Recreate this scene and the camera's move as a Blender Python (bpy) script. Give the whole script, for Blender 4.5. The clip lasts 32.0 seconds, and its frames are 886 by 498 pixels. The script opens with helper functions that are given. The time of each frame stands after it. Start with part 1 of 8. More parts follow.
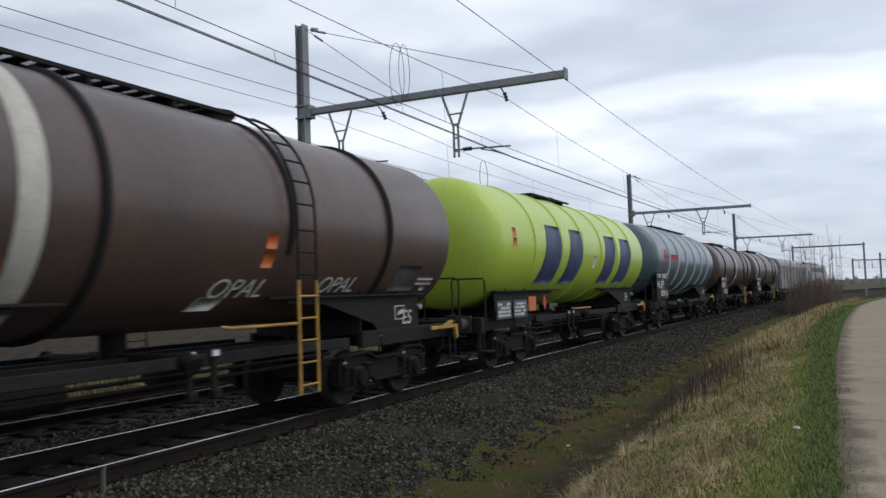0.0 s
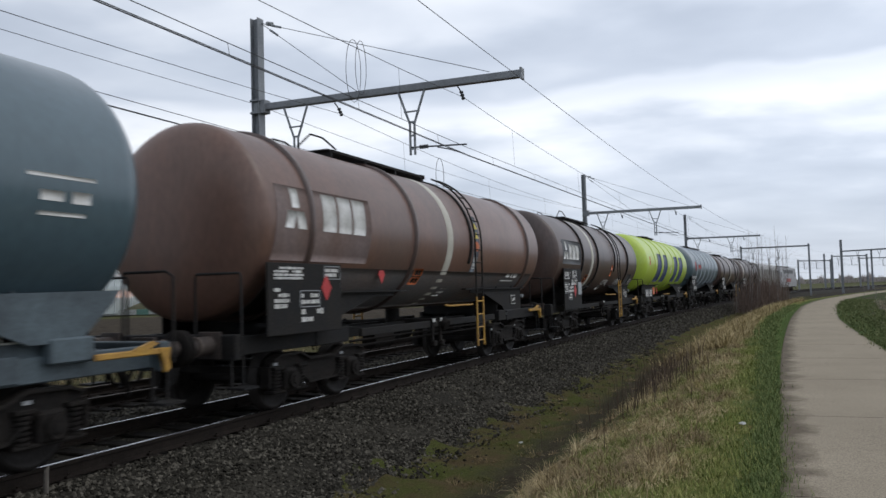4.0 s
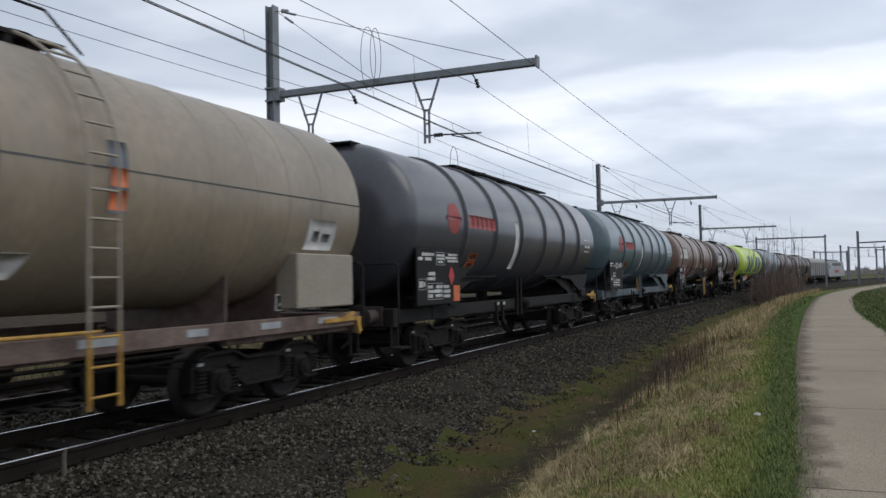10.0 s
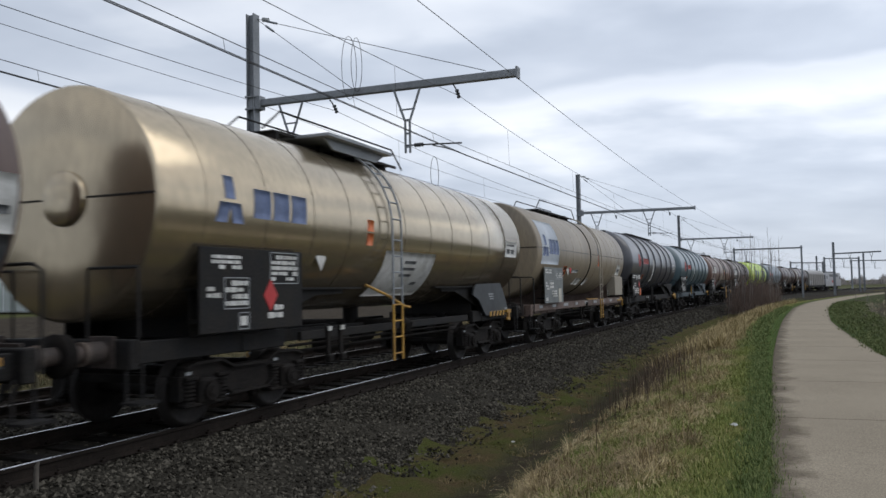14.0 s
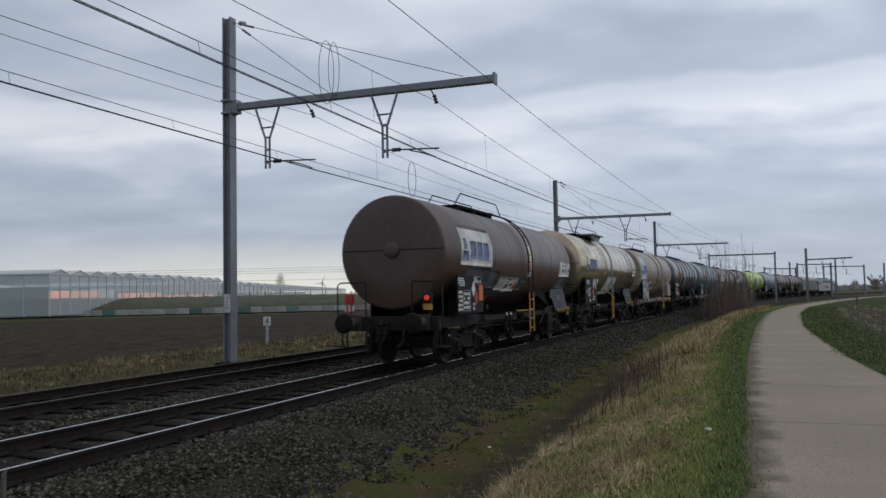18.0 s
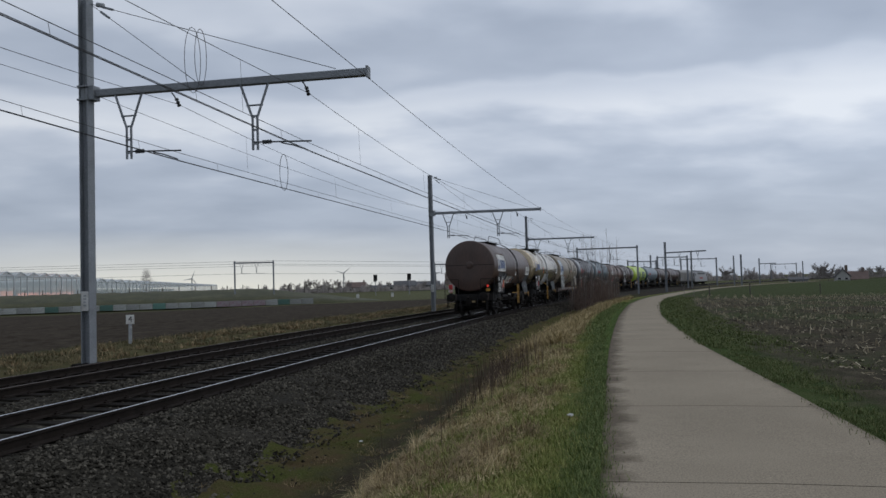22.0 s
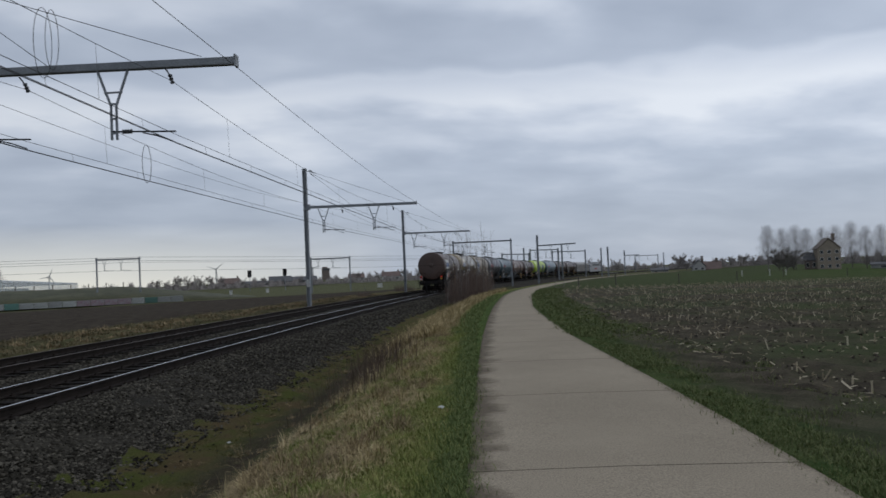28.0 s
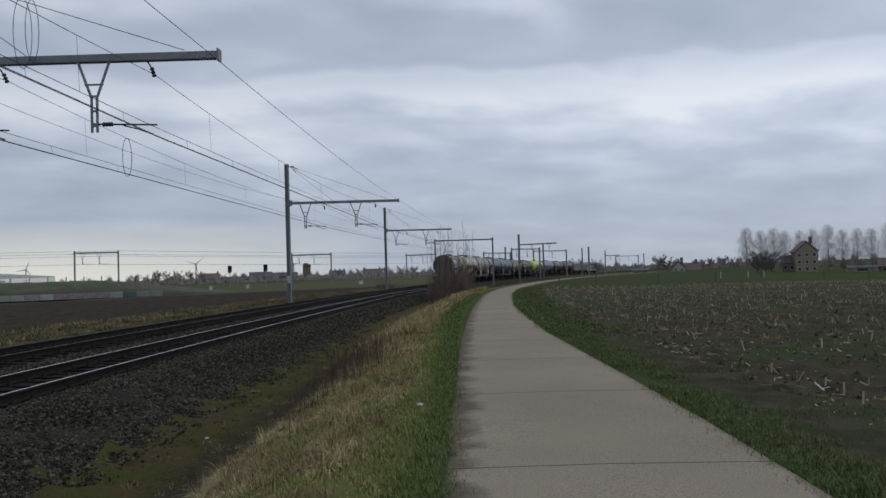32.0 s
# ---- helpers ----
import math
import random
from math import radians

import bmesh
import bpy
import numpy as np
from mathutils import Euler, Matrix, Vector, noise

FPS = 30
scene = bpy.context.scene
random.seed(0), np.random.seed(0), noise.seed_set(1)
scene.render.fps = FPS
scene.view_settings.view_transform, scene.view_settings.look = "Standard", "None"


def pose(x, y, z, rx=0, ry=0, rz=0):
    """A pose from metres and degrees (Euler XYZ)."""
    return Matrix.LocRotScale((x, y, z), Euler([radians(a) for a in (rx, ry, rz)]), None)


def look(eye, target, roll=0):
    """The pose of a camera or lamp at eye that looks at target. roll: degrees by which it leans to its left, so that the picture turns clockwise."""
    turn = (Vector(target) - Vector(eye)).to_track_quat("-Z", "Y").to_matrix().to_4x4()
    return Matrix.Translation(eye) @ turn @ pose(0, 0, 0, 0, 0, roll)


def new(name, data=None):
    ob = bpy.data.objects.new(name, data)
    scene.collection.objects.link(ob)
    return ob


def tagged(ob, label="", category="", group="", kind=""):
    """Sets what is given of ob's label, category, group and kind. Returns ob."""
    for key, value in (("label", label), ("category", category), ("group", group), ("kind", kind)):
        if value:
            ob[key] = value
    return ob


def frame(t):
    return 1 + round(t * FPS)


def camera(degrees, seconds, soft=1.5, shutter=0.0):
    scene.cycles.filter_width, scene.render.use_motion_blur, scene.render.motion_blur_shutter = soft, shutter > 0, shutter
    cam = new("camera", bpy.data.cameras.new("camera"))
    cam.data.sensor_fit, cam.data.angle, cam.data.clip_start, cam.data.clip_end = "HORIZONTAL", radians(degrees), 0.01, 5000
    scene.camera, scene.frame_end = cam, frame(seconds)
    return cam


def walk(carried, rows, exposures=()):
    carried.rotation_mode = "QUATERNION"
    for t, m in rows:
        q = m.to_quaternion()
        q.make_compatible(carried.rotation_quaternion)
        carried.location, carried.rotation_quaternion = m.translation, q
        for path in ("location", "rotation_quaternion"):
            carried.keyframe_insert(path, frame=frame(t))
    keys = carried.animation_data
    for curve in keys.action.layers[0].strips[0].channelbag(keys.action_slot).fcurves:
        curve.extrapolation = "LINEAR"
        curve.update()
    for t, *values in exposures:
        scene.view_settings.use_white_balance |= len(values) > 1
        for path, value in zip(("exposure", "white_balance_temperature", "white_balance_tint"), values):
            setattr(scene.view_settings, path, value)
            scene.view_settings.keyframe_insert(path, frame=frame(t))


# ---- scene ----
cam = camera(58.81, 32.0, soft=1.5, shutter=0.4)
EYE = 1.68
# seconds, x, y, z from the eye point, yaw, pitch, roll
ROWS = [
    (0.0, -0.062, -0.016, 0.015, -0.00, 3.18, 2.00),
    (0.5, -0.060, -0.008, 0.008, -0.77, 2.96, 2.04),
    (1.0, -0.063, -0.011, 0.006, -1.31, 2.73, 1.86),
    (1.5, -0.056, -0.006, 0.012, -1.64, 2.68, 1.81),
    (2.0, -0.057, -0.010, 0.004, -2.04, 2.71, 1.71),
    (2.5, -0.056, -0.014, 0.016, -2.62, 2.82, 1.63),
    (3.0, -0.058, -0.021, 0.019, -3.07, 2.90, 1.69),
    (3.5, -0.053, -0.013, 0.011, -3.23, 2.95, 1.72),
    (5.5, -0.041, -0.002, -0.001, -3.19, 2.73, 1.75),
    (6.0, -0.055, -0.010, 0.001, -3.14, 2.41, 1.57),
    (6.5, -0.052, -0.007, 0.005, -3.02, 2.18, 1.51),
    (7.0, -0.054, 0.004, -0.000, -3.10, 2.19, 1.34),
    (7.5, -0.067, -0.011, 0.009, -2.97, 2.57, 1.19),
    (8.0, -0.061, -0.013, 0.009, -2.91, 2.93, 1.06),
    (8.5, -0.056, 0.001, 0.010, -2.91, 2.84, 1.15),
    (9.0, -0.057, -0.001, 0.004, -2.65, 2.37, 1.42),
    (9.5, -0.056, -0.013, 0.004, -2.39, 2.09, 1.48),
    (10.0, -0.062, -0.000, -0.003, -2.28, 2.16, 1.31),
    (10.5, -0.055, 0.000, 0.006, -2.20, 2.25, 1.37),
    (11.0, -0.049, 0.000, 0.001, -2.22, 2.49, 1.29),
    (11.5, -0.058, 0.005, 0.005, -2.09, 2.61, 0.97),
    (12.0, -0.055, 0.011, 0.000, -2.07, 2.52, 0.91),
    (12.5, -0.052, 0.003, 0.001, -2.67, 2.53, 1.21),
    (13.0, -0.041, 0.020, 0.000, -3.27, 2.74, 1.27),
    (13.5, -0.047, 0.008, -0.000, -3.59, 2.80, 1.19),
    (14.0, -0.051, 0.004, 0.008, -3.70, 2.81, 1.16),
    (14.5, -0.050, 0.012, 0.008, -3.60, 2.93, 1.36),
    (15.0, -0.058, 0.001, 0.008, -3.36, 2.89, 1.37),
    (15.5, -0.055, 0.010, 0.001, -3.20, 2.87, 1.22),
    (17.5, -0.040, 0.025, -0.001, -4.74, 3.11, 1.11),
    (18.0, -0.031, 0.019, 0.004, -5.32, 3.17, 1.13),
    (18.5, -0.033, 0.005, 0.001, -5.90, 3.17, 1.15),
    (19.0, -0.022, 0.031, 0.006, -6.13, 3.25, 1.14),
    (19.5, -0.030, 0.025, 0.004, -6.25, 3.35, 1.29),
    (20.0, -0.017, 0.016, -0.000, -7.13, 3.27, 1.40),
    (20.5, 0.012, 0.004, -0.001, -9.34, 3.01, 1.54),
    (21.0, 0.046, 0.041, -0.006, -11.60, 2.92, 1.82),
    (21.5, 0.040, 0.011, -0.004, -13.25, 2.71, 1.62),
    (22.0, 0.045, -0.000, -0.008, -14.29, 2.54, 1.73),
    (22.5, 0.048, -0.005, -0.001, -14.78, 2.64, 1.79),
    (23.0, 0.043, -0.013, -0.000, -14.94, 2.70, 1.79),
    (23.5, 0.050, -0.000, -0.002, -14.87, 2.72, 1.80),
    (24.0, 0.044, -0.011, 0.002, -14.73, 2.73, 1.83),
    (24.5, 0.042, 0.004, 0.001, -14.59, 2.73, 1.87),
    (26.5, 0.053, -0.000, -0.007, -15.09, 2.34, 2.07),
    (27.0, 0.079, 0.005, -0.011, -16.94, 2.06, 2.32),
    (27.5, 0.125, 0.028, -0.016, -20.01, 1.92, 2.55),
    (28.0, 0.153, 0.037, -0.014, -23.18, 1.78, 2.50),
    (28.5, 0.170, 0.024, -0.015, -25.11, 1.61, 2.62),
    (29.0, 0.169, 0.019, -0.019, -25.77, 1.51, 2.88),
    (29.5, 0.164, -0.013, -0.015, -25.82, 1.49, 2.95),
    (30.0, 0.161, -0.008, -0.010, -25.68, 1.52, 2.85),
    (30.5, 0.158, -0.004, -0.012, -25.43, 1.54, 2.53),
    (31.0, 0.153, -0.009, -0.014, -25.27, 1.41, 2.03),
    (31.5, 0.149, -0.018, -0.015, -25.04, 1.25, 1.72),
    (32.0, 0.144, -0.006, -0.012, -24.53, 1.58, 1.76),
    ]
EXPOSURES = [(0.0, 0.50, 6500, 10), (9.0, 0.47, 6500, 10), (15.5, 0.45, 6500, 10), (17.5, 0.16, 6400, 10), (19.0, -0.06, 6270, 10), (24.0, -0.08, 6270, 10), (32.0, -0.10, 6250, 10)]
walk(cam, [(t, pose(x, y, EYE + z, 90 + p, r, w)) for t, x, y, z, w, p, r in ROWS], EXPOSURES)

# ---- world and light: a closed grey cloud cover, brighter in its gaps ----
world = bpy.data.worlds.new("overcast_sky")
scene.world = world
world.use_nodes = True


def world_nodes():
    nt = world.node_tree
    nt.nodes.clear()
    N, L = nt.nodes.new, nt.links.new

    def math_node(op, a, b=None):
        n = N("ShaderNodeMath")
        n.operation = op
        for i, v in enumerate((a, b)):
            if v is None:
                continue
            if isinstance(v, (int, float)):
                n.inputs[i].default_value = v
            else:
                L(v, n.inputs[i])
        return n.outputs[0]

    tc = N("ShaderNodeTexCoord")
    sep = N("ShaderNodeSeparateXYZ")
    L(tc.outputs["Generated"], sep.inputs[0])
    up = math_node("MAXIMUM", sep.outputs[2], 0.0)
    den = math_node("ADD", up, 0.19)
    comb = N("ShaderNodeCombineXYZ")
    L(math_node("DIVIDE", sep.outputs[0], den), comb.inputs[0])
    L(math_node("DIVIDE", sep.outputs[1], den), comb.inputs[1])

    def clouds(shift, stretch, scale, detail, roughness, distortion):
        mp = N("ShaderNodeMapping")
        mp.inputs["Rotation"].default_value = (0, 0, radians(CLOUD_TURN))
        mp.inputs["Location"].default_value = shift
        mp.inputs["Scale"].default_value = stretch
        L(comb.outputs[0], mp.inputs[0])
        n = N("ShaderNodeTexNoise")
        n.inputs["Scale"].default_value, n.inputs["Detail"].default_value = scale, detail
        n.inputs["Roughness"].default_value, n.inputs["Distortion"].default_value = roughness, distortion
        L(mp.outputs[0], n.inputs["Vector"])
        return n.outputs[0]

    # the cover hangs in layers: each layer's lit edge undulates, and soft billows lie over it
    swell = math_node("SUBTRACT", clouds(CLOUD_SHIFT, (0.5, 0.6, 1), 1.3, 4, 0.5, 0.2), 0.5)
    puffs = math_node("SUBTRACT", clouds((7.3, 2.2, 0), (0.75, 0.95, 1), 3.0, 4, 0.46, 0.1), 0.5)
    height = math_node("ADD", sep.outputs[2], math_node("MULTIPLY", math_node("ADD", math_node("MULTIPLY", swell, 0.17), math_node("MULTIPLY", puffs, 0.13)), math_node("ADD", up, 0.35)))
    layers = N("ShaderNodeValToRGB")
    layers.color_ramp.interpolation = "EASE"
    e = layers.color_ramp.elements
    e[0].position, e[0].color = 0.0, (0.40, 0.40, 0.40, 1)
    e[1].position, e[1].color = 1.0, (0.52, 0.52, 0.52, 1)
    for at, v in LAYERS:
        e.new(at).color = (v, v, v, 1)
    L(height, layers.inputs[0])
    tone = math_node("ADD", layers.outputs[0], math_node("ADD", math_node("MULTIPLY", puffs, 0.70), math_node("MULTIPLY", swell, 0.32)))
    ramp = N("ShaderNodeValToRGB")
    e = ramp.color_ramp.elements
    e[0].position, e[0].color = 0.15, (0.258, 0.292, 0.352, 1)
    e[1].position, e[1].color = 0.85, (0.555, 0.575, 0.605, 1)
    m = e.new(0.42)
    m.color = (0.338, 0.374, 0.436, 1)
    m = e.new(0.62)
    m.color = (0.435, 0.466, 0.520, 1)
    L(tone, ramp.inputs[0])
    # the cover is thinner and brighter towards the hidden sun
    sunward = N("ShaderNodeVectorMath")
    sunward.operation = "DOT_PRODUCT"
    sunward.inputs[1].default_value = (0.966, 0.259, 0)
    L(tc.outputs["Generated"], sunward.inputs[0])
    lift = math_node("ADD", math_node("MULTIPLY", sunward.outputs["Value"], 0.20), 0.93)
    cover = N("ShaderNodeVectorMath")
    cover.operation = "SCALE"
    L(ramp.outputs[0], cover.inputs[0])
    L(lift, cover.inputs["Scale"])
    # the lighter, warmer rim of sky under the clouds in the west
    dot = N("ShaderNodeVectorMath")
    dot.operation = "DOT_PRODUCT"
    a = radians(RIM_AZIMUTH)
    dot.inputs[1].default_value = (-math.sin(a), math.cos(a), 0)
    L(tc.outputs["Generated"], dot.inputs[0])
    side = N("ShaderNodeMapRange")
    side.inputs[1].default_value, side.inputs[2].default_value = 0.90, 1.0
    L(dot.outputs["Value"], side.inputs[0])
    low = N("ShaderNodeMapRange")
    low.inputs[1].default_value, low.inputs[2].default_value = 0.075, 0.0
    L(sep.outputs[2], low.inputs[0])
    rim = math_node("MULTIPLY", side.outputs[0], low.outputs[0])
    mix = N("ShaderNodeMix")
    mix.data_type = "RGBA"
    L(rim, mix.inputs[0])
    L(cover.outputs[0], mix.inputs[6])
    mix.inputs[7].default_value = (0.60, 0.580, 0.505, 1)
    haze = N("ShaderNodeMapRange")
    haze.inputs[1].default_value, haze.inputs[2].default_value = 0.13, -0.02
    haze.inputs[4].default_value = 0.75
    L(sep.outputs[2], haze.inputs[0])
    mix2 = N("ShaderNodeMix")
    mix2.data_type = "RGBA"
    L(haze.outputs[0], mix2.inputs[0])
    mix2.inputs[7].default_value = (0.305, 0.334, 0.382, 1)
    L(cover.outputs[0], mix2.inputs[6])
    L(mix2.outputs[2], mix.inputs[6])
    sky = N("ShaderNodeTexSky")
    sky.sky_type = "NISHITA"
    sky.sun_disc = False
    sky.sun_elevation, sky.sun_rotation = radians(35), radians(100)
    b1, b2, add, out = N("ShaderNodeBackground"), N("ShaderNodeBackground"), N("ShaderNodeAddShader"), N("ShaderNodeOutputWorld")
    b1.inputs[1].default_value = SKY_STRENGTH
    b2.inputs[1].default_value = 0.006
    L(mix.outputs[2], b1.inputs[0])
    L(sky.outputs[0], b2.inputs[0])
    L(b1.outputs[0], add.inputs[0])
    L(b2.outputs[0], add.inputs[1])
    L(add.outputs[0], out.inputs[0])


LAYERS = ((0.06, 0.34), (0.13, 0.40), (0.175, 0.56), (0.205, 0.78), (0.225, 0.66), (0.245, 0.38), (0.285, 0.36), (0.33, 0.58), (0.40, 0.66), (0.55, 0.50))
CLOUD_TURN, CLOUD_SHIFT, RIM_AZIMUTH, SKY_STRENGTH = 20.0, (3.1, 0.6, 0.0), 6.0, 1.32
world_nodes()
sun_data = bpy.data.lights.new("sun", "SUN")
sun_data.energy, sun_data.angle, sun_data.color = 0.5, radians(40), (1.0, 0.97, 0.92)
sun = new("sun", sun_data)
sun.matrix_world = look((0, 0, 60), (-30, 5, 22))


# ---- materials ----
def material(name, base, var=0.25, scale=3.0, fine=35.0, rough=0.7, metal=0.0, bump=0.15, second=None, streak=(1, 1, 1), spec=0.5, per_object=0.0, coat=0.0, amount=0.5, space="Object"):
    """A surface with variation at two scales: base mottled by `second` (stains, wear) and by fine grain."""
    m = bpy.data.materials.new(name)
    m.use_nodes = True
    nt = m.node_tree
    N, L = nt.nodes.new, nt.links.new
    bs = nt.nodes["Principled BSDF"]
    bs.inputs["Roughness"].default_value, bs.inputs["Metallic"].default_value = rough, metal
    bs.inputs["Specular IOR Level"].default_value = spec
    bs.inputs["Coat Weight"].default_value, bs.inputs["Coat Roughness"].default_value = coat, 0.17
    if second is None:
        second = tuple(c * (1 - var) for c in base)
    tc, mp = N("ShaderNodeTexCoord"), N("ShaderNodeMapping")
    mp.inputs["Scale"].default_value = streak
    if space == "World":
        geo = N("ShaderNodeNewGeometry")
        L(geo.outputs["Position"], mp.inputs[0])
    else:
        L(tc.outputs[space], mp.inputs[0])
    big, small = N("ShaderNodeTexNoise"), N("ShaderNodeTexNoise")
    big.inputs["Scale"].default_value, big.inputs["Detail"].default_value = scale, 6
    big.inputs["Roughness"].default_value = 0.62
    small.inputs["Scale"].default_value, small.inputs["Detail"].default_value = fine, 4
    L(mp.outputs[0], big.inputs["Vector"])
    L(mp.outputs[0], small.inputs["Vector"])
    r = N("ShaderNodeValToRGB")
    r.color_ramp.elements[0].position, r.color_ramp.elements[1].position = amount - 0.14, amount + 0.16
    L(big.outputs[0], r.inputs[0])
    mx = N("ShaderNodeMix")
    mx.data_type = "RGBA"
    mx.inputs[6].default_value, mx.inputs[7].default_value = (*second, 1), (*base, 1)
    L(r.outputs[0], mx.inputs[0])
    mr = N("ShaderNodeMapRange")
    mr.inputs[1].default_value, mr.inputs[2].default_value = 0.3, 0.7
    mr.inputs[3].default_value, mr.inputs[4].default_value = 1 - var * 0.8, 1 + var * 0.8
    L(small.outputs[0], mr.inputs[0])
    mul = N("ShaderNodeVectorMath")
    mul.operation = "SCALE"
    L(mx.outputs[2], mul.inputs[0])
    L(mr.outputs[0], mul.inputs["Scale"])
    last = mul.outputs[0]
    if per_object:
        oi, mo = N("ShaderNodeObjectInfo"), N("ShaderNodeMapRange")
        mo.inputs[3].default_value, mo.inputs[4].default_value = 1 - per_object, 1 + per_object
        L(oi.outputs["Random"], mo.inputs[0])
        m2 = N("ShaderNodeVectorMath")
        m2.operation = "SCALE"
        L(last, m2.inputs[0])
        L(mo.outputs[0], m2.inputs["Scale"])
        last = m2.outputs[0]
    L(last, bs.inputs["Base Color"])
    rr = N("ShaderNodeMapRange")
    rr.inputs[3].default_value, rr.inputs[4].default_value = min(1, rough + 0.12), max(0.05, rough - 0.1)
    L(big.outputs[0], rr.inputs[0])
    L(rr.outputs[0], bs.inputs["Roughness"])
    if bump:
        bp = N("ShaderNodeBump")
        bp.inputs["Strength"].default_value, bp.inputs["Distance"].default_value = bump, 0.02
        L(small.outputs[0], bp.inputs["Height"])
        L(bp.outputs[0], bs.inputs["Normal"])
    return m


def stuff_material(name, dark, light, rough=0.9, tint=None, spec=0.2):
    """For loose stuff: each piece takes its own shade between two colours."""
    m = bpy.data.materials.new(name)
    m.use_nodes = True
    nt = m.node_tree
    N, L = nt.nodes.new, nt.links.new
    bs = nt.nodes["Principled BSDF"]
    bs.inputs["Roughness"].default_value = rough
    bs.inputs["Specular IOR Level"].default_value = spec
    g, r = N("ShaderNodeNewGeometry"), N("ShaderNodeValToRGB")
    r.color_ramp.elements[0].color, r.color_ramp.elements[1].color = (*dark, 1), (*light, 1)
    if tint:
        e = r.color_ramp.elements.new(0.55)
        e.color = (*tint, 1)
    L(g.outputs["Random Per Island"], r.inputs[0])
    L(r.outputs[0], bs.inputs["Base Color"])
    return m


def glow(name, color, strength):
    m = bpy.data.materials.new(name)
    m.use_nodes = True
    bs = m.node_tree.nodes["Principled BSDF"]
    bs.inputs["Base Color"].default_value = (*color, 1)
    bs.inputs["Emission Color"].default_value = (*color, 1)
    bs.inputs["Emission Strength"].default_value = strength
    return m


M_STEEL = material("galvanised_steel", (0.255, 0.272, 0.29), 0.25, 1.2, 30, 0.6, 0.1, 0.05)
M_WIRE = material("dark_wire", (0.06, 0.063, 0.067), 0.2, 2, 20, 0.6, 0.3, 0)
M_RAILHEAD = material("polished_rail_head", (0.50, 0.50, 0.52), 0.1, 2, 60, 0.25, 1.0, 0.02)
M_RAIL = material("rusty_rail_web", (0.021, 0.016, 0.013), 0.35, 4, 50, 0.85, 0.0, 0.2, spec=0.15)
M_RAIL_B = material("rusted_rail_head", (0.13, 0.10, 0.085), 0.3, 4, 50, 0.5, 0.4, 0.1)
M_SLEEPER = material("grimy_sleeper", (0.016, 0.0135, 0.011), 0.35, 2.5, 28, 0.9, 0, 0.35, per_object=0.3, spec=0.1)
M_BALLAST_BED = material("ballast_bed", (0.039, 0.035, 0.027), 0.5, 0.6, 22, 0.95, 0, 0.9, second=(0.022, 0.020, 0.016), space="World", spec=0.08)
M_STONE = stuff_material("ballast_stone", (0.020, 0.018, 0.0145), (0.128, 0.116, 0.094), 0.9, (0.046, 0.042, 0.034), 0.05)
M_BLACK = material("black_grimy_paint", (0.012, 0.012, 0.013), 0.4, 2.5, 30, 0.72, 0, 0.15, second=(0.021, 0.019, 0.017), spec=0.18)
M_BOGIE = material("brake_dust_on_steel", (0.011, 0.010, 0.0095), 0.45, 4, 30, 0.75, 0.1, 0.25, second=(0.020, 0.017, 0.015), spec=0.13)
M_WHEEL = material("wheel_steel", (0.030, 0.026, 0.024), 0.35, 4, 30, 0.6, 0.3, 0.1, spec=0.3)
M_WHITE = material("dirty_white_paint", (0.68, 0.68, 0.66), 0.12, 3, 40, 0.6, 0, 0.03, second=(0.44, 0.43, 0.40))
M_GREYW = material("pale_grey_paint", (0.36, 0.38, 0.39), 0.15, 3, 40, 0.6, 0, 0.03, second=(0.24, 0.25, 0.26))
M_YELLOW = material("safety_yellow_paint", (0.52, 0.30, 0.045), 0.25, 4, 40, 0.55, 0, 0.05, second=(0.30, 0.16, 0.04))
M_ORANGE = material("orange_plate", (0.58, 0.14, 0.035), 0.15, 4, 40, 0.5, 0, 0.02)
M_RED = material("faded_red_paint", (0.48, 0.035, 0.035), 0.2, 4, 40, 0.55, 0, 0.02)
M_TAIL = glow("red_tail_lamp", (1.0, 0.06, 0.03), 0.22)


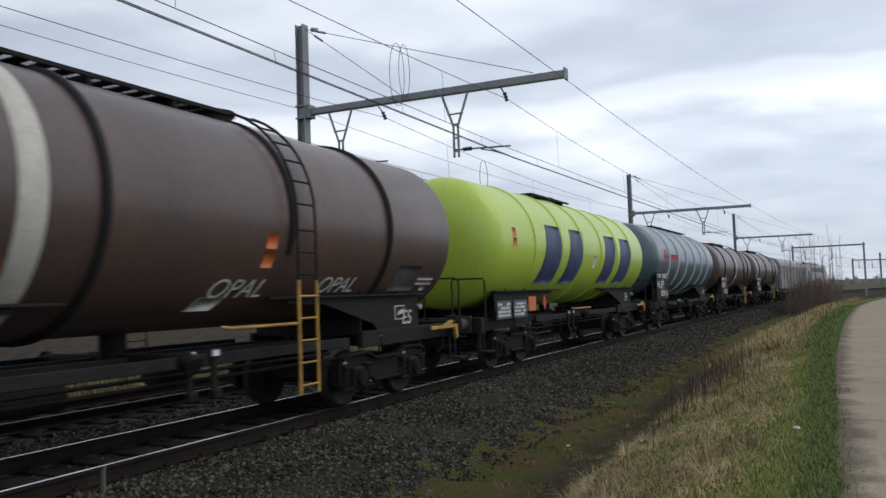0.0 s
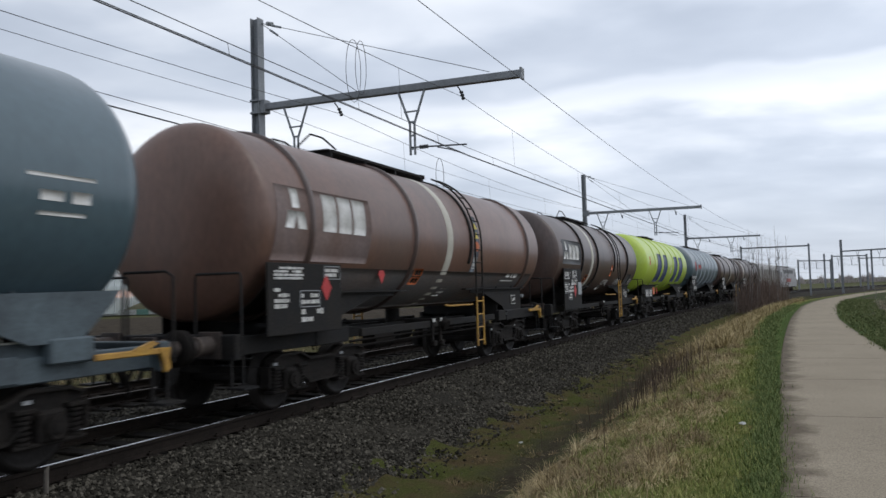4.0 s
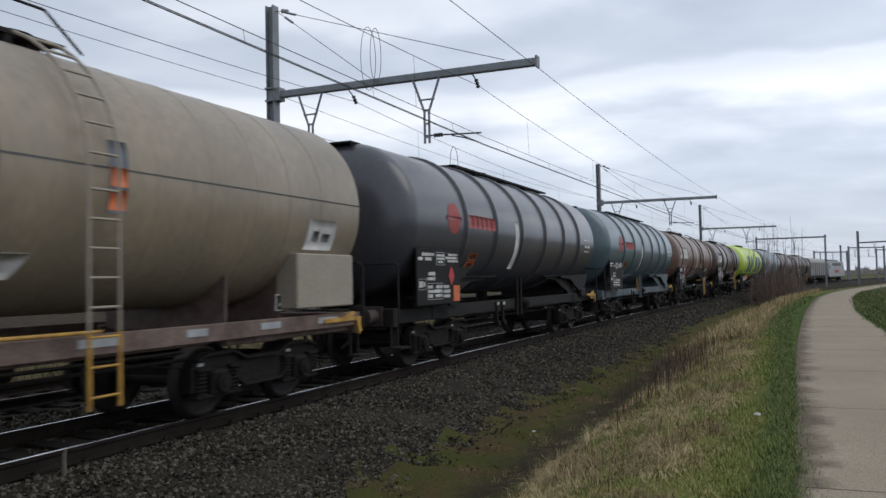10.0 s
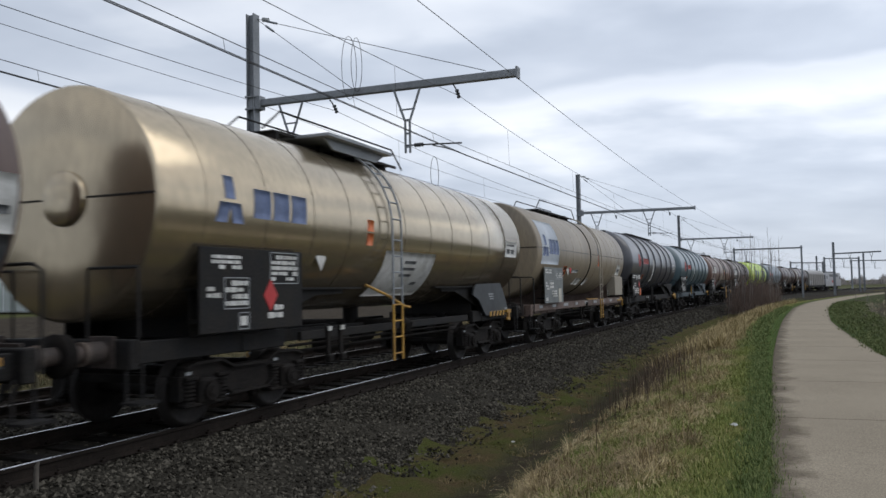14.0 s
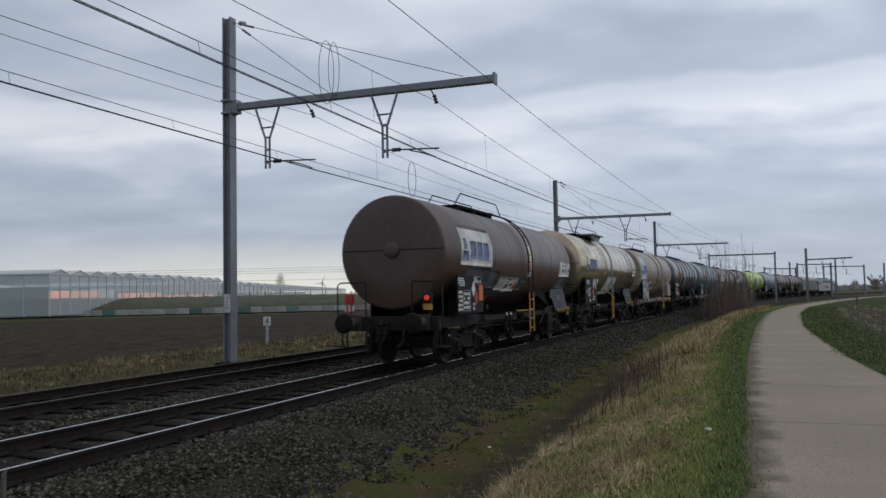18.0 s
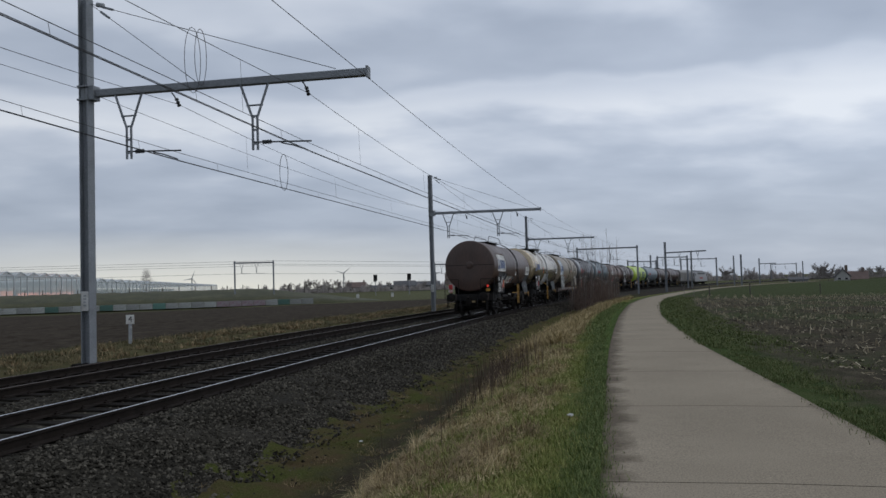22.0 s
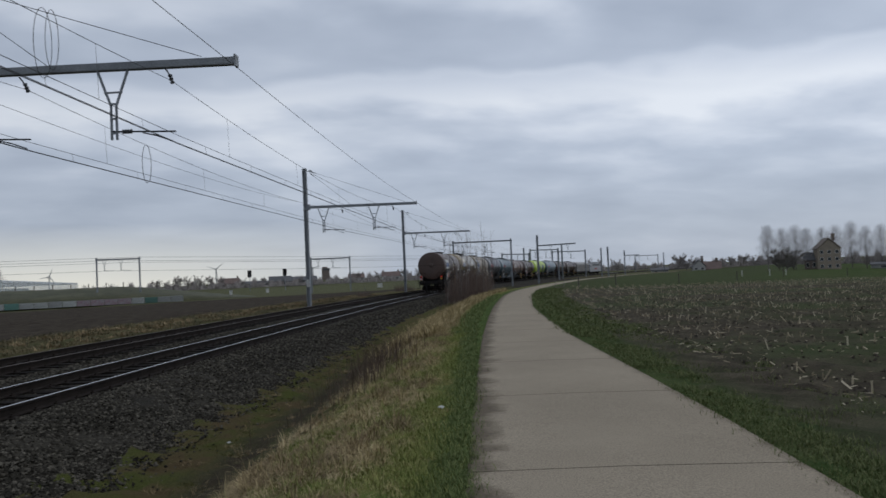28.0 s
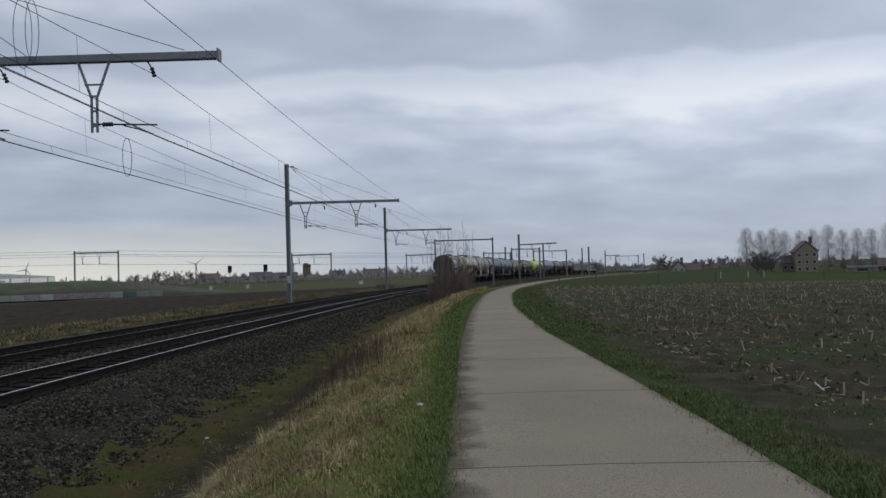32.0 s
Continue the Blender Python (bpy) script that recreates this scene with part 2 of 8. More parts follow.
def path_material():
    """Brushed concrete with damp soil creeping over its left edge in ragged tongues."""
    m = material("pale_brushed_concrete", (0.300, 0.255, 0.192), 0.40, 0.45, 75, 0.9, 0, 0.3, second=(0.258, 0.219, 0.165), space="World", spec=0.06)
    nt = m.node_tree
    N, L = nt.nodes.new, nt.links.new
    bs = nt.nodes["Principled BSDF"]
    clean = bs.inputs["Base Color"].links[0].from_socket

    def mth(op, a, b):
        q = N("ShaderNodeMath")
        q.operation = op
        for i, v in enumerate((a, b)):
            if isinstance(v, (int, float)):
                q.inputs[i].default_value = v
            else:
                L(v, q.inputs[i])
        return q.outputs[0]

    geo = N("ShaderNodeNewGeometry")

    def noise(scale, detail):
        n = N("ShaderNodeTexNoise")
        n.inputs["Scale"].default_value, n.inputs["Detail"].default_value = scale, detail
        n.inputs["Roughness"].default_value = 0.65
        L(geo.outputs["Position"], n.inputs["Vector"])
        return n.outputs[0]

    def edge(name):
        a = N("ShaderNodeAttribute")
        a.attribute_name = name
        return a.outputs["Fac"]

    def tongue(dist, base, reach, scale):
        far = mth("ADD", base, mth("MULTIPLY", mth("SUBTRACT", noise(scale, 5), 0.47), reach))
        far = mth("ADD", far, mth("MULTIPLY", mth("SUBTRACT", noise(16, 4), 0.5), 0.16))
        r = N("ShaderNodeMapRange")
        r.inputs[1].default_value, r.inputs[2].default_value = -0.10, 0.14
        L(mth("SUBTRACT", far, dist), r.inputs[0])
        return r.outputs[0]

    dirt = mth("MAXIMUM", tongue(edge("from_left"), 0.20, 0.95, 1.5), tongue(edge("from_right"), 0.02, 0.45, 2.2))
    mx = N("ShaderNodeMix")
    mx.data_type = "RGBA"
    L(mth("MULTIPLY", dirt, 0.82), mx.inputs[0])
    L(clean, mx.inputs[6])
    mx.inputs[7].default_value = (0.088, 0.070, 0.050, 1)
    # dark flecks and worn aggregate
    fl = N("ShaderNodeMapRange")
    fl.inputs[1].default_value, fl.inputs[2].default_value = 0.66, 0.74
    fl.inputs[3].default_value, fl.inputs[4].default_value = 1.0, 0.72
    L(noise(34, 2), fl.inputs[0])
    sc = N("ShaderNodeVectorMath")
    sc.operation = "SCALE"
    L(mx.outputs[2], sc.inputs[0])
    L(fl.outputs[0], sc.inputs["Scale"])
    L(sc.outputs[0], bs.inputs["Base Color"])
    return m


M_PATH = path_material()


# ---- mesh building ----
class Build:
    """Collects pieces of one mesh."""

    def __init__(self):
        self.v, self.f, self.s = [], [], []

    def add(self, verts, faces, smooth=False, m=None):
        n = len(self.v)
        if m is not None:
            verts = [m @ Vector(p) for p in verts]
        self.v += [tuple(p) for p in verts]
        self.f += [tuple(i + n for i in f) for f in faces]
        self.s += [smooth] * len(faces)
        return self

    def box(self, c, d, m=None, b=0.0):
        """A box with centre c and size d; b chamfers its edges."""
        x, y, z = (q / 2 for q in d)
        if b <= 0:
            vs = [(i * x, j * y, k * z) for i in (-1, 1) for j in (-1, 1) for k in (-1, 1)]
            fs = [(0, 1, 3, 2), (4, 6, 7, 5), (0, 4, 5, 1), (2, 3, 7, 6), (0, 2, 6, 4), (1, 5, 7, 3)]
        else:
            vs, idx = [], {}
            for i in (-1, 1):
                for j in (-1, 1):
                    for k in (-1, 1):
                        for a in range(3):
                            p = [i * (x - b), j * (y - b), k * (z - b)]
                            p[a] = (i * x, j * y, k * z)[a]
                            idx[i, j, k, a] = len(vs)
                            vs.append(tuple(p))
            fs = []
            for a in range(3):
                for sgn in (-1, 1):
                    o = [q for q in range(3) if q != a]
                    ring = []
                    for u, w in ((-1, -1), (1, -1), (1, 1), (-1, 1)):
                        key = [0, 0, 0]
                        key[a], key[o[0]], key[o[1]] = sgn, u, w
                        ring.append(idx[(*key, a)])
                    fs.append(tuple(ring if (sgn > 0) == (a != 1) else ring[::-1]))
            for a in range(3):
                o = [q for q in range(3) if q != a]
                for u in (-1, 1):
                    for w in (-1, 1):
                        k0, k1 = [0, 0, 0], [0, 0, 0]
                        k0[a], k1[a] = -1, 1
                        k0[o[0]] = k1[o[0]] = u
                        k0[o[1]] = k1[o[1]] = w
                        fs.append((idx[(*k0, o[0])], idx[(*k1, o[0])], idx[(*k1, o[1])], idx[(*k0, o[1])]))
            for i in (-1, 1):
                for j in (-1, 1):
                    for k in (-1, 1):
                        fs.append(tuple(idx[i, j, k, a] for a in range(3)))
        t = Matrix.Translation(c)
        return self.add(vs, fs, False, t if m is None else m @ t)

    def cyl(self, p0, p1, r, n=10, r2=None, caps=True, smooth=True):
        p0, p1 = Vector(p0), Vector(p1)
        r2 = r if r2 is None else r2
        d = (p1 - p0).normalized()
        a = d.orthogonal().normalized()
        b = d.cross(a)
        vs = []
        for p, q in ((p0, r), (p1, r2)):
            vs += [p + q * (math.cos(2 * math.pi * i / n) * a + math.sin(2 * math.pi * i / n) * b) for i in range(n)]
        self.add(vs, [(i, (i + 1) % n, n + (i + 1) % n, n + i) for i in range(n)], smooth)
        if caps:
            self.add(vs, [tuple(range(n))[::-1], tuple(range(n, 2 * n))])
        return self

    def tube(self, pts, r, n=6, closed=False):
        """A bent rod through pts."""
        pts = [Vector(p) for p in pts]
        k = len(pts)
        vs, ref = [], None
        for i, p in enumerate(pts):
            q0, q1 = pts[i - 1] if (i or closed) else p, pts[(i + 1) % k] if (i < k - 1 or closed) else p
            d = (q1 - q0).normalized()
            if ref is None:
                ref = d.orthogonal().normalized()
            a = (ref - d * ref.dot(d))
            a = a.normalized() if a.length > 1e-6 else d.orthogonal().normalized()
            ref = a
            b = d.cross(a)
            vs += [p + r * (math.cos(2 * math.pi * j / n) * a + math.sin(2 * math.pi * j / n) * b) for j in range(n)]
        fs = []
        for i in range(k if closed else k - 1):
            i2 = (i + 1) % k
            fs += [(i * n + j, i * n + (j + 1) % n, i2 * n + (j + 1) % n, i2 * n + j) for j in range(n)]
        self.add(vs, fs, True)
        if not closed:
            self.add(vs, [tuple(range(n))[::-1], tuple(range((k - 1) * n, k * n))])
        return self

    def lathe(self, prof, n=40, c=(0, 0), a0=0.0, a1=360.0):
        """Turns (x, r) pairs about an axis along x through (y, z) = c."""
        full = a1 - a0 >= 360
        m = n if full else n + 1
        vs = []
        for x, r in prof:
            for i in range(m):
                a = radians(a0 + (a1 - a0) * i / n)
                vs.append((x, c[0] + r * math.cos(a), c[1] + r * math.sin(a)))
        fs = []
        for k in range(len(prof) - 1):
            for i in range(n):
                j = (i + 1) % m
                fs.append((k * m + i, k * m + j, (k + 1) * m + j, (k + 1) * m + i))
        return self.add(vs, fs, True)

    def prism(self, poly, axis, a, b, m=None):
        """A plate: a polygon in the two other axes, from a to b along the axis (0, 1 or 2)."""
        o = [q for q in range(3) if q != axis]
        vs = []
        for t in (a, b):
            for p in poly:
                q = [0, 0, 0]
                q[axis], q[o[0]], q[o[1]] = t, p[0], p[1]
                vs.append(tuple(q))
        n = len(poly)
        fs = [tuple(range(n))[::-1], tuple(range(n, 2 * n))] + [(i, (i + 1) % n, n + (i + 1) % n, n + i) for i in range(n)]
        return self.add(vs, fs, False, m)

    def mesh(self, name, mat):
        me = bpy.data.meshes.new(name)
        me.from_pydata(self.v, [], self.f)
        me.polygons.foreach_set("use_smooth", self.s)
        me.materials.append(mat)
        me.update()
        return me


def part(name, built, mat, parent=None, label="", at=None):
    """One mesh object from a Build (or from mesh data), under a thing or a part."""
    data = built.mesh(name, mat) if isinstance(built, Build) else built
    ob = new(name, data)
    if parent is not None:
        ob.parent = parent
    if at is not None:
        ob.matrix_basis = at
    if label:
        ob["label"] = label
    return ob


def thing(name, label, category, group="", at=None, kind=""):
    ob = new(name)
    ob.empty_display_size = 0.2
    if at is not None:
        ob.matrix_basis = at
    return tagged(ob, label, category, group, kind)


# ---- the line of the railway: s metres along the near track, lat metres to its right ----
BEND_S, BEND_K = (-1e4, -60, 0, 50, 110, 180, 300, 480, 620, 1e5), (0.0, 0.0009, 0.001002, 0.001082, 0.001305, 0.001565, 0.00134, 0.00134, 0.0, 0.0)
LINE_S = np.arange(-1500.0, 3500.0, 1.0)
_k = np.interp(LINE_S, BEND_S, BEND_K) * ((LINE_S > -200) & (LINE_S < 620))
LINE_H = np.concatenate([[0], np.cumsum((_k[1:] + _k[:-1]) / 2)])
LINE_H += radians(25.742) - LINE_H[1500]
LINE_X = np.concatenate([[0], np.cumsum((np.sin(LINE_H[1:]) + np.sin(LINE_H[:-1])) / 2)])
LINE_Y = np.concatenate([[0], np.cumsum((np.cos(LINE_H[1:]) + np.cos(LINE_H[:-1])) / 2)])
LINE_X += -7.822 * math.cos(radians(25.742)) - LINE_X[1500]
LINE_Y += 7.822 * math.sin(radians(25.742)) - LINE_Y[1500]


def rail_z(s):
    return -0.0031 * np.clip(s, 0, 330)


def on_line(s, lat=0.0, z=0.0):
    """World point; z counts from the rail head."""
    h = np.interp(s, LINE_S, LINE_H)
    return Vector((float(np.interp(s, LINE_S, LINE_X) + lat * np.cos(h)), float(np.interp(s, LINE_S, LINE_Y) - lat * np.sin(h)), float(z + rail_z(s))))


def line_pose(s, lat=0.0, z=0.0):
    """A pose on the line, its x axis along the track, y to the left."""
    h = float(np.interp(s, LINE_S, LINE_H))
    p = on_line(s, lat, z)
    return pose(p.x, p.y, p.z, 0, 0, 90 - math.degrees(h))


def bearing(azimuth, distance, z=0.0):
    """World point at a bearing (degrees, left positive) and distance from the viewer."""
    a = radians(azimuth)
    return Vector((-distance * math.sin(a), distance * math.cos(a), z))


def sweep(name, prof, s_list, mat, closed=True, parent=None, lat0=0.0, smooth=False, jitter=0.0):
    """A (lat, z) profile carried along the line."""
    vs, fs, n = [], [], len(prof)
    s_arr = np.asarray(s_list, float)
    h, cx, cy, rz = (np.interp(s_arr, LINE_S, q) for q in (LINE_H, LINE_X, LINE_Y, rail_z(LINE_S)))
    for i in range(len(s_arr)):
        for l, z in prof:
            l2 = l + lat0
            vs.append((cx[i] + l2 * math.cos(h[i]), cy[i] - l2 * math.sin(h[i]), rz[i] + z))
    for i in range(len(s_arr) - 1):
        for j in range(n if closed else n - 1):
            k = (j + 1) % n
            fs.append((i * n + j, i * n + k, (i + 1) * n + k, (i + 1) * n + j))
    if closed:
        fs += [tuple(range(n))[::-1], tuple(range((len(s_arr) - 1) * n, len(s_arr) * n))]
    b = Build().add(vs, fs, smooth)
    return part(name, b, mat, parent)


# ---- ground: one sheet to the horizon ----
PATH_C = ((-200, 9.12), (0, 9.10), (8, 9.09), (12, 9.04), (20, 8.87), (30, 8.81), (37, 8.78), (46, 8.90), (57, 9.05), (69, 9.45), (79, 10.1), (100, 12.0), (140, 16), (200, 24), (300, 40))
PATH_W = ((-200, 2.70), (8, 2.66), (13, 2.50), (20, 2.20), (30, 1.98), (37, 1.88), (46, 1.96), (57, 2.1), (300, 2.1))
PATH_Z = 0.08
GROUND_Z = ((-2000, -1.0), (-600, -1.2), (-77, -1.05), (-52, -0.82), (-38, -0.60), (-24, -0.42), (-14, -0.36), (-9.5, -0.28), (-7.4, -0.34), (-6.4, -0.42), (1.6, -0.42), (2.3, -0.48), (3.0, -0.62), (3.8, -0.66), (4.5, -0.68), (5.0, -0.60), (5.6, -0.34), (6.2, -0.10), (6.8, 0.02), (7.6, 0.06), (10.5, 0.06), (11.2, 0.06), (13.0, -0.02), (40, -0.10), (60, -0.6), (90, -2.0), (120, -3.4), (250, -6.0), (560, -11.0))


def path_mid(s):
    return np.interp(s, *zip(*PATH_C))


def path_half(s):
    return np.interp(s, *zip(*PATH_W)) / 2


def verge_lat(s, lat):
    """The profile's own lat: right of the ditch the ground follows the path."""
    sh = path_mid(s) - 9.10
    return lat - sh * np.clip((lat - 3.2) / 3.5, 0, 1)


def ground_z(s, lat):
    u = verge_lat(s, lat)
    z = np.interp(u, *zip(*GROUND_Z))
    # the fields right of the path sink away further along
    return z - 1.0 * np.clip((s - 60) / 120, 0, 1) * np.clip((u - 11.5) / 10, 0, 1)


def build_ground():
    lats = [-2500, -1600, -1000, -700, -500, -380, -300, -240, -190, -150, -120, -98, -80, -66, -54, -44, -36, -30, -25, -21, -18, -16]
    lats += list(np.arange(-14.5, -5.9, 0.5)) + [-5, -4, -2.7, -1, 0.5] + list(np.arange(1.5, 14.0, 0.22)) + list(np.arange(14.2, 24, 0.6))
    lats += [25, 27, 29, 32, 35, 39, 44, 50, 58, 68, 80, 95, 115, 140, 170, 210, 260, 320, 400, 480, 560]
    ss = [-1400, -900, -600, -400, -280, -200, -140, -100, -70, -50, -36, -26, -18, -12, -8] + list(np.arange(-5, 30, 0.3)) + list(np.arange(30, 60, 0.6)) + list(np.arange(60, 130, 2.0))
    ss += list(np.arange(130, 260, 6.0)) + [270, 290, 320, 360, 420, 500, 600, 750, 950, 1200, 1600, 2200, 3000]
    la, sa = np.array(lats, float), np.array(ss, float)
    S2, L2 = np.meshgrid(sa, la, indexing="ij")
    Z = ground_z(S2, L2) + rail_z(S2)
    U = verge_lat(S2, L2)
    rng = np.random.default_rng(3)
    rough = np.interp(np.abs(U - 9.0), (1.2, 1.5, 3, 60, 200), (0.0, 0.015, 0.03, 0.05, 0.0)) * np.where((U > -6.5) & (U < 1.5), 0.1, 1.0)
    Z += rng.normal(0, 1, Z.shape) * rough
    h = np.interp(S2, LINE_S, LINE_H)
    X = np.interp(S2, LINE_S, LINE_X) + L2 * np.cos(h)
    Y = np.interp(S2, LINE_S, LINE_Y) - L2 * np.sin(h)
    n, m = S2.shape
    idx = np.arange(n * m).reshape(n, m)
    F = np.stack([idx[:-1, :-1], idx[:-1, 1:], idx[1:, 1:], idx[1:, :-1]], -1).reshape(-1, 4)
    F = F[:, ::-1]
    me = bpy.data.meshes.new("ground")
    me.from_pydata(np.stack([X, Y, Z], -1).reshape(-1, 3).tolist(), [], F.tolist())
    me.polygons.foreach_set("use_smooth", [True] * len(F))
    for nm, arr in (("lat", U), ("run", S2)):
        a = me.attributes.new(nm, "FLOAT", "POINT")
        a.data.foreach_set("value", arr.astype(np.float32).ravel())
    me.materials.append(ground_material())
    me.update()
    if me.polygons[len(me.polygons) // 2].normal.z < 0:
        me.flip_normals()
    return tagged(new("ground", me), "flat farmland with ploughed soil, mossy ditch and grass verges", "ground", kind="structure")


def ground_material():
    """Soil, moss, grass and stubble field lie in strips along the line, with ragged borders."""
    m = bpy.data.materials.new("farmland")
    m.use_nodes = True
    nt = m.node_tree
    N, L = nt.nodes.new, nt.links.new
    bs = nt.nodes["Principled BSDF"]
    bs.inputs["Roughness"].default_value, bs.inputs["Specular IOR Level"].default_value = 1.0, 0.02
    at, geo = N("ShaderNodeAttribute"), N("ShaderNodeNewGeometry")
    at.attribute_name = "lat"

    def noise_tex(scale, detail=5, stretch=None):
        n = N("ShaderNodeTexNoise")
        n.inputs["Scale"].default_value, n.inputs["Detail"].default_value = scale, detail
        n.inputs["Roughness"].default_value = 0.65
        L(geo.outputs["Position"], n.inputs["Vector"])
        return n.outputs[0]

    n1, n2, n3, n4 = noise_tex(1.3), noise_tex(9.0), noise_tex(45.0), noise_tex(0.15, 3)
    # ragged lat
    def mth(op, a, b):
        q = N("ShaderNodeMath")
        q.operation = op
        for i, v in enumerate((a, b)):
            if isinstance(v, (int, float)):
                q.inputs[i].default_value = v
            else:
                L(v, q.inputs[i])
        return q.outputs[0]

    lat = at.outputs["Fac"]
    rag = mth("ADD", lat, mth("ADD", mth("MULTIPLY", mth("SUBTRACT", n1, 0.5), 1.5), mth("MULTIPLY", mth("SUBTRACT", n2, 0.5), 0.7)))

    def strip(a, b, soft, col1, col2, noise_out, prev):
        """Lays col1/col2 over prev between a and b."""
        up, dn = N("ShaderNodeMapRange"), N("ShaderNodeMapRange")
        up.inputs[1].default_value, up.inputs[2].default_value = a - soft, a + soft
        dn.inputs[1].default_value, dn.inputs[2].default_value = b + soft, b - soft
        L(rag, up.inputs[0])
        L(rag, dn.inputs[0])
        f = mth("MULTIPLY", up.outputs[0], dn.outputs[0])
        rp = N("ShaderNodeValToRGB")
        rp.color_ramp.elements[0].position, rp.color_ramp.elements[1].position = 0.38, 0.62
        rp.color_ramp.elements[0].color, rp.color_ramp.elements[1].color = (*col1, 1), (*col2, 1)
        L(noise_out, rp.inputs[0])
        mx = N("ShaderNodeMix")
        mx.data_type = "RGBA"
        L(f, mx.inputs[0])
        L(prev, mx.inputs[6])
        L(rp.outputs[0], mx.inputs[7])
        return mx.outputs[2]

    base = N("ShaderNodeRGB")
    base.outputs[0].default_value = (0.050, 0.058, 0.028, 1)
    c = base.outputs[0]
    c = strip(-130, -13, 1.0, (0.038, 0.031, 0.024), (0.066, 0.055, 0.042), n1, c)
    c = strip(-150, -92, 6.0, (0.060, 0.070, 0.026), (0.085, 0.086, 0.036), n4, c)
    # meadow beyond the ploughed land
    sp, far = N("ShaderNodeSeparateXYZ"), N("ShaderNodeMapRange")
    L(geo.outputs["Position"], sp.inputs[0])
    far.inputs[1].default_value, far.inputs[2].default_value = 131, 140
    L(mth("ADD", sp.outputs[1], mth("MULTIPLY", n1, 4.0)), far.inputs[0])
    near_side = N("ShaderNodeMapRange")
    near_side.inputs[1].default_value, near_side.inputs[2].default_value = -13.0, -15.0
    L(lat, near_side.inputs[0])
    meadow = N("ShaderNodeMix")
    meadow.data_type = "RGBA"
    L(mth("MULTIPLY", far.outputs[0], near_side.outputs[0]), meadow.inputs[0])
    L(c, meadow.inputs[6])
    meadow.inputs[7].default_value = (0.094, 0.096, 0.052, 1)
    c = meadow.outputs[2]
    c = strip(-13, -7.2, 0.5, (0.105, 0.086, 0.046), (0.064, 0.066, 0.030), n1, c)
    c = strip(-7.2, 2.6, 0.2, (0.036, 0.031, 0.026), (0.050, 0.044, 0.037), n2, c)
    c = strip(2.7, 4.45, 0.35, (0.080, 0.060, 0.032), (0.064, 0.072, 0.022), n1, c)
    c = strip(4.45, 5.05, 0.25, (0.034, 0.027, 0.021), (0.056, 0.047, 0.032), n2, c)
    c = strip(5.05, 6.2, 0.4, (0.085, 0.068, 0.040), (0.062, 0.070, 0.027), n2, c)
    c = strip(6.0, 7.55, 0.35, (0.185, 0.158, 0.060), (0.115, 0.150, 0.040), n1, c)
    c = strip(7.55, 8.2, 0.15, (0.050, 0.080, 0.022), (0.080, 0.110, 0.034), n1, c)
    c = strip(9.6, 11.15, 0.35, (0.040, 0.066, 0.021), (0.066, 0.084, 0.032), n1, c)
    c = strip(11.15, 75, 0.5, (0.046, 0.039, 0.030), (0.090, 0.078, 0.056), n1, c)
    # green regrowth creeping over the stubble field
    weeds = N("ShaderNodeMapRange")
    weeds.inputs[1].default_value, weeds.inputs[2].default_value, weeds.inputs[4].default_value = 0.44, 0.64, 0.75
    L(mth("ADD", n4, mth("MULTIPLY", mth("SUBTRACT", n2, 0.5), 0.35)), weeds.inputs[0])
    field = N("ShaderNodeMapRange")
    field.inputs[1].default_value, field.inputs[2].default_value = 11.0, 12.2
    L(lat, field.inputs[0])
    regrown = N("ShaderNodeMix")
    regrown.data_type = "RGBA"
    L(mth("MULTIPLY", weeds.outputs[0], field.outputs[0]), regrown.inputs[0])
    L(c, regrown.inputs[6])
    regrown.inputs[7].default_value = (0.056, 0.074, 0.032, 1)
    c = regrown.outputs[2]
    # grass again past the end of the stubble
    run, past = N("ShaderNodeAttribute"), N("ShaderNodeMapRange")
    run.attribute_name = "run"
    past.inputs[1].default_value, past.inputs[2].default_value = 72, 84
    L(mth("ADD", run.outputs["Fac"], mth("MULTIPLY", n1, 5.0)), past.inputs[0])
    grass = N("ShaderNodeMix")
    grass.data_type = "RGBA"
    L(mth("MULTIPLY", past.outputs[0], field.outputs[0]), grass.inputs[0])
    L(c, grass.inputs[6])
    grass.inputs[7].default_value = (0.056, 0.068, 0.031, 1)
    c = grass.outputs[2]
    c = strip(40, 75, 9, (0.044, 0.070, 0.022), (0.066, 0.078, 0.032), n4, c)
    mr = N("ShaderNodeMapRange")
    mr.inputs[1].default_value, mr.inputs[2].default_value, mr.inputs[3].default_value, mr.inputs[4].default_value = 0.3, 0.7, 0.6, 1.4
    L(n3, mr.inputs[0])
    sc = N("ShaderNodeVectorMath")
    sc.operation = "SCALE"
    L(c, sc.inputs[0])
    L(mr.outputs[0], sc.inputs["Scale"])
    L(sc.outputs[0], bs.inputs["Base Color"])
    bp = N("ShaderNodeBump")
    bp.inputs["Strength"].default_value, bp.inputs["Distance"].default_value = 0.6, 0.06
    L(mth("ADD", n2, n3), bp.inputs["Height"])
    L(bp.outputs[0], bs.inputs["Normal"])
    return m


build_ground()


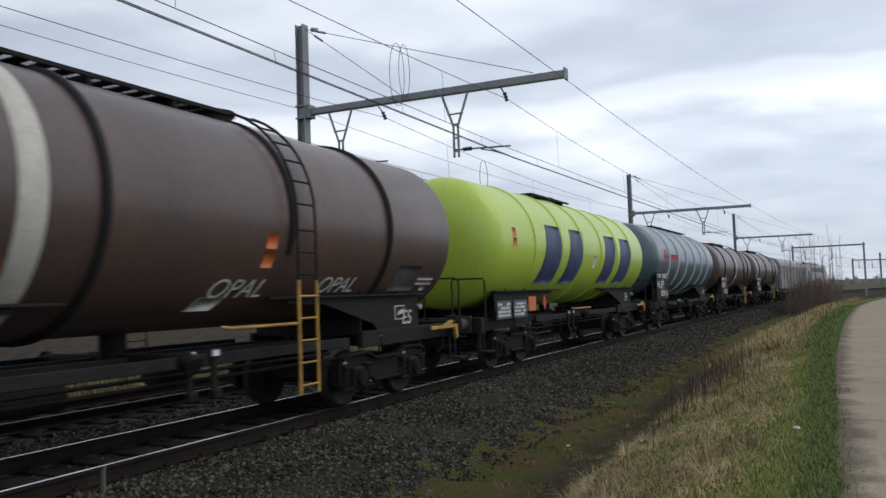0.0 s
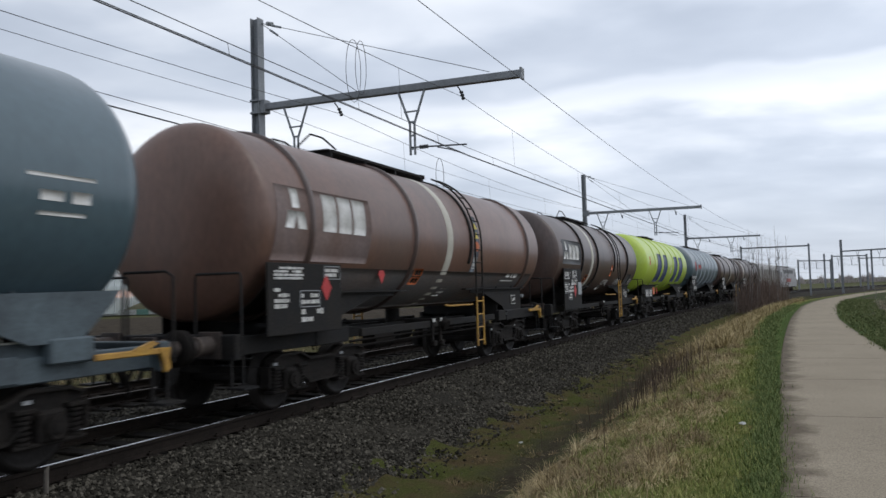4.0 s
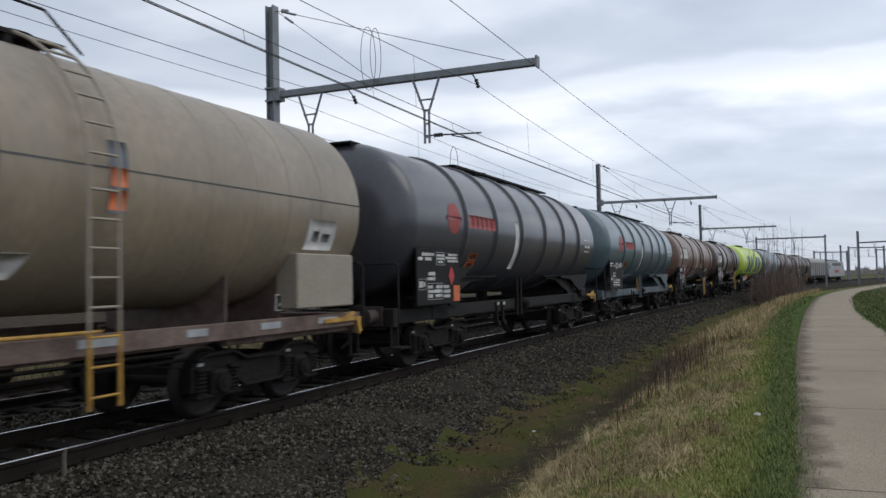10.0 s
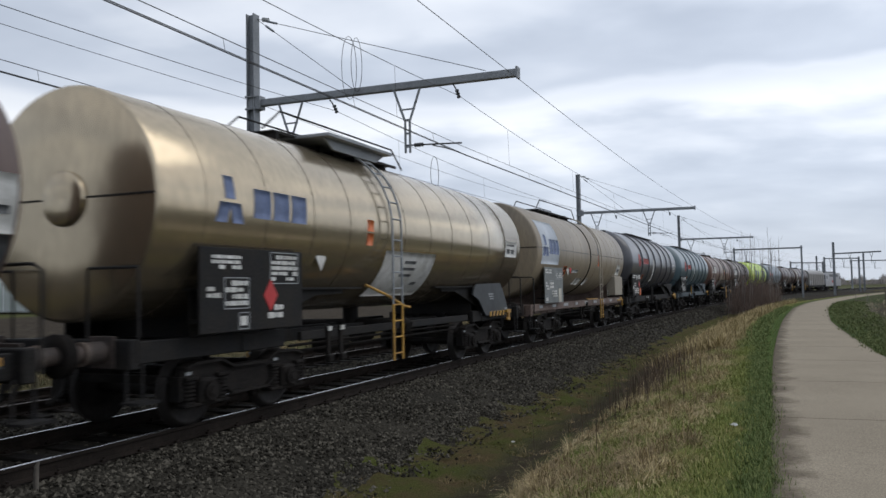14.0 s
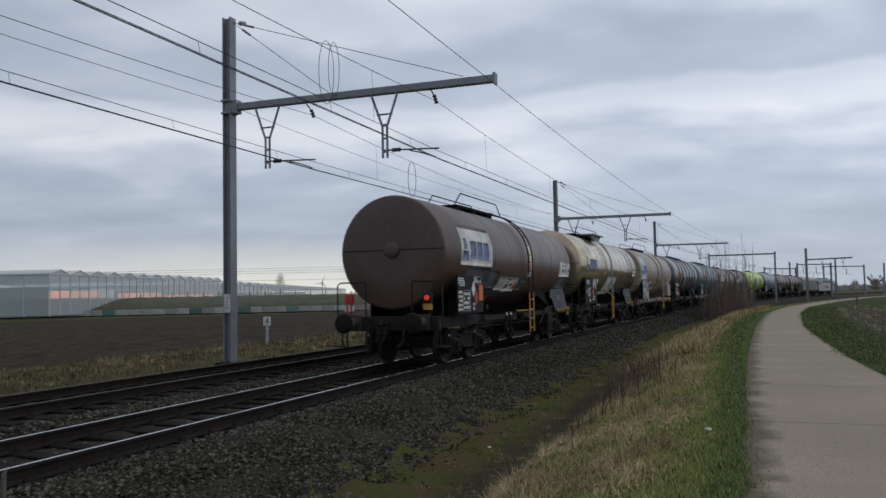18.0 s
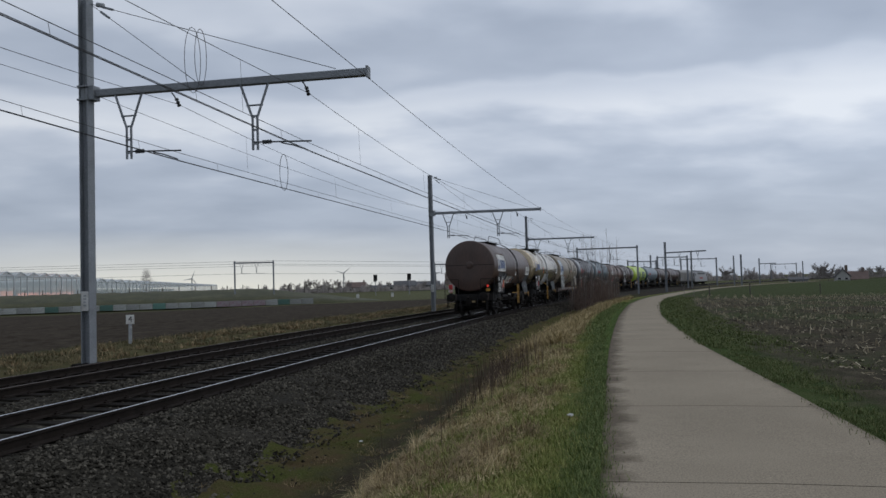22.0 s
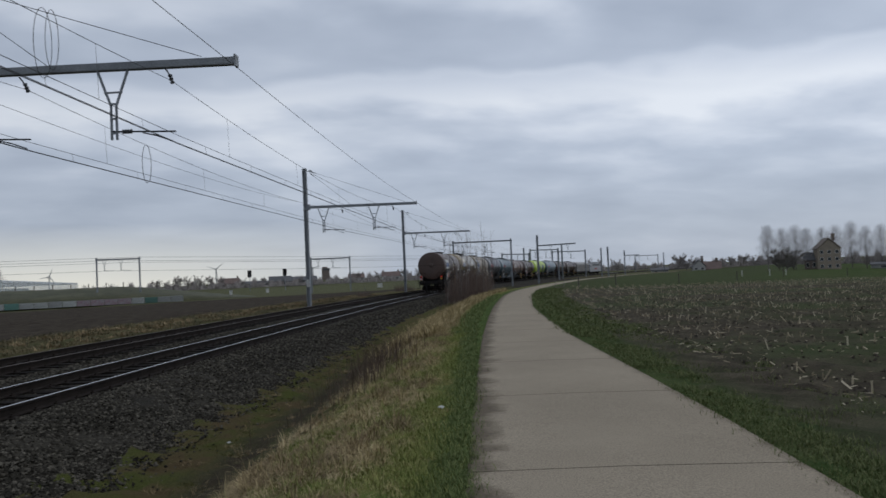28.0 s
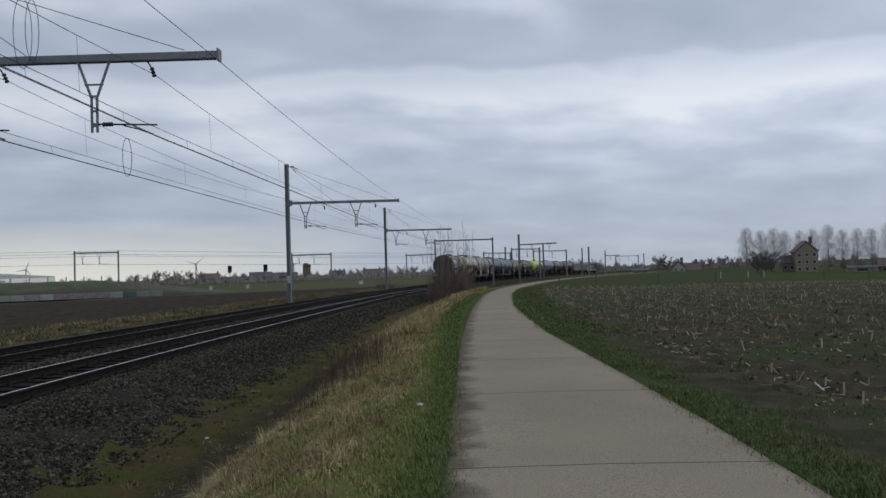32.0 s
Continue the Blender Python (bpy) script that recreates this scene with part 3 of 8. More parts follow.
# ---- the path: concrete bays with joints ----
def build_path():
    root = thing("cycle_path", "pale brushed concrete cycle path with soil along its edge", "path", kind="structure")
    s0, bays = -12.97, []
    while s0 < 90:
        bays.append((s0, s0 + 3.9))
        s0 += 3.9
    bays += [(s0 + 15 * i, s0 + 15 + 15 * i) for i in range(10)]
    for a, b in bays:
        vs, fs = [], []
        k = max(3, int((b - a) / 1.2))
        ss = np.linspace(a + 0.012, b - 0.012, k)
        for s in ss:
            mid, hw = path_mid(s), path_half(s)
            for l, z in ((-hw, -0.10), (-hw, -0.012), (-hw + 0.03, 0.0), (0, 0.012), (hw - 0.03, 0.0), (hw, -0.012), (hw, -0.10)):
                vs.append(on_line(s, mid + l, PATH_Z + z))
        for i in range(k - 1):
            for j in range(6):
                fs.append((i * 7 + j, (i + 1) * 7 + j, (i + 1) * 7 + j + 1, i * 7 + j + 1))
        fs += [tuple(range(7)), tuple(range((k - 1) * 7, k * 7))[::-1]]
        ob = part("slab", Build().add(vs, fs), M_PATH, root)
        w = [2 * float(path_half(s)) for s in ss]
        for nm, f in (("from_left", lambda q, wd: q), ("from_right", lambda q, wd: wd - q)):
            at = ob.data.attributes.new(nm, "FLOAT", "POINT")
            at.data.foreach_set("value", [f(q, wd) for wd in w for q in (0, 0, 0.03, wd / 2, wd - 0.03, wd, wd)])
    return root


# ---- tracks ----
RAIL_PROF = ((-0.036, 0.0), (-0.036, -0.035), (-0.010, -0.05), (-0.009, -0.135), (-0.07, -0.16), (-0.07, -0.172), (0.07, -0.172), (0.07, -0.16), (0.009, -0.135), (0.010, -0.05), (0.036, -0.035), (0.036, 0.0))
RAIL_S = np.concatenate([np.arange(-160, -20, 10.0), np.arange(-20, 140, 2.0), np.arange(140, 560, 8.0)])


def build_track(lat, head, label):
    root = thing("railway_track", label, "track", kind="structure")
    for g in (-0.753, 0.753):
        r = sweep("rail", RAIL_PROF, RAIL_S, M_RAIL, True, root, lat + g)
        sweep("rail_head", ((-0.018, 0.0), (-0.016, 0.003), (0.016, 0.003), (0.018, 0.0)), RAIL_S, head, True, r, lat + g - (0.010 if g > 0 else -0.010))
    sl = Build().box((0, 0, -0.245), (0.25, 2.55, 0.14), None, 0.015).mesh("sleeper", M_SLEEPER)
    clip = Build()
    for g in (-0.753, 0.753):
        clip.box((0, g, -0.172), (0.20, 0.36, 0.016), None)
        for q in (-0.105, 0.105):
            clip.box((0, g + q, -0.15), (0.08, 0.05, 0.035), None, 0.008)
            clip.cyl((0.0, g + q, -0.15), (0.0, g + q, -0.11), 0.018, 6)
    cm = clip.mesh("rail_fastening", M_RAIL)
    rng = random.Random(int(lat * 10) + 5)
    for i in range(290):
        s = -16 + i * 0.6
        at = line_pose(s, lat) @ pose(rng.uniform(-0.01, 0.01), rng.uniform(-0.03, 0.03), rng.uniform(-0.008, 0.008), 0, 0, rng.uniform(-0.8, 0.8))
        o = part("sleeper", sl, M_SLEEPER, root, "", at)
        if i < 130:
            part("rail_fastening", cm, M_RAIL, o)
    far = Build()
    for i in range(290, 700):
        far.box((0, 0, -0.245), (0.25, 2.55, 0.14), line_pose(-16 + i * 0.6, lat))
    tagged(part("far_sleepers", far, M_SLEEPER, root), kind="stuff")
    return root


BALLAST_PROF = ((-7.3, -0.50), (-6.9, -0.40), (-6.2, -0.24), (-5.4, -0.215), (-2.9, -0.215), (-2.0, -0.26), (-1.22, -0.20), (0.0, -0.215), (0.86, -0.205), (1.0, -0.163), (1.72, -0.172), (2.1, -0.30), (2.6, -0.49), (3.05, -0.61), (3.4, -0.69), (3.6, -0.74))


def build_ballast():
    ss = np.concatenate([np.arange(-160, -20, 10.0), np.arange(-20, 60, 0.5), np.arange(60, 140, 2.0), np.arange(140, 560, 8.0)])
    rng = np.random.default_rng(8)
    vs, fs = [], []
    prof = []
    for (a, za), (b, zb) in zip(BALLAST_PROF, BALLAST_PROF[1:]):
        k = max(1, int((b - a) / 0.25))
        prof += [(a + (b - a) * i / k, za + (zb - za) * i / k) for i in range(k)]
    prof.append(BALLAST_PROF[-1])
    n = len(prof)
    for s in ss:
        for l, z in prof:
            w = 0.012 if -7 < l < 2.9 else 0.0
            vs.append(on_line(s, l + 4.0 * 0, z + rng.normal(0, 1) * w))
    for i in range(len(ss) - 1):
        for j in range(n - 1):
            fs.append((i * n + j, (i + 1) * n + j, (i + 1) * n + j + 1, i * n + j + 1))
    return tagged(part("ballast_bed", Build().add(vs, fs, False), M_BALLAST_BED), "dark grey-brown crushed stone ballast under both tracks", "ballast", kind="structure")


FAR_LAT = -4.06
build_path()
build_track(0.0, M_RAILHEAD, "railway track with polished rails on grimy sleepers")
build_track(FAR_LAT, M_RAIL_B, "little-used railway track with rusty rails")
build_ballast()


# ---- overhead line ----
def ibeam(b, p0, p1, w, h, t=0.02):
    """An H section from p0 to p1: w wide, h deep."""
    p0, p1 = Vector(p0), Vector(p1)
    d = p1 - p0
    q = d.to_track_quat("Z", "Y").to_matrix().to_4x4()
    m = Matrix.Translation(p0) @ q
    z = d.length
    x, y, k = w / 2, h / 2, t / 2
    b.prism([(-x, -y), (x, -y), (x, -y + t), (k, -y + t), (k, y - t), (x, y - t), (x, y), (-x, y), (-x, y - t), (-k, y - t), (-k, -y + t), (-x, -y + t)], 2, 0, z, m)


def hanger(root, m, y, top, bottom, arm):
    """The V-shaped drop bracket with its steady arm; y across the track."""
    b = Build()
    b.tube([(0, y + 0.42, top), (0, y + 0.07, (top + bottom) / 2 - 0.1), (0, y + 0.07, bottom - 0.12)], 0.035, 6)
    b.tube([(0, y - 0.42, top), (0, y - 0.07, (top + bottom) / 2 - 0.1), (0, y - 0.07, bottom - 0.12)], 0.035, 6)
    b.tube([(0, y - 0.24, top - 0.62), (0, y + 0.24, top - 0.62)], 0.025, 6)
    for k in range(3):
        b.box((0, y, bottom + 0.05 + 0.38 * k), (0.05, 0.16, 0.05))
    part("drop_bracket", b, M_STEEL, root)
    a = Build()
    a.cyl((0, y + 0.1, bottom + 0.1), (0, y - arm, bottom + 0.02), 0.022, 6)
    for k in range(4):
        a.cyl((0, y - 0.22 - 0.07 * k, bottom + 0.08), (0, y - 0.25 - 0.07 * k, bottom + 0.08), 0.06, 8)
    a.tube([(0, y - 0.75, bottom + 0.03), (0, y - 1.1, bottom - 0.06), (0, y - arm + 0.1, bottom - 0.22)], 0.018, 5)
    part("steady_arm", a, M_WIRE, root)


def cantilever_mast(s, lat=-6.65, height=10.5, boom=8.45, full=True, drop=0.0):
    base = -0.25
    root = thing("catenary_mast", "grey steel catenary mast with a long boom over both tracks", "mast", "catenary masts", line_pose(s, lat))
    b = Build()
    ibeam(b, (0, 0, base), (0, 0, height + base), 0.30, 0.28, 0.03)
    part("mast_post", b, M_STEEL, root)
    part("foundation", Build().box((0, 0, base - 0.20), (0.7, 0.7, 0.5), None, 0.04), M_SLEEPER, root, "concrete foundation block")
    z0, z1 = 7.32 - drop, 7.56 - drop
    b = Build()
    # the boom droops slightly towards its tip
    tilt = Matrix.Translation((0, 0, (z0 + z1) / 2 + 0.05)) @ Matrix.Rotation(0.0118, 4, "X")
    b.box((-0.03, -boom / 2, 0), (0.03, boom, 0.15), tilt)
    b.box((0.06, -boom / 2, 0.085), (0.20, boom, 0.02), tilt)
    b.box((0.06, -boom / 2, -0.085), (0.20, boom, 0.02), tilt)
    b.box((0.06, -boom, 0), (0.26, 0.05, 0.30), tilt)
    b.box((0.04, -0.1, 0), (0.30, 0.42, 0.40), tilt)
    part("boom", b, M_STEEL, root)
    for z in (z0 - 0.02, z1 + 0.12):
        part("boom_clamp", Build().box((0, 0, z), (0.36, 0.36, 0.05)), M_STEEL, root)
    for y in (-boom + 0.9, -3.45):
        p, q = Vector((0.05, -0.1, height + base - 0.12)), Vector((0.05, y, z1))
        st = part("stay", Build().tube([p, q], 0.010, 5), M_WIRE, root)
        d = (q - p).normalized()
        part("turnbuckle", Build().cyl(p + d * 0.45, p + d * 0.80, 0.035, 8), M_STEEL, st)
    if full:
        b = Build()
        for k in range(2):
            b.cyl((0.05, -0.35 - 0.12 * k, height + base - 0.18 - 0.03 * k), (0.05, -0.43 - 0.12 * k, height + base - 0.20 - 0.03 * k), 0.07, 8)
        part("insulator", b, M_GREYW, root)
        part("mast_sign", Build().box((-0.155, -0.0, 1.55), (0.012, 0.22, 0.55)), M_WHITE, root, "white mast number plate with unreadable marks")
        for k in range(4):
            part("number_mark", Build().box((-0.163, 0.0, 1.70 - 0.09 * k), (0.004, 0.09, 0.045)), M_GREYW, root)
    for y in (-1.36, -5.22):
        hanger(root, None, y, z0 + 0.05, 5.64 - drop, 1.62)
    for y in (-2.68, -6.58):
        b = Build()
        b.tube([(0.05, y, z0), (0.1, y - 0.06, z0 - 0.1), (0.3, y - 0.1, z0 - 0.32)], 0.02, 5)
        for k in range(3):
            b.cyl((0.17 + 0.06 * k, y - 0.08, z0 - 0.16 - 0.07 * k), (0.20 + 0.06 * k, y - 0.08, z0 - 0.19 - 0.07 * k), 0.055, 8)
        part("wire_insulator", b, M_WIRE, root)
    return root


MASTS = (-21.0, 19.8, 58.6, 99.4)
for k, s in enumerate(MASTS):
    cantilever_mast(s, full=k in (1, 2), drop=(0.0, 0.0, 0.2, 0.2)[k])


def portal(p0, p1, height, name="catenary_portal", label="grey steel catenary portal over two tracks", droppers=2):
    p0, p1 = Vector(p0), Vector(p1)
    d = p1 - p0
    w = Vector((d.x, d.y, 0)).length
    root = thing(name, label, "portal", "catenary portals", Matrix.Translation(p0) @ pose(0, 0, 0, 0, 0, math.degrees(math.atan2(d.y, d.x))))
    for x in (0, w):
        b = Build()
        ibeam(b, (x, 0, -0.6), (x, 0, height + 0.35), 0.28, 0.28, 0.03)
        part("portal_leg", b, M_STEEL, root)
    b = Build()
    ibeam(b, (-0.2, 0, height), (w + 0.2, 0, height), 0.2, 0.24, 0.03)
    part("crossbeam", b, M_STEEL, root)
    for k in range(droppers):
        x = w * (0.18 + 0.38 * k)
        b = Build()
        b.tube([(x - 0.35, 0, height), (x - 0.06, 0, height - 1.0), (x - 0.06, 0, height - 2.0)], 0.04, 5)
        b.tube([(x + 0.35, 0, height), (x + 0.06, 0, height - 1.0), (x + 0.06, 0, height - 2.0)], 0.04, 5)
        b.cyl((x, 0, height - 1.95), (x + 1.6, 0, height - 1.98), 0.03, 5)
        part("drop_bracket", b, M_STEEL, root)
    return root


def side_mast(p, height, azimuth, boom):
    """A mast whose boom reaches left across the tracks."""
    root = thing("catenary_mast", "grey steel catenary mast with a boom on its other side", "mast", "catenary masts", Matrix.Translation(p) @ pose(0, 0, 0, 0, 0, azimuth))
    b = Build()
    ibeam(b, (0, 0, -0.6), (0, 0, height), 0.28, 0.28, 0.03)
    part("mast_post", b, M_STEEL, root)
    if boom:
        b = Build()
        ibeam(b, (0, 0, height * 0.78), (-boom, 0, height * 0.78), 0.2, 0.22, 0.03)
        part("boom", b, M_STEEL, root)
        for k in (0.35, 0.8):
            b = Build()
            b.tube([(-boom * k - 0.3, 0, height * 0.78), (-boom * k, 0, height * 0.68), (-boom * k, 0, height * 0.57)], 0.035, 5)
            b.tube([(-boom * k + 0.3, 0, height * 0.78), (-boom * k, 0, height * 0.68)], 0.035, 5)
            part("drop_bracket", b, M_STEEL, root)
    return root


def wires():
    """Catenary of both tracks and the earth wires, in straight spans from mast to mast."""
    stops = (-62.0,) + MASTS + (139.0, 176.0, 215.0, 255.0)

    def span(lat, z, sag, k):
        pts = []
        for a, b in zip(stops, stops[1:]):
            p, q = on_line(a, lat, z), on_line(b, lat, z)
            for i in range(k):
                f = i / k
                v = p.lerp(q, f)
                v.z -= sag * 4 * f * (1 - f)
                pts.append(v)
        return pts

    for lat0 in (0.22, -3.64):
        root = thing("overhead_wire", "thin dark contact and carrying wires with droppers", "wire", kind="structure")
        contact, aux, main = span(lat0, 5.34, 0.0, 20), span(lat0 - 0.04, 5.58, 0.03, 20), span(lat0 - 0.08, 6.95, 0.62, 20)
        part("contact_wire", Build().tube(contact, 0.010, 5), M_WIRE, root)
        part("contact_wire", Build().tube([p + Vector((0.04, -0.02, 0.0)) for p in contact], 0.008, 4), M_WIRE, root)
        part("auxiliary_wire", Build().tube(aux, 0.0075, 5), M_WIRE, root)
        part("carrying_wire", Build().tube(main, 0.0075, 5), M_WIRE, root)
        for i in range(20, 100):
            if i % 2:
                part("dropper", Build().tube([contact[i], aux[i]], 0.0045, 3), M_WIRE, root)
            if i % 4 == 2:
                part("dropper", Build().tube([aux[i], main[i]], 0.0045, 3), M_WIRE, root)
    root = thing("earth_wire", "thin earth wires running along the masts", "wire", kind="structure")
    for lt, z, sag in ((1.80, 7.24, 0.22), (-6.88, 7.66, 0.40)):
        part("wire", Build().tube(span(lt, z, sag, 12), 0.008, 6), M_WIRE, root)
    # slack feeder loops hanging at the first mast
    for s, lat, z0, z1, w in ((19.5, -3.1, 7.15, 8.98, 0.23), (19.7, -2.97, 7.40, 8.98, 0.17), (22.5, -1.82, 4.74, 5.86, 0.14)):
        c = on_line(s, lat, (z0 + z1) / 2)
        ring = [c + Vector((w * math.cos(a) * 0.9, w * math.cos(a) * 0.4, (z1 - z0) / 2 * math.sin(a))) for a in (2 * math.pi * i / 20 for i in range(20))]
        tagged(part("feeder_loop", Build().tube(ring, 0.009, 5, True), M_WIRE, root))


wires()


# ---- the train ----
OFFSETS = (-14.75, 0.0, 15.51, 30.32, 46.37, 62.38, 77.60, 92.88, 108.87, 124.55, 139.46, 154.38, 174.01, 192.9)
GAP = 0.85


def train_s(t):
    """Place of the last wagon's tank front on the line at t seconds."""
    return -79.28 + 5.958 * t + 0.00569 * t * t + float(np.interp(t, (0, 1, 9, 13, 17, 21, 26, 32), (-0.02, 0.07, -0.12, 0.0, 0.33, 0.38, 0.2, 0.15)))


T_BROWN = material("brown_tank_paint", (0.172, 0.090, 0.064), 0.18, 0.55, 18, 0.40, 0, 0.02, second=(0.112, 0.072, 0.058), streak=(1, 1, 0.35), coat=0.12)
T_BROWN_DARK = material("dark_brown_tank_paint", (0.096, 0.058, 0.047), 0.2, 0.6, 18, 0.38, 0, 0.02, second=(0.064, 0.046, 0.041), streak=(1, 1, 0.35), coat=0.12)
T_BROWN_LAST = material("weathered_brown_cladding", (0.088, 0.049, 0.035), 0.18, 0.5, 16, 0.42, 0, 0.03, second=(0.058, 0.037, 0.029), streak=(1, 1, 0.3), coat=0.1)
T_LIME = material("lime_yellow_tank_paint", (0.44, 0.58, 0.06), 0.08, 0.5, 15, 0.42, 0, 0.02, second=(0.40, 0.53, 0.06), coat=0.35)
T_TEAL = material("grey_teal_tank_paint", (0.074, 0.116, 0.138), 0.12, 0.5, 15, 0.32, 0, 0.02, second=(0.056, 0.090, 0.108), streak=(1, 1, 0.4), coat=0.3)
T_TEAL_DARK = material("dark_teal_tank_paint", (0.070, 0.100, 0.115), 0.12, 0.5, 15, 0.4, 0, 0.03, streak=(1, 1, 0.4), coat=0.3)
T_CHAR = material("charcoal_tank_paint", (0.056, 0.054, 0.065), 0.14, 0.5, 15, 0.33, 0, 0.02, second=(0.041, 0.044, 0.053), streak=(1, 1, 0.4), coat=0.4)
T_BEIGE = material("dusty_beige_cladding", (0.275, 0.224, 0.158), 0.16, 0.7, 14, 0.40, 0, 0.02, second=(0.195, 0.165, 0.125), streak=(1, 1, 0.3))
T_GOLD = material("dusty_steel_cladding", (0.53, 0.44, 0.31), 0.10, 0.5, 14, 0.19, 0.85, 0.0, second=(0.45, 0.375, 0.27), streak=(1, 1, 0.3))
M_FRAME_RUST = material("rusty_frame_paint", (0.165, 0.118, 0.098), 0.3, 3, 30, 0.75, 0, 0.15, second=(0.09, 0.06, 0.05))
M_BLUEGREY = material("grey_blue_frame_paint", (0.080, 0.108, 0.124), 0.25, 2, 30, 0.6, 0, 0.08, second=(0.045, 0.058, 0.068))
M_PANELGREY = material("grey_data_panel", (0.17, 0.18, 0.175), 0.15, 3, 30, 0.6, 0, 0.03, second=(0.12, 0.13, 0.13))
M_BLUE = material("faded_blue_lettering", (0.115, 0.155, 0.275), 0.2, 3, 30, 0.6, 0, 0)
M_NAVY = material("dark_blue_lettering", (0.035, 0.055, 0.14), 0.1, 3, 30, 0.5, 0, 0)
M_SLATE = material("slate_grey_panel", (0.075, 0.078, 0.082), 0.15, 2, 30, 0.6, 0, 0)
M_PALEBLUE = material("pale_blue_grey_panel", (0.46, 0.50, 0.55), 0.12, 2, 30, 0.6, 0, 0)
M_REDLOGO = material("red_company_mark", (0.33, 0.060, 0.055), 0.15, 3, 30, 0.6, 0, 0)
M_REDBAR = material("dull_red_bar", (0.22, 0.045, 0.045), 0.15, 3, 30, 0.6, 0, 0)
M_COLLAR = material("dull_brown_collar_paint", (0.13, 0.098, 0.078), 0.3, 4, 30, 0.7, 0, 0.1, second=(0.07, 0.055, 0.046))
M_CREAM = material("cream_band_paint", (0.55, 0.53, 0.46), 0.12, 2, 30, 0.6, 0, 0.02, second=(0.42, 0.40, 0.34))
M_BUFFER = material("rusty_brown_buffer", (0.062, 0.044, 0.036), 0.35, 4, 30, 0.7, 0, 0.15, second=(0.034, 0.027, 0.024))
MESHES = {}


def shared(key, mat, fn):
    if key not in MESHES:
        b = Build()
        fn(b)
        MESHES[key] = b.mesh(key, mat)
    return MESHES[key]


def patch(b, r, zc, x0, x1, z0, z1, lift=0.004, skew=0.0, thick=True, side=-1, nx=None):
    """A thin sheet laid on the tank's flank between x0..x1 and heights z0..z1; skew slants it along x."""
    c = lambda z: max(-1.0, min(1.0, (z - zc) / r))
    a0, a1 = math.asin(c(z0)), math.asin(c(z1))
    n = max(2, int(abs(a1 - a0) / 0.09) + 1)
    vs, fs = [], []
    for i in range(n + 1):
        a = a0 + (a1 - a0) * i / n
        f = i / n
        for x in (x0 + skew * f, x1 + skew * f):
            for q in (lift, -0.01):
                vs.append((x, side * (r + q) * math.cos(a), zc + (r + q) * math.sin(a)))
    for i in range(n):
        k = 4 * i
        fs.append((k, k + 2, k + 6, k + 4) if side > 0 else (k, k + 4, k + 6, k + 2))
        fs += [(k, k + 4, k + 5, k + 1), (k + 2, k + 3, k + 7, k + 6)]
    fs += [(0, 1, 3, 2), (4 * n, 4 * n + 2, 4 * n + 3, 4 * n + 1)]
    b.add(vs, fs, True)


def bars_on_panel(rng, x0, x1, z0, z1, y, rows, dens=0.86):
    """Rows of short bars for writing that cannot be read."""
    b = Build()
    h = (z1 - z0) / rows
    for r in range(rows):
        z = z1 - h * (r + 0.5)
        x = x0
        while x < x1 - 0.04:
            w = min(rng.uniform(0.04, 0.15), x1 - x)
            if rng.random() < dens:
                b.box((x + w / 2, y, z), (w, 0.004, h * rng.uniform(0.55, 0.78)))
            x += w + rng.uniform(0.012, 0.03)
    return b


def panel(root, x0, x1, z0, z1, y, mat, rng, blocks, label="black data panel with rows of unreadable white marks"):
    """A data plate beside the tank; blocks: (fx0, fx1, fz0, fz1, rows) in parts of the plate."""
    p = part("data_panel", Build().box(((x0 + x1) / 2, y, (z0 + z1) / 2), (x1 - x0, 0.03, z1 - z0), None, 0.006), mat, root, label)
    w, h = x1 - x0, z1 - z0
    for i, (a, c, d, e, rows) in enumerate(blocks):
        if i % 2 and w > 1:
            f, m = Build(), 0.025
            xa, xb, za, zb = x0 + a * w - m, x0 + c * w + m, z0 + d * h - m, z0 + e * h + m
            for zz in (za, zb):
                f.box(((xa + xb) / 2, y - 0.018, zz), (xb - xa, 0.004, 0.012))
            for xx in (xa, xb):
                f.box((xx, y - 0.018, (za + zb) / 2), (0.012, 0.004, zb - za - 0.012))
            part("marking_frame", f, M_GREYW, p, "thin pale frame round the markings")
        tagged(part("marking", bars_on_panel(rng, x0 + a * w, x0 + c * w, z0 + d * h, z0 + e * h, y - 0.018, rows), M_WHITE, p), "white unreadable lettering", kind="stuff")
    return p


def diamond(b, x, z, y, r):
    b.prism([(x, z - r), (x + r * 0.72, z), (x, z + r), (x - r * 0.72, z)], 1, y - 0.004, y)


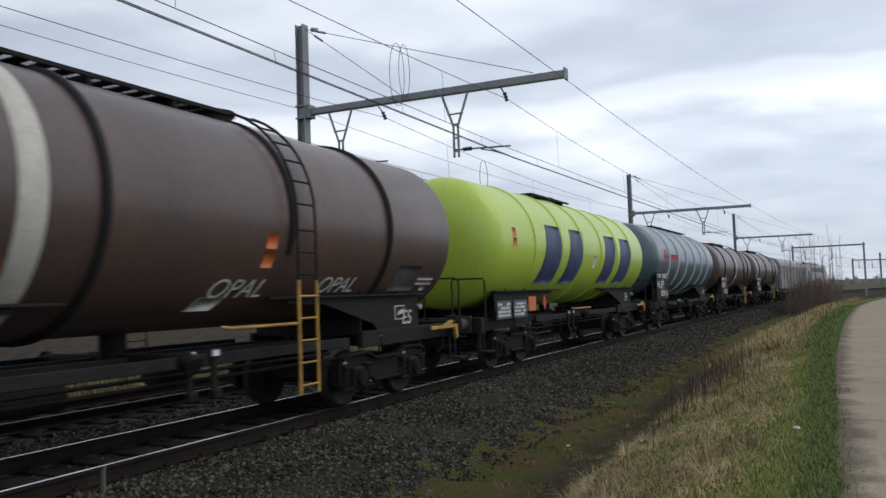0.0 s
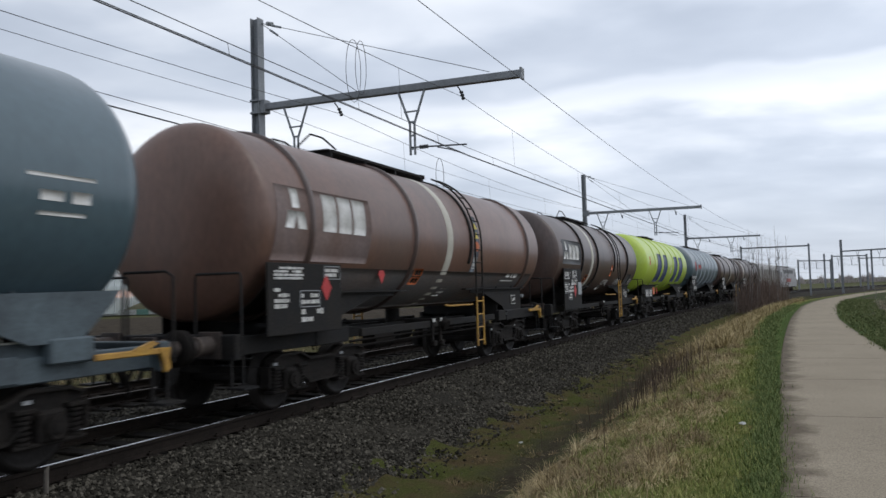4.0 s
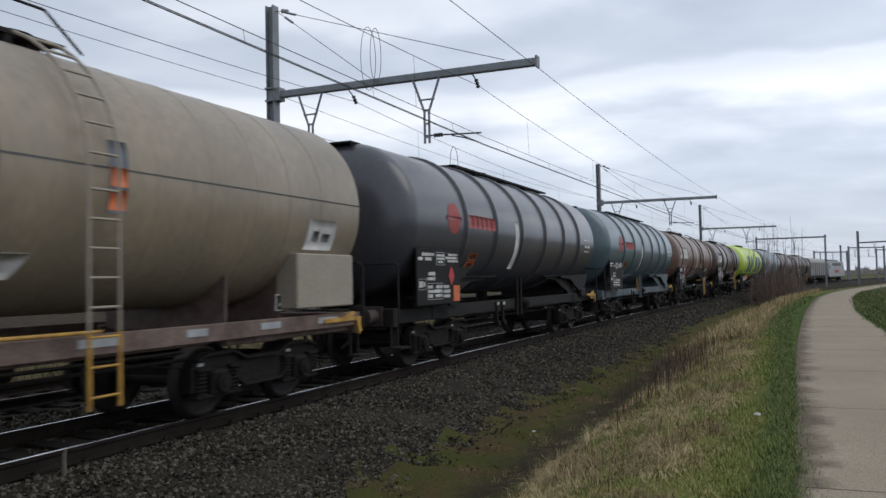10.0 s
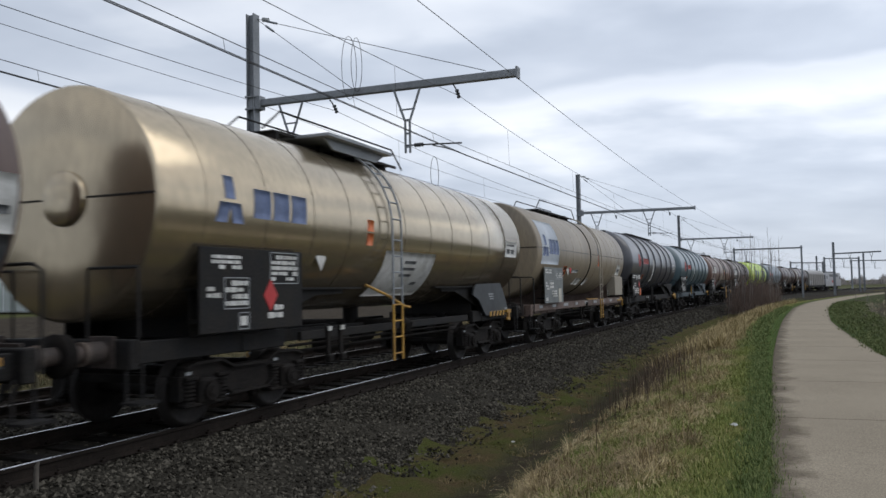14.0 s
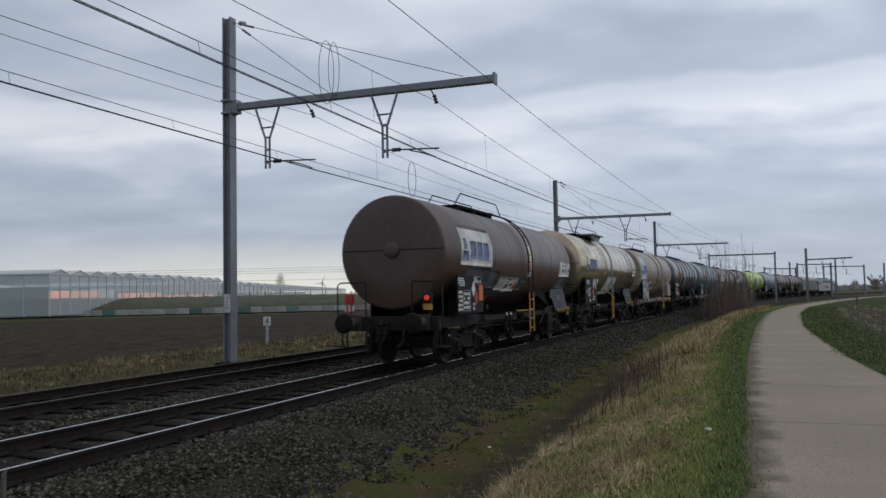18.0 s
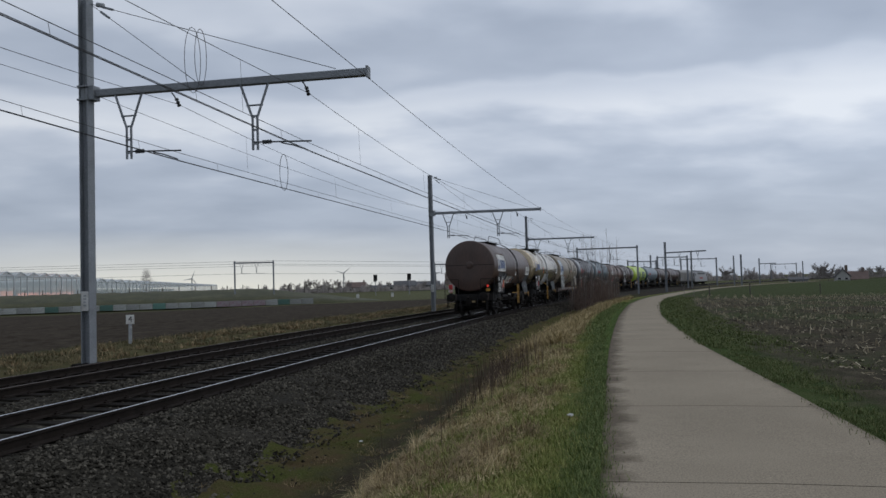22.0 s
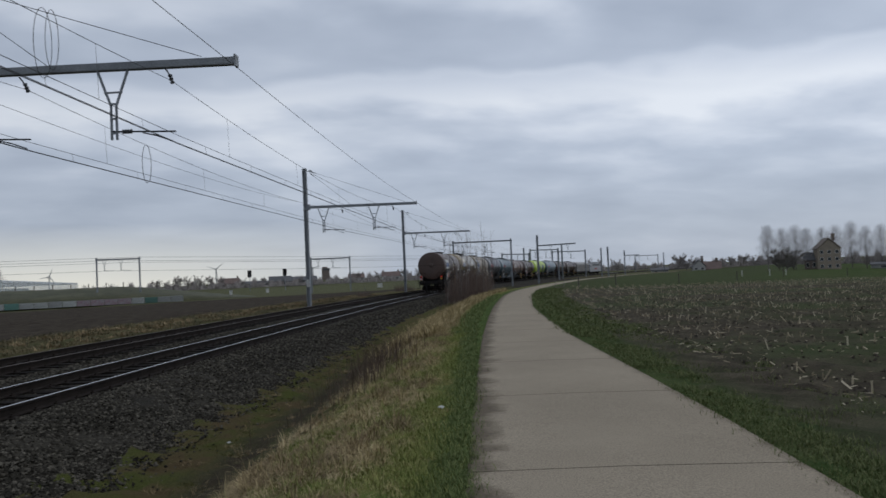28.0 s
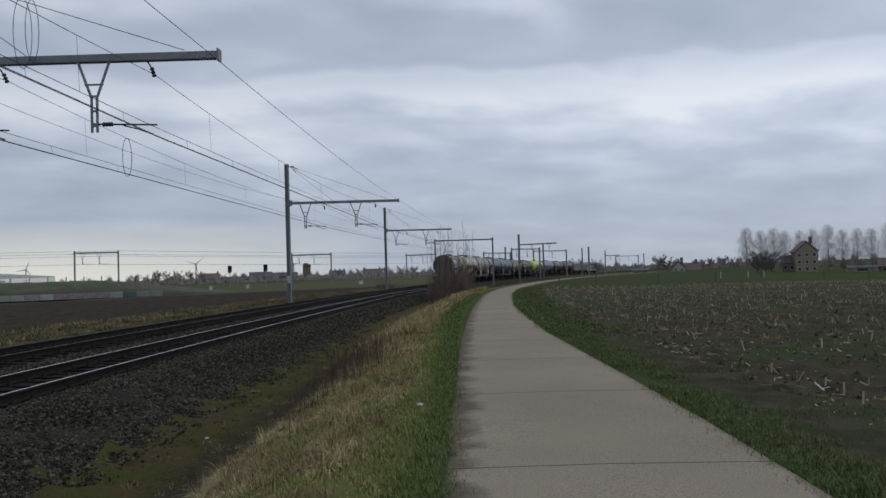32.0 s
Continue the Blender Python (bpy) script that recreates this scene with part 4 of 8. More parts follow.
def bogie(root, x, mat=None):
    mat = mat or M_BOGIE
    fr = part("bogie", shared("bogie", M_BOGIE, lambda b: (b.box((0, 0, 0.56), (0.34, 2.0, 0.22), None, 0.03), b.cyl((0, 0, 0.6), (0, 0, 0.84), 0.19, 14), [b.box((q, 0, 0.62), (0.12, 1.95, 0.10)) for q in (-1.25, 1.25)], [b.box((sx * 0.42, sy * 0.55, 0.45), (0.1, 0.3, 0.3)) for sx in (-1, 1) for sy in (-1, 1)])), root and mat, root, "", pose(x, 0, 0))

    def side(b):
        poly = [(-1.36, 0.60), (-1.31, 0.76), (-1.12, 0.82), (-0.62, 0.83), (-0.36, 0.72), (0.36, 0.72), (0.62, 0.83), (1.12, 0.82), (1.31, 0.76), (1.36, 0.60), (1.22, 0.54), (0.62, 0.54), (0.40, 0.37), (-0.40, 0.37), (-0.62, 0.54), (-1.22, 0.54)]
        b.prism(poly, 1, -0.05, 0.05)
        # top and bottom flanges of the bowed side beam
        for i, j in ((1, 2), (2, 3), (3, 4), (4, 5), (5, 6), (6, 7), (7, 8), (11, 12), (12, 13), (13, 14)):
            p, q = poly[i], poly[j]
            b.prism([(p[0], p[1] - 0.018), (q[0], q[1] - 0.018), (q[0], q[1] + 0.018), (p[0], p[1] + 0.018)], 1, -0.12, 0.06)
        for sx in (-0.9, 0.9):
            b.box((sx, -0.03, 0.46), (0.34, 0.24, 0.34), None, 0.04)
            b.cyl((sx, -0.13, 0.46), (sx, -0.20, 0.46), 0.125, 14)
            b.cyl((sx, -0.20, 0.46), (sx, -0.22, 0.46), 0.07, 8)
            b.box((sx, -0.02, 0.30), (0.86, 0.20, 0.045), None, 0.012)
            for q in (-0.31, 0.31):
                for k in range(6):
                    b.cyl((sx + q, -0.03, 0.325 + 0.05 * k), (sx + q, -0.03, 0.352 + 0.05 * k), 0.105, 10)
                b.cyl((sx + q, -0.03, 0.32), (sx + q, -0.03, 0.62), 0.06, 8)
                b.box((sx + q, -0.03, 0.64), (0.24, 0.22, 0.05), None, 0.01)
            b.box((sx * 1.52, 0.0, 0.52), (0.05, 0.16, 0.30))
            b.box((sx * 0.40, 0.12, 0.42), (0.16, 0.12, 0.40), None, 0.03)

    for sy in (-1, 1):
        part("side_frame", shared("side_frame", M_BOGIE, side), M_BOGIE, fr, "", pose(0, sy * 1.0, 0) @ (pose(0, 0, 0) if sy < 0 else pose(0, 0, 0, 0, 0, 180)))

    def wheels(b):
        b.cyl((0, -1.0, 0), (0, 1.0, 0), 0.08, 10)
        for sy in (-1, 1):
            y = sy * 0.753
            n = 28
            prof = [(0.09, -0.08), (0.16, -0.07), (0.20, -0.025), (0.36, -0.012), (0.395, -0.062), (0.455, -0.065), (0.460, 0.045), (0.487, 0.05), (0.487, 0.072), (0.40, 0.072), (0.36, 0.02), (0.20, 0.035), (0.16, 0.08), (0.09, 0.08)]
            vs, fs = [], []
            for rr, q in prof:
                for i in range(n):
                    a = 2 * math.pi * i / n
                    vs.append((rr * math.cos(a), y - sy * q, rr * math.sin(a)))
            for k in range(len(prof) - 1):
                for i in range(n):
                    j = (i + 1) % n
                    f = (k * n + i, k * n + j, (k + 1) * n + j, (k + 1) * n + i)
                    fs.append(f if sy < 0 else f[::-1])
            b.add(vs, fs, True)
            for i in range(4):
                a = math.pi / 4 + i * math.pi / 2
                b.cyl((0.27 * math.cos(a), y + sy * 0.01, 0.27 * math.sin(a)), (0.27 * math.cos(a), y + sy * 0.03, 0.27 * math.sin(a)), 0.03, 6)

    for sx, z in ((-1.20, 0.70), (0.66, 0.72)):
        part("white_mark", shared("white_mark", M_GREYW, lambda b: b.box((0, 0, 0), (0.09, 0.006, 0.04))), M_GREYW, fr, "small white stencilled mark", pose(sx, -1.056, z))
    out = []
    for sx in (-0.9, 0.9):
        w = part("wheelset", shared("wheelset", M_WHEEL, wheels), M_WHEEL, fr, "", pose(sx, 0, 0.46))
        WHEELS.append((w, sx))
        out.append(w)
    return fr


def end_gear(root, L, sgn, frame_mat, yellow=True, rail_h=1.95, step=True, hazard=False):
    """Headstock, buffers, coupling, end rail and step at one end."""
    xe = sgn * (L / 2)
    xh = sgn * (L / 2 - 0.62)
    part("headstock", Build().box((xh - sgn * 0.06, 0, 1.03), (0.16, 2.55, 0.34), None, 0.015), frame_mat, root)
    for sy in (-1, 1):
        y = sy * 0.875
        b = Build().box((xh + sgn * 0.02, y, 1.06), (0.04, 0.36, 0.36), None, 0.006)
        b.cyl((xh, y, 1.06), (xh + sgn * 0.34, y, 1.06), 0.125, 16)
        b.cyl((xh + sgn * 0.32, y, 1.06), (xh + sgn * 0.56, y, 1.06), 0.10, 14)
        p = part("buffer", b, M_BUFFER, root)
        part("buffer_collar", Build().cyl((xh + sgn * 0.30, y, 1.06), (xh + sgn * 0.345, y, 1.06), 0.135, 16), M_COLLAR, p, "dull brown collar")
        h = Build()
        h.lathe([(0.0, 0.10), (0.0, 0.235), (0.03, 0.235), (0.055, 0.20), (0.064, 0.0)], 18)
        part("buffer_head", h, M_BOGIE, p, "", pose(xe - sgn * 0.065, y, 1.06) @ (pose(0, 0, 0) if sgn > 0 else pose(0, 0, 0, 0, 0, 180)))
    b = Build()
    b.tube([(xh, 0, 1.02), (xh + sgn * 0.25, 0, 1.02), (xh + sgn * 0.36, 0, 1.08), (xh + sgn * 0.42, 0, 1.0)], 0.05, 8)
    b.tube([(xh + sgn * 0.3, 0.09, 0.98), (xh + sgn * 0.5, 0.09, 0.62), (xh + sgn * 0.5, -0.09, 0.62), (xh + sgn * 0.3, -0.09, 0.98)], 0.03, 6)
    b.cyl((xh + sgn * 0.36, -0.16, 0.82), (xh + sgn * 0.36, 0.16, 0.82), 0.035, 8)
    part("screw_coupling", b, M_BOGIE, root)
    for y in (-0.45, 0.5):
        part("brake_hose", Build().tube([(xh, y, 0.98), (xh + sgn * 0.12, y, 0.9), (xh + sgn * 0.2, y, 0.62), (xh + sgn * 0.3, y * 0.8, 0.5)], 0.03, 6), M_BLACK, root)
    for sy in (-1, 1):
        if step:
            b = Build()
            b.box((xh - sgn * 0.10, sy * 1.32, 0.50), (0.34, 0.26, 0.03))
            for q in (-0.12, 0.12):
                b.box((xh - sgn * 0.10 + q, sy * 1.22, 0.70), (0.03, 0.03, 0.42))
            part("shunter_step", b, M_BLACK, root)
        if rail_h:
            b = Build()
            x2 = xh - sgn * 0.02
            b.tube([(x2, sy * 1.36, 0.95), (x2, sy * 1.36, rail_h), (x2 - sgn * 0.05, sy * 1.30, rail_h + 0.06), (x2, sy * 0.62, rail_h + 0.06), (x2, sy * 0.60, rail_h), (x2, sy * 0.60, 1.1)], 0.019, 6)
            part("end_handrail", b, M_BLACK, root)
    if yellow and sgn > 0:
        y = -1.30
        b = Build().box((xh - 0.62, y, 1.10), (1.0, 0.05, 0.07), None, 0.012).prism([(xh - 0.62, 1.13), (xh - 0.30, 1.22), (xh - 0.22, 1.19), (xh - 0.40, 1.12)], 1, y - 0.03, y + 0.02)
        b.prism([(xh - 0.22, 1.13), (xh - 0.04, 1.13), (xh - 0.06, 1.02), (xh - 0.03, 0.90), (xh - 0.11, 0.85), (xh - 0.15, 1.00)], 1, y - 0.035, y + 0.025)
        part("release_handle", b, M_YELLOW, root, "yellow painted release hook")
    if hazard:
        y = -1.30
        q = part("hazard_plate", Build().box((xh - sgn * 0.45, y - 0.02, 1.02), (0.62, 0.02, 0.12)), M_YELLOW, root, "black and yellow hazard plate")
        b = Build()
        for k in range(4):
            x = xh - sgn * 0.45 - 0.24 + 0.15 * k
            b.prism([(x, 0.965), (x + 0.07, 0.965), (x + 0.11, 1.075), (x + 0.04, 1.075)], 1, y - 0.034, y - 0.03)
        part("hazard_stripe", b, M_BLACK, q)


def tank_shell(b, half, r, zc, end, n=56, rear=0.0):
    """Barrel with its ends: dome, shallow, or flat with a rounded rim."""
    prof = []
    if end == "dome":
        d = 0.62
        for k in range(13):
            a = math.pi / 2 * k / 12
            prof.append((half - d + d * math.sin(a), r * (math.cos(a) ** 0.8 if k < 12 else 0.0)))
    elif end == "shallow":
        d = 0.34
        for k in range(11):
            a = math.pi / 2 * k / 10
            prof.append((half - d + d * math.sin(a), r * (math.cos(a) ** 0.62 if k < 10 else 0.0)))
    else:
        prof = [(half - 0.05, r), (half - 0.015, r - 0.018), (half, r - 0.06), (half + 0.004, r * 0.5), (half + 0.005, 0.0)]
    front = prof
    back = [(-x - rear, q) for x, q in prof][::-1]
    mid = [(-half * 0.5, r), (0, r), (half * 0.5, r)]
    b.lathe(back + mid + front, n, (0, zc))


def rib(root, x, r, zc, mat, w=0.10, h=0.05, a0=0.0, a1=360.0, name="stiffening_ring", label=""):
    prof = [(x - w / 2, r - 0.01), (x - w / 2 + 0.012, r + h), (x + w / 2 - 0.012, r + h), (x + w / 2, r - 0.01)]
    part(name, Build().lathe(prof, 48, (0, zc), a0, a1), mat, root, label)


def tank_wagon(k, label, r, zc, end, tank_mat, frame_mat, ribs=(), rib_mat=None, rib_size=(0.10, 0.05), walk_x=(-2, 3), ladder_x=0.0, seams=(), yellow_ladder=True, sill=True, group="tank wagons of the train", saddle="plate", rail_h=1.95, rails=False, rear=0.0):
    L = OFFSETS[k] - OFFSETS[k - 1]
    root = thing("tank_wagon", label, "tank wagon", group)
    VEHICLES.append((root, k, L))
    half = L / 2 - GAP
    rng = random.Random(100 + k)
    b = Build()
    tank_shell(b, half, r, zc, end, rear=rear)
    part("tank", b, tank_mat, root)
    for x in ribs:
        rib(root, x, r, zc, rib_mat or tank_mat, *rib_size)
    for x in seams:
        rib(root, x, r, zc, M_BUFFER if k == 2 else tank_mat, 0.022 if k == 2 else 0.035, 0.006, name="cladding_seam")
    # underframe: stub frames over the bogies, joined by a slim centre sill
    xb = L / 2 - 3.0
    for sgn in (-1, 1):
        b = Build()
        for sy in (-1, 1):
            b.box((sgn * (L / 2 - 2.2), sy * 1.08, 1.03), (3.2, 0.10, 0.26), None, 0.012)
            b.box((sgn * (L / 2 - 2.2), sy * 0.35, 1.0), (3.2, 0.10, 0.24))
        b.box((sgn * xb, 0, 1.02), (0.5, 2.3, 0.26), None, 0.02)
        part("stub_frame", b, frame_mat, root)
        zt = zc - r
        for sy in (-1, 1) if saddle == "plate" else ():
            part("tank_saddle", Build().prism([(sgn * (xb + 1.2), 1.13), (sgn * (xb - 0.2), 1.13), (sgn * (xb - 0.37), 1.27), (sgn * (xb - 1.75), zt + 0.27), (sgn * (xb - 2.6), zt + 0.29), (sgn * (xb - 2.6), zt + 0.38), (sgn * (xb + 1.2), zt + 0.38)], 1, sy * 1.06 - 0.014, sy * 1.06 + 0.014), frame_mat, root)
            part("saddle_flange", Build().box((sgn * (xb - 0.9), sy * 1.10, zt + 0.38), (4.4, 0.12, 0.03)), frame_mat, root)
        for q in (-0.7, 0.5):
            x = sgn * (xb + q)
            part("cradle", Build().prism([(-1.04, 1.1), (1.04, 1.1), (1.06, zt + 0.47), (0.7, zt + 0.20), (0, zt + 0.02), (-0.7, zt + 0.20), (-1.06, zt + 0.47)], 0, x - 0.015, x + 0.015), frame_mat, root)
        if sgn > 0:
            p = part("frame_sign", Build().box((xb + 0.5, -1.085, 1.42), (0.34, 0.012, 0.24)), M_WHITE, root, "white-edged black sign plate")
            part("sign_face", Build().box((xb + 0.5, -1.094, 1.42), (0.30, 0.006, 0.20)), M_BLACK, p)
            part("sign_mark", Build().prism([(xb + 0.38, 1.37), (xb + 0.62, 1.41), (xb + 0.62, 1.48), (xb + 0.46, 1.45)], 1, -1.103, -1.098), M_WHITE, p)
            part("lashing_eye", Build().cyl((xb + 1.15, -1.10, 1.50), (xb + 1.15, -1.16, 1.50), 0.05, 10), M_GREYW, root, "pale round lashing eye")
            part("number_mark", Build().box((xb - 0.1, -1.14, 1.07), (0.30, 0.006, 0.05)), M_GREYW, root)
        bogie(root, sgn * xb)
        end_gear(root, L, sgn, frame_mat if frame_mat is not M_FRAME_RUST else M_FRAME_RUST, yellow=k not in (1, 2), rail_h=rail_h, hazard=sgn > 0 and k == 4)
    for sy in (-1, 1):
        part("centre_sill", Build().box((0, sy * 0.30, 0.98), (2 * xb - 2.4, 0.08, 0.20), None, 0.01), frame_mat, root)
        if sill:
            part("outer_sill", Build().box((0, sy * 1.12, 1.02), (2 * xb - 2.4, 0.07, 0.14), None, 0.01), frame_mat, root)
    # brake gear and outlet
    part("brake_cylinder", Build().cyl((1.1, 0.55, 0.78), (1.75, 0.55, 0.78), 0.19, 14), M_BLACK, root)
    part("air_tank", Build().cyl((-1.9, -0.45, 0.78), (-1.1, -0.45, 0.78), 0.17, 12), M_BOGIE, root)
    b = Build()
    b.cyl((0, 0, zc - r + 0.05), (0, 0, zc - r - 0.35), 0.16, 12)
    b.cyl((0, -1.15, zc - r - 0.30), (0, 1.15, zc - r - 0.30), 0.075, 10)
    for sy in (-1, 1):
        b.cyl((0, sy * 1.15, zc - r - 0.30), (0, sy * 1.30, zc - r - 0.38), 0.12, 10)
    part("outlet_valve", b, M_BOGIE, root)
    for y, z in ((-0.85, 0.86), (-0.95, 0.78)):
        part("brake_rod", Build().cyl((-xb + 1.3, y, z), (xb - 1.3, y, z), 0.025, 6), M_BOGIE, root)
    for q in (-0.55, -0.15):
        x = ladder_x + q - 1.2
        b = Build().box((x, -1.17, 0.86), (0.09, 0.05, 0.56), None, 0.01).box((x, -1.20, 0.62), (0.15, 0.10, 0.12), None, 0.02)
        p = part("brake_selector", b, M_BOGIE, root)
        part("white_tip", Build().box((x, -1.205, 1.10), (0.10, 0.03, 0.07)), M_WHITE, p, "white painted tip")
    # walkway along the top
    x0, x1 = walk_x
    zt = zc + r
    b = Build()
    for sy in (-1, 1):
        b.box(((x0 + x1) / 2, sy * 0.36, zt + 0.085), (x1 - x0, 0.04, 0.05))
    for i in range(int((x1 - x0) / 0.28) + 1):
        b.box((x0 + 0.28 * i, 0, zt + 0.10), (0.20, 0.70, 0.025))
    for i in range(int((x1 - x0) / 1.3) + 1):
        b.box((x0 + 1.3 * i, 0, zt + 0.02), (0.06, 0.74, 0.12))
    part("walkway", b, M_BLACK, root)
    if rails:
        for sy in (-1, 1):
            part("walkway_rail", Build().tube([(x0 - 0.5, sy * 0.42, zt + 0.05), (x0, sy * 0.42, zt + 0.42), (x1 - 0.3, sy * 0.42, zt + 0.42), (x1 + 0.2, sy * 0.42, zt + 0.05)], 0.018, 5), M_BLACK, root)
    part("manhole", Build().cyl((ladder_x + 0.1, 0.1, zt - 0.05), (ladder_x + 0.1, 0.1, zt + 0.15), 0.28, 18).cyl((ladder_x + 0.1, 0.1, zt + 0.13), (ladder_x + 0.1, 0.1, zt + 0.19), 0.32, 18), M_BOGIE, root)
    return root, half, rng


def side_ladder(root, x, r, zc, z0, mat, low_mat, split, w=0.42, top=None, low=0.0):
    """Ladder on the near flank, following the tank's side from z0 up over the shoulder."""
    for sy in (-1, 1):
        up, dn = Build(), Build()
        a_top = radians(70)
        pts = []
        for k in range(9):
            a = a_top * k / 8
            pts.append((-sy * -1 * 0 + 0, sy * (r + 0.13) * math.cos(a), zc + (r + 0.13) * math.sin(a)))
        low_pts = [(0, sy * (r + 0.13), z0), (0, sy * (r + 0.13), split)]
        mid_pts = [(0, sy * (r + 0.13), split), (0, sy * (r + 0.13), zc)] + pts[1:]
        for q in (-w / 2, w / 2):
            up.tube([(x + q, p[1], p[2]) for p in mid_pts], 0.020, 6)
            dn.tube([(x + q, p[1], p[2]) for p in low_pts], 0.024, 6)
        z = z0 + 0.12
        while z < zc:
            (dn if z < split else up).cyl((x - w / 2, sy * (r + 0.13), z), (x + w / 2, sy * (r + 0.13), z), 0.015, 6)
            z += 0.29
        a = 0.1
        while a < a_top:
            p = (sy * (r + 0.13) * math.cos(a), zc + (r + 0.13) * math.sin(a))
            up.cyl((x - w / 2, *p), (x + w / 2, *p), 0.015, 6)
            a += 0.29 / r
        part("ladder", up, mat, root)
        part("lower_ladder", dn, low_mat, root, "yellow painted lower ladder" if low_mat is M_YELLOW else "")


VEHICLES, WHEELS = [], []


def bands(root, r, zc, rows, mat, name, label=""):
    for x0, x1, z0, z1, sk in rows:
        b = Build()
        patch(b, r, zc, x0, x1, z0, z1, 0.005, sk)
        part(name, b, mat, root, label)


def warning_plates(root, r, zc, x, z):
    for z0, z1 in ((z, z + 0.20), (z - 0.24, z - 0.03)):
        b = Build()
        patch(b, r, zc, x - 0.11, x + 0.11, z0, z1)
        part("warning_sign", b, M_ORANGE, root, "small orange warning sign")


def orange_plate(root, x, z, r, zc, w=0.42):
    p = Build()
    patch(p, r, zc, x - w / 2, x + w / 2, z - w * 0.38, z + w * 0.38, 0.006)
    p = part("hazard_number_plate", p, M_ORANGE, root, "orange hazard plate with unreadable digits")
    b = Build()
    for zz in (z - w * 0.19, z + w * 0.19):
        patch(b, r, zc, x - w * 0.34, x - w * 0.04, zz - 0.045, zz + 0.045, 0.010)
        patch(b, r, zc, x + w * 0.04, x + w * 0.34, zz - 0.045, zz + 0.045, 0.010)
    patch(b, r, zc, x - w / 2, x + w / 2, z - 0.008, z + 0.008, 0.010)
    tagged(part("plate_mark", b, M_BLACK, p), kind="stuff")


STD_BLOCKS = ((0.05, 0.40, 0.80, 0.95, 2), (0.52, 0.95, 0.80, 0.95, 3), (0.05, 0.25, 0.40, 0.68, 4), (0.32, 0.62, 0.42, 0.70, 3), (0.34, 0.70, 0.12, 0.34, 3), (0.74, 0.95, 0.10, 0.30, 3))


def company_mark(root, r, zc, x, z, h, mat, round_mark=False):
    """A company's mark and name, kept as plain shapes."""
    b = Build()
    if round_mark:
        n, rings = 28, 5
        a0 = math.asin((z - zc) / r)
        vs = []
        for q in range(rings + 1):
            for i in range(n):
                t = 2 * math.pi * i / n
                u, w = h * 0.52 * q / rings * math.cos(t), h * 0.52 * q / rings * math.sin(t)
                vs.append((x + u, -(r + 0.006) * math.cos(a0 + w / r), zc + (r + 0.006) * math.sin(a0 + w / r)))
        b.add(vs, [(q * n + i, q * n + (i + 1) % n, (q + 1) * n + (i + 1) % n, (q + 1) * n + i) for q in range(rings) for i in range(n)], True)
        bar = Build()
        patch(bar, r, zc, x - h * 0.62, x + h * 0.62, z - 0.04, z + 0.04, 0.010)
        part("mark_bar", bar, M_REDBAR, root, "dull red bar across the round mark")
    else:
        for a in (90, 210, 330):
            cx, cz = x + h * 0.30 * math.cos(radians(a)), z + h * 0.30 * math.sin(radians(a))
            patch(b, r, zc, cx - h * 0.17, cx + h * 0.17, cz - h * 0.2, cz + h * 0.2, 0.006, 0.0)
    part("company_mark", b, mat, root, "plain company mark")


def blocks(root, r, zc, name, mat, rows, label):
    for x0, x1, z0, z1, sk in rows:
        b = Build()
        patch(b, r, zc, x0, x1, z0, z1, 0.007, sk)
        part(name, b, mat, root, label)


def three_blob_mark(root, r, zc, x, z, h, mat):
    """A three-lobed mark kept as plain shapes."""
    blocks(root, r, zc, "company_mark", mat, ((x - h * 0.16, x + h * 0.16, z + h * 0.02, z + h * 0.5, 0.0), (x - h * 0.46, x - h * 0.10, z - h * 0.48, z - h * 0.06, h * 0.12), (x + h * 0.10, x + h * 0.46, z - h * 0.48, z - h * 0.06, -h * 0.12)), "plain three-lobed company mark")


def name_blocks(root, r, zc, x0, x1, z0, z1, mat, n, skew=0.0):
    w = (x1 - x0) / n
    blocks(root, r, zc, "company_name", mat, [(x0 + w * i + 0.05 * w, x0 + w * (i + 1) - 0.10 * w, z0, z1, skew) for i in range(n)], "company name kept as plain blocks")


def scrawl(root, word, x, z, r, zc, size, mat):
    cu = bpy.data.curves.new("graffiti", "FONT")
    cu.body, cu.size, cu.extrude, cu.shear, cu.align_x, cu.align_y = word, size, 0.002, 0.25, "CENTER", "CENTER"
    cu.materials.append(mat)
    t = new("graffiti", cu)
    t.parent = root
    a = math.asin(max(-1, min(1, (z - zc) / r))) if r else 0.0
    q = (r + 0.022) if r else 1.10
    t.matrix_basis = pose(x, -q * math.cos(a), (zc + q * math.sin(a)) if r else z, 90 - math.degrees(a), 0, 0)
    t["label"] = "white spray-painted graffiti word"


def danger_diamond(root, x, z, y, mat, size=0.17):
    b = Build()
    diamond(b, x, z, y, size)
    part("danger_label", b, mat, root, "diamond-shaped danger label")


def standoff_panel(root, x0, x1, z0, z1, mat, rng, blk, y=-1.40, label="black data panel with rows of unreadable white marks"):
    p = panel(root, x0, x1, z0, z1, y, mat, rng, blk, label)
    for x in (x0 + 0.2, x1 - 0.2):
        part("panel_bracket", Build().box((x, y + 0.16, z0 + 0.15), (0.05, 0.30, 0.05)).box((x, y + 0.03, (z0 + z1) / 2), (0.05, 0.04, z1 - z0 - 0.1)), M_BLACK, p)
    return p


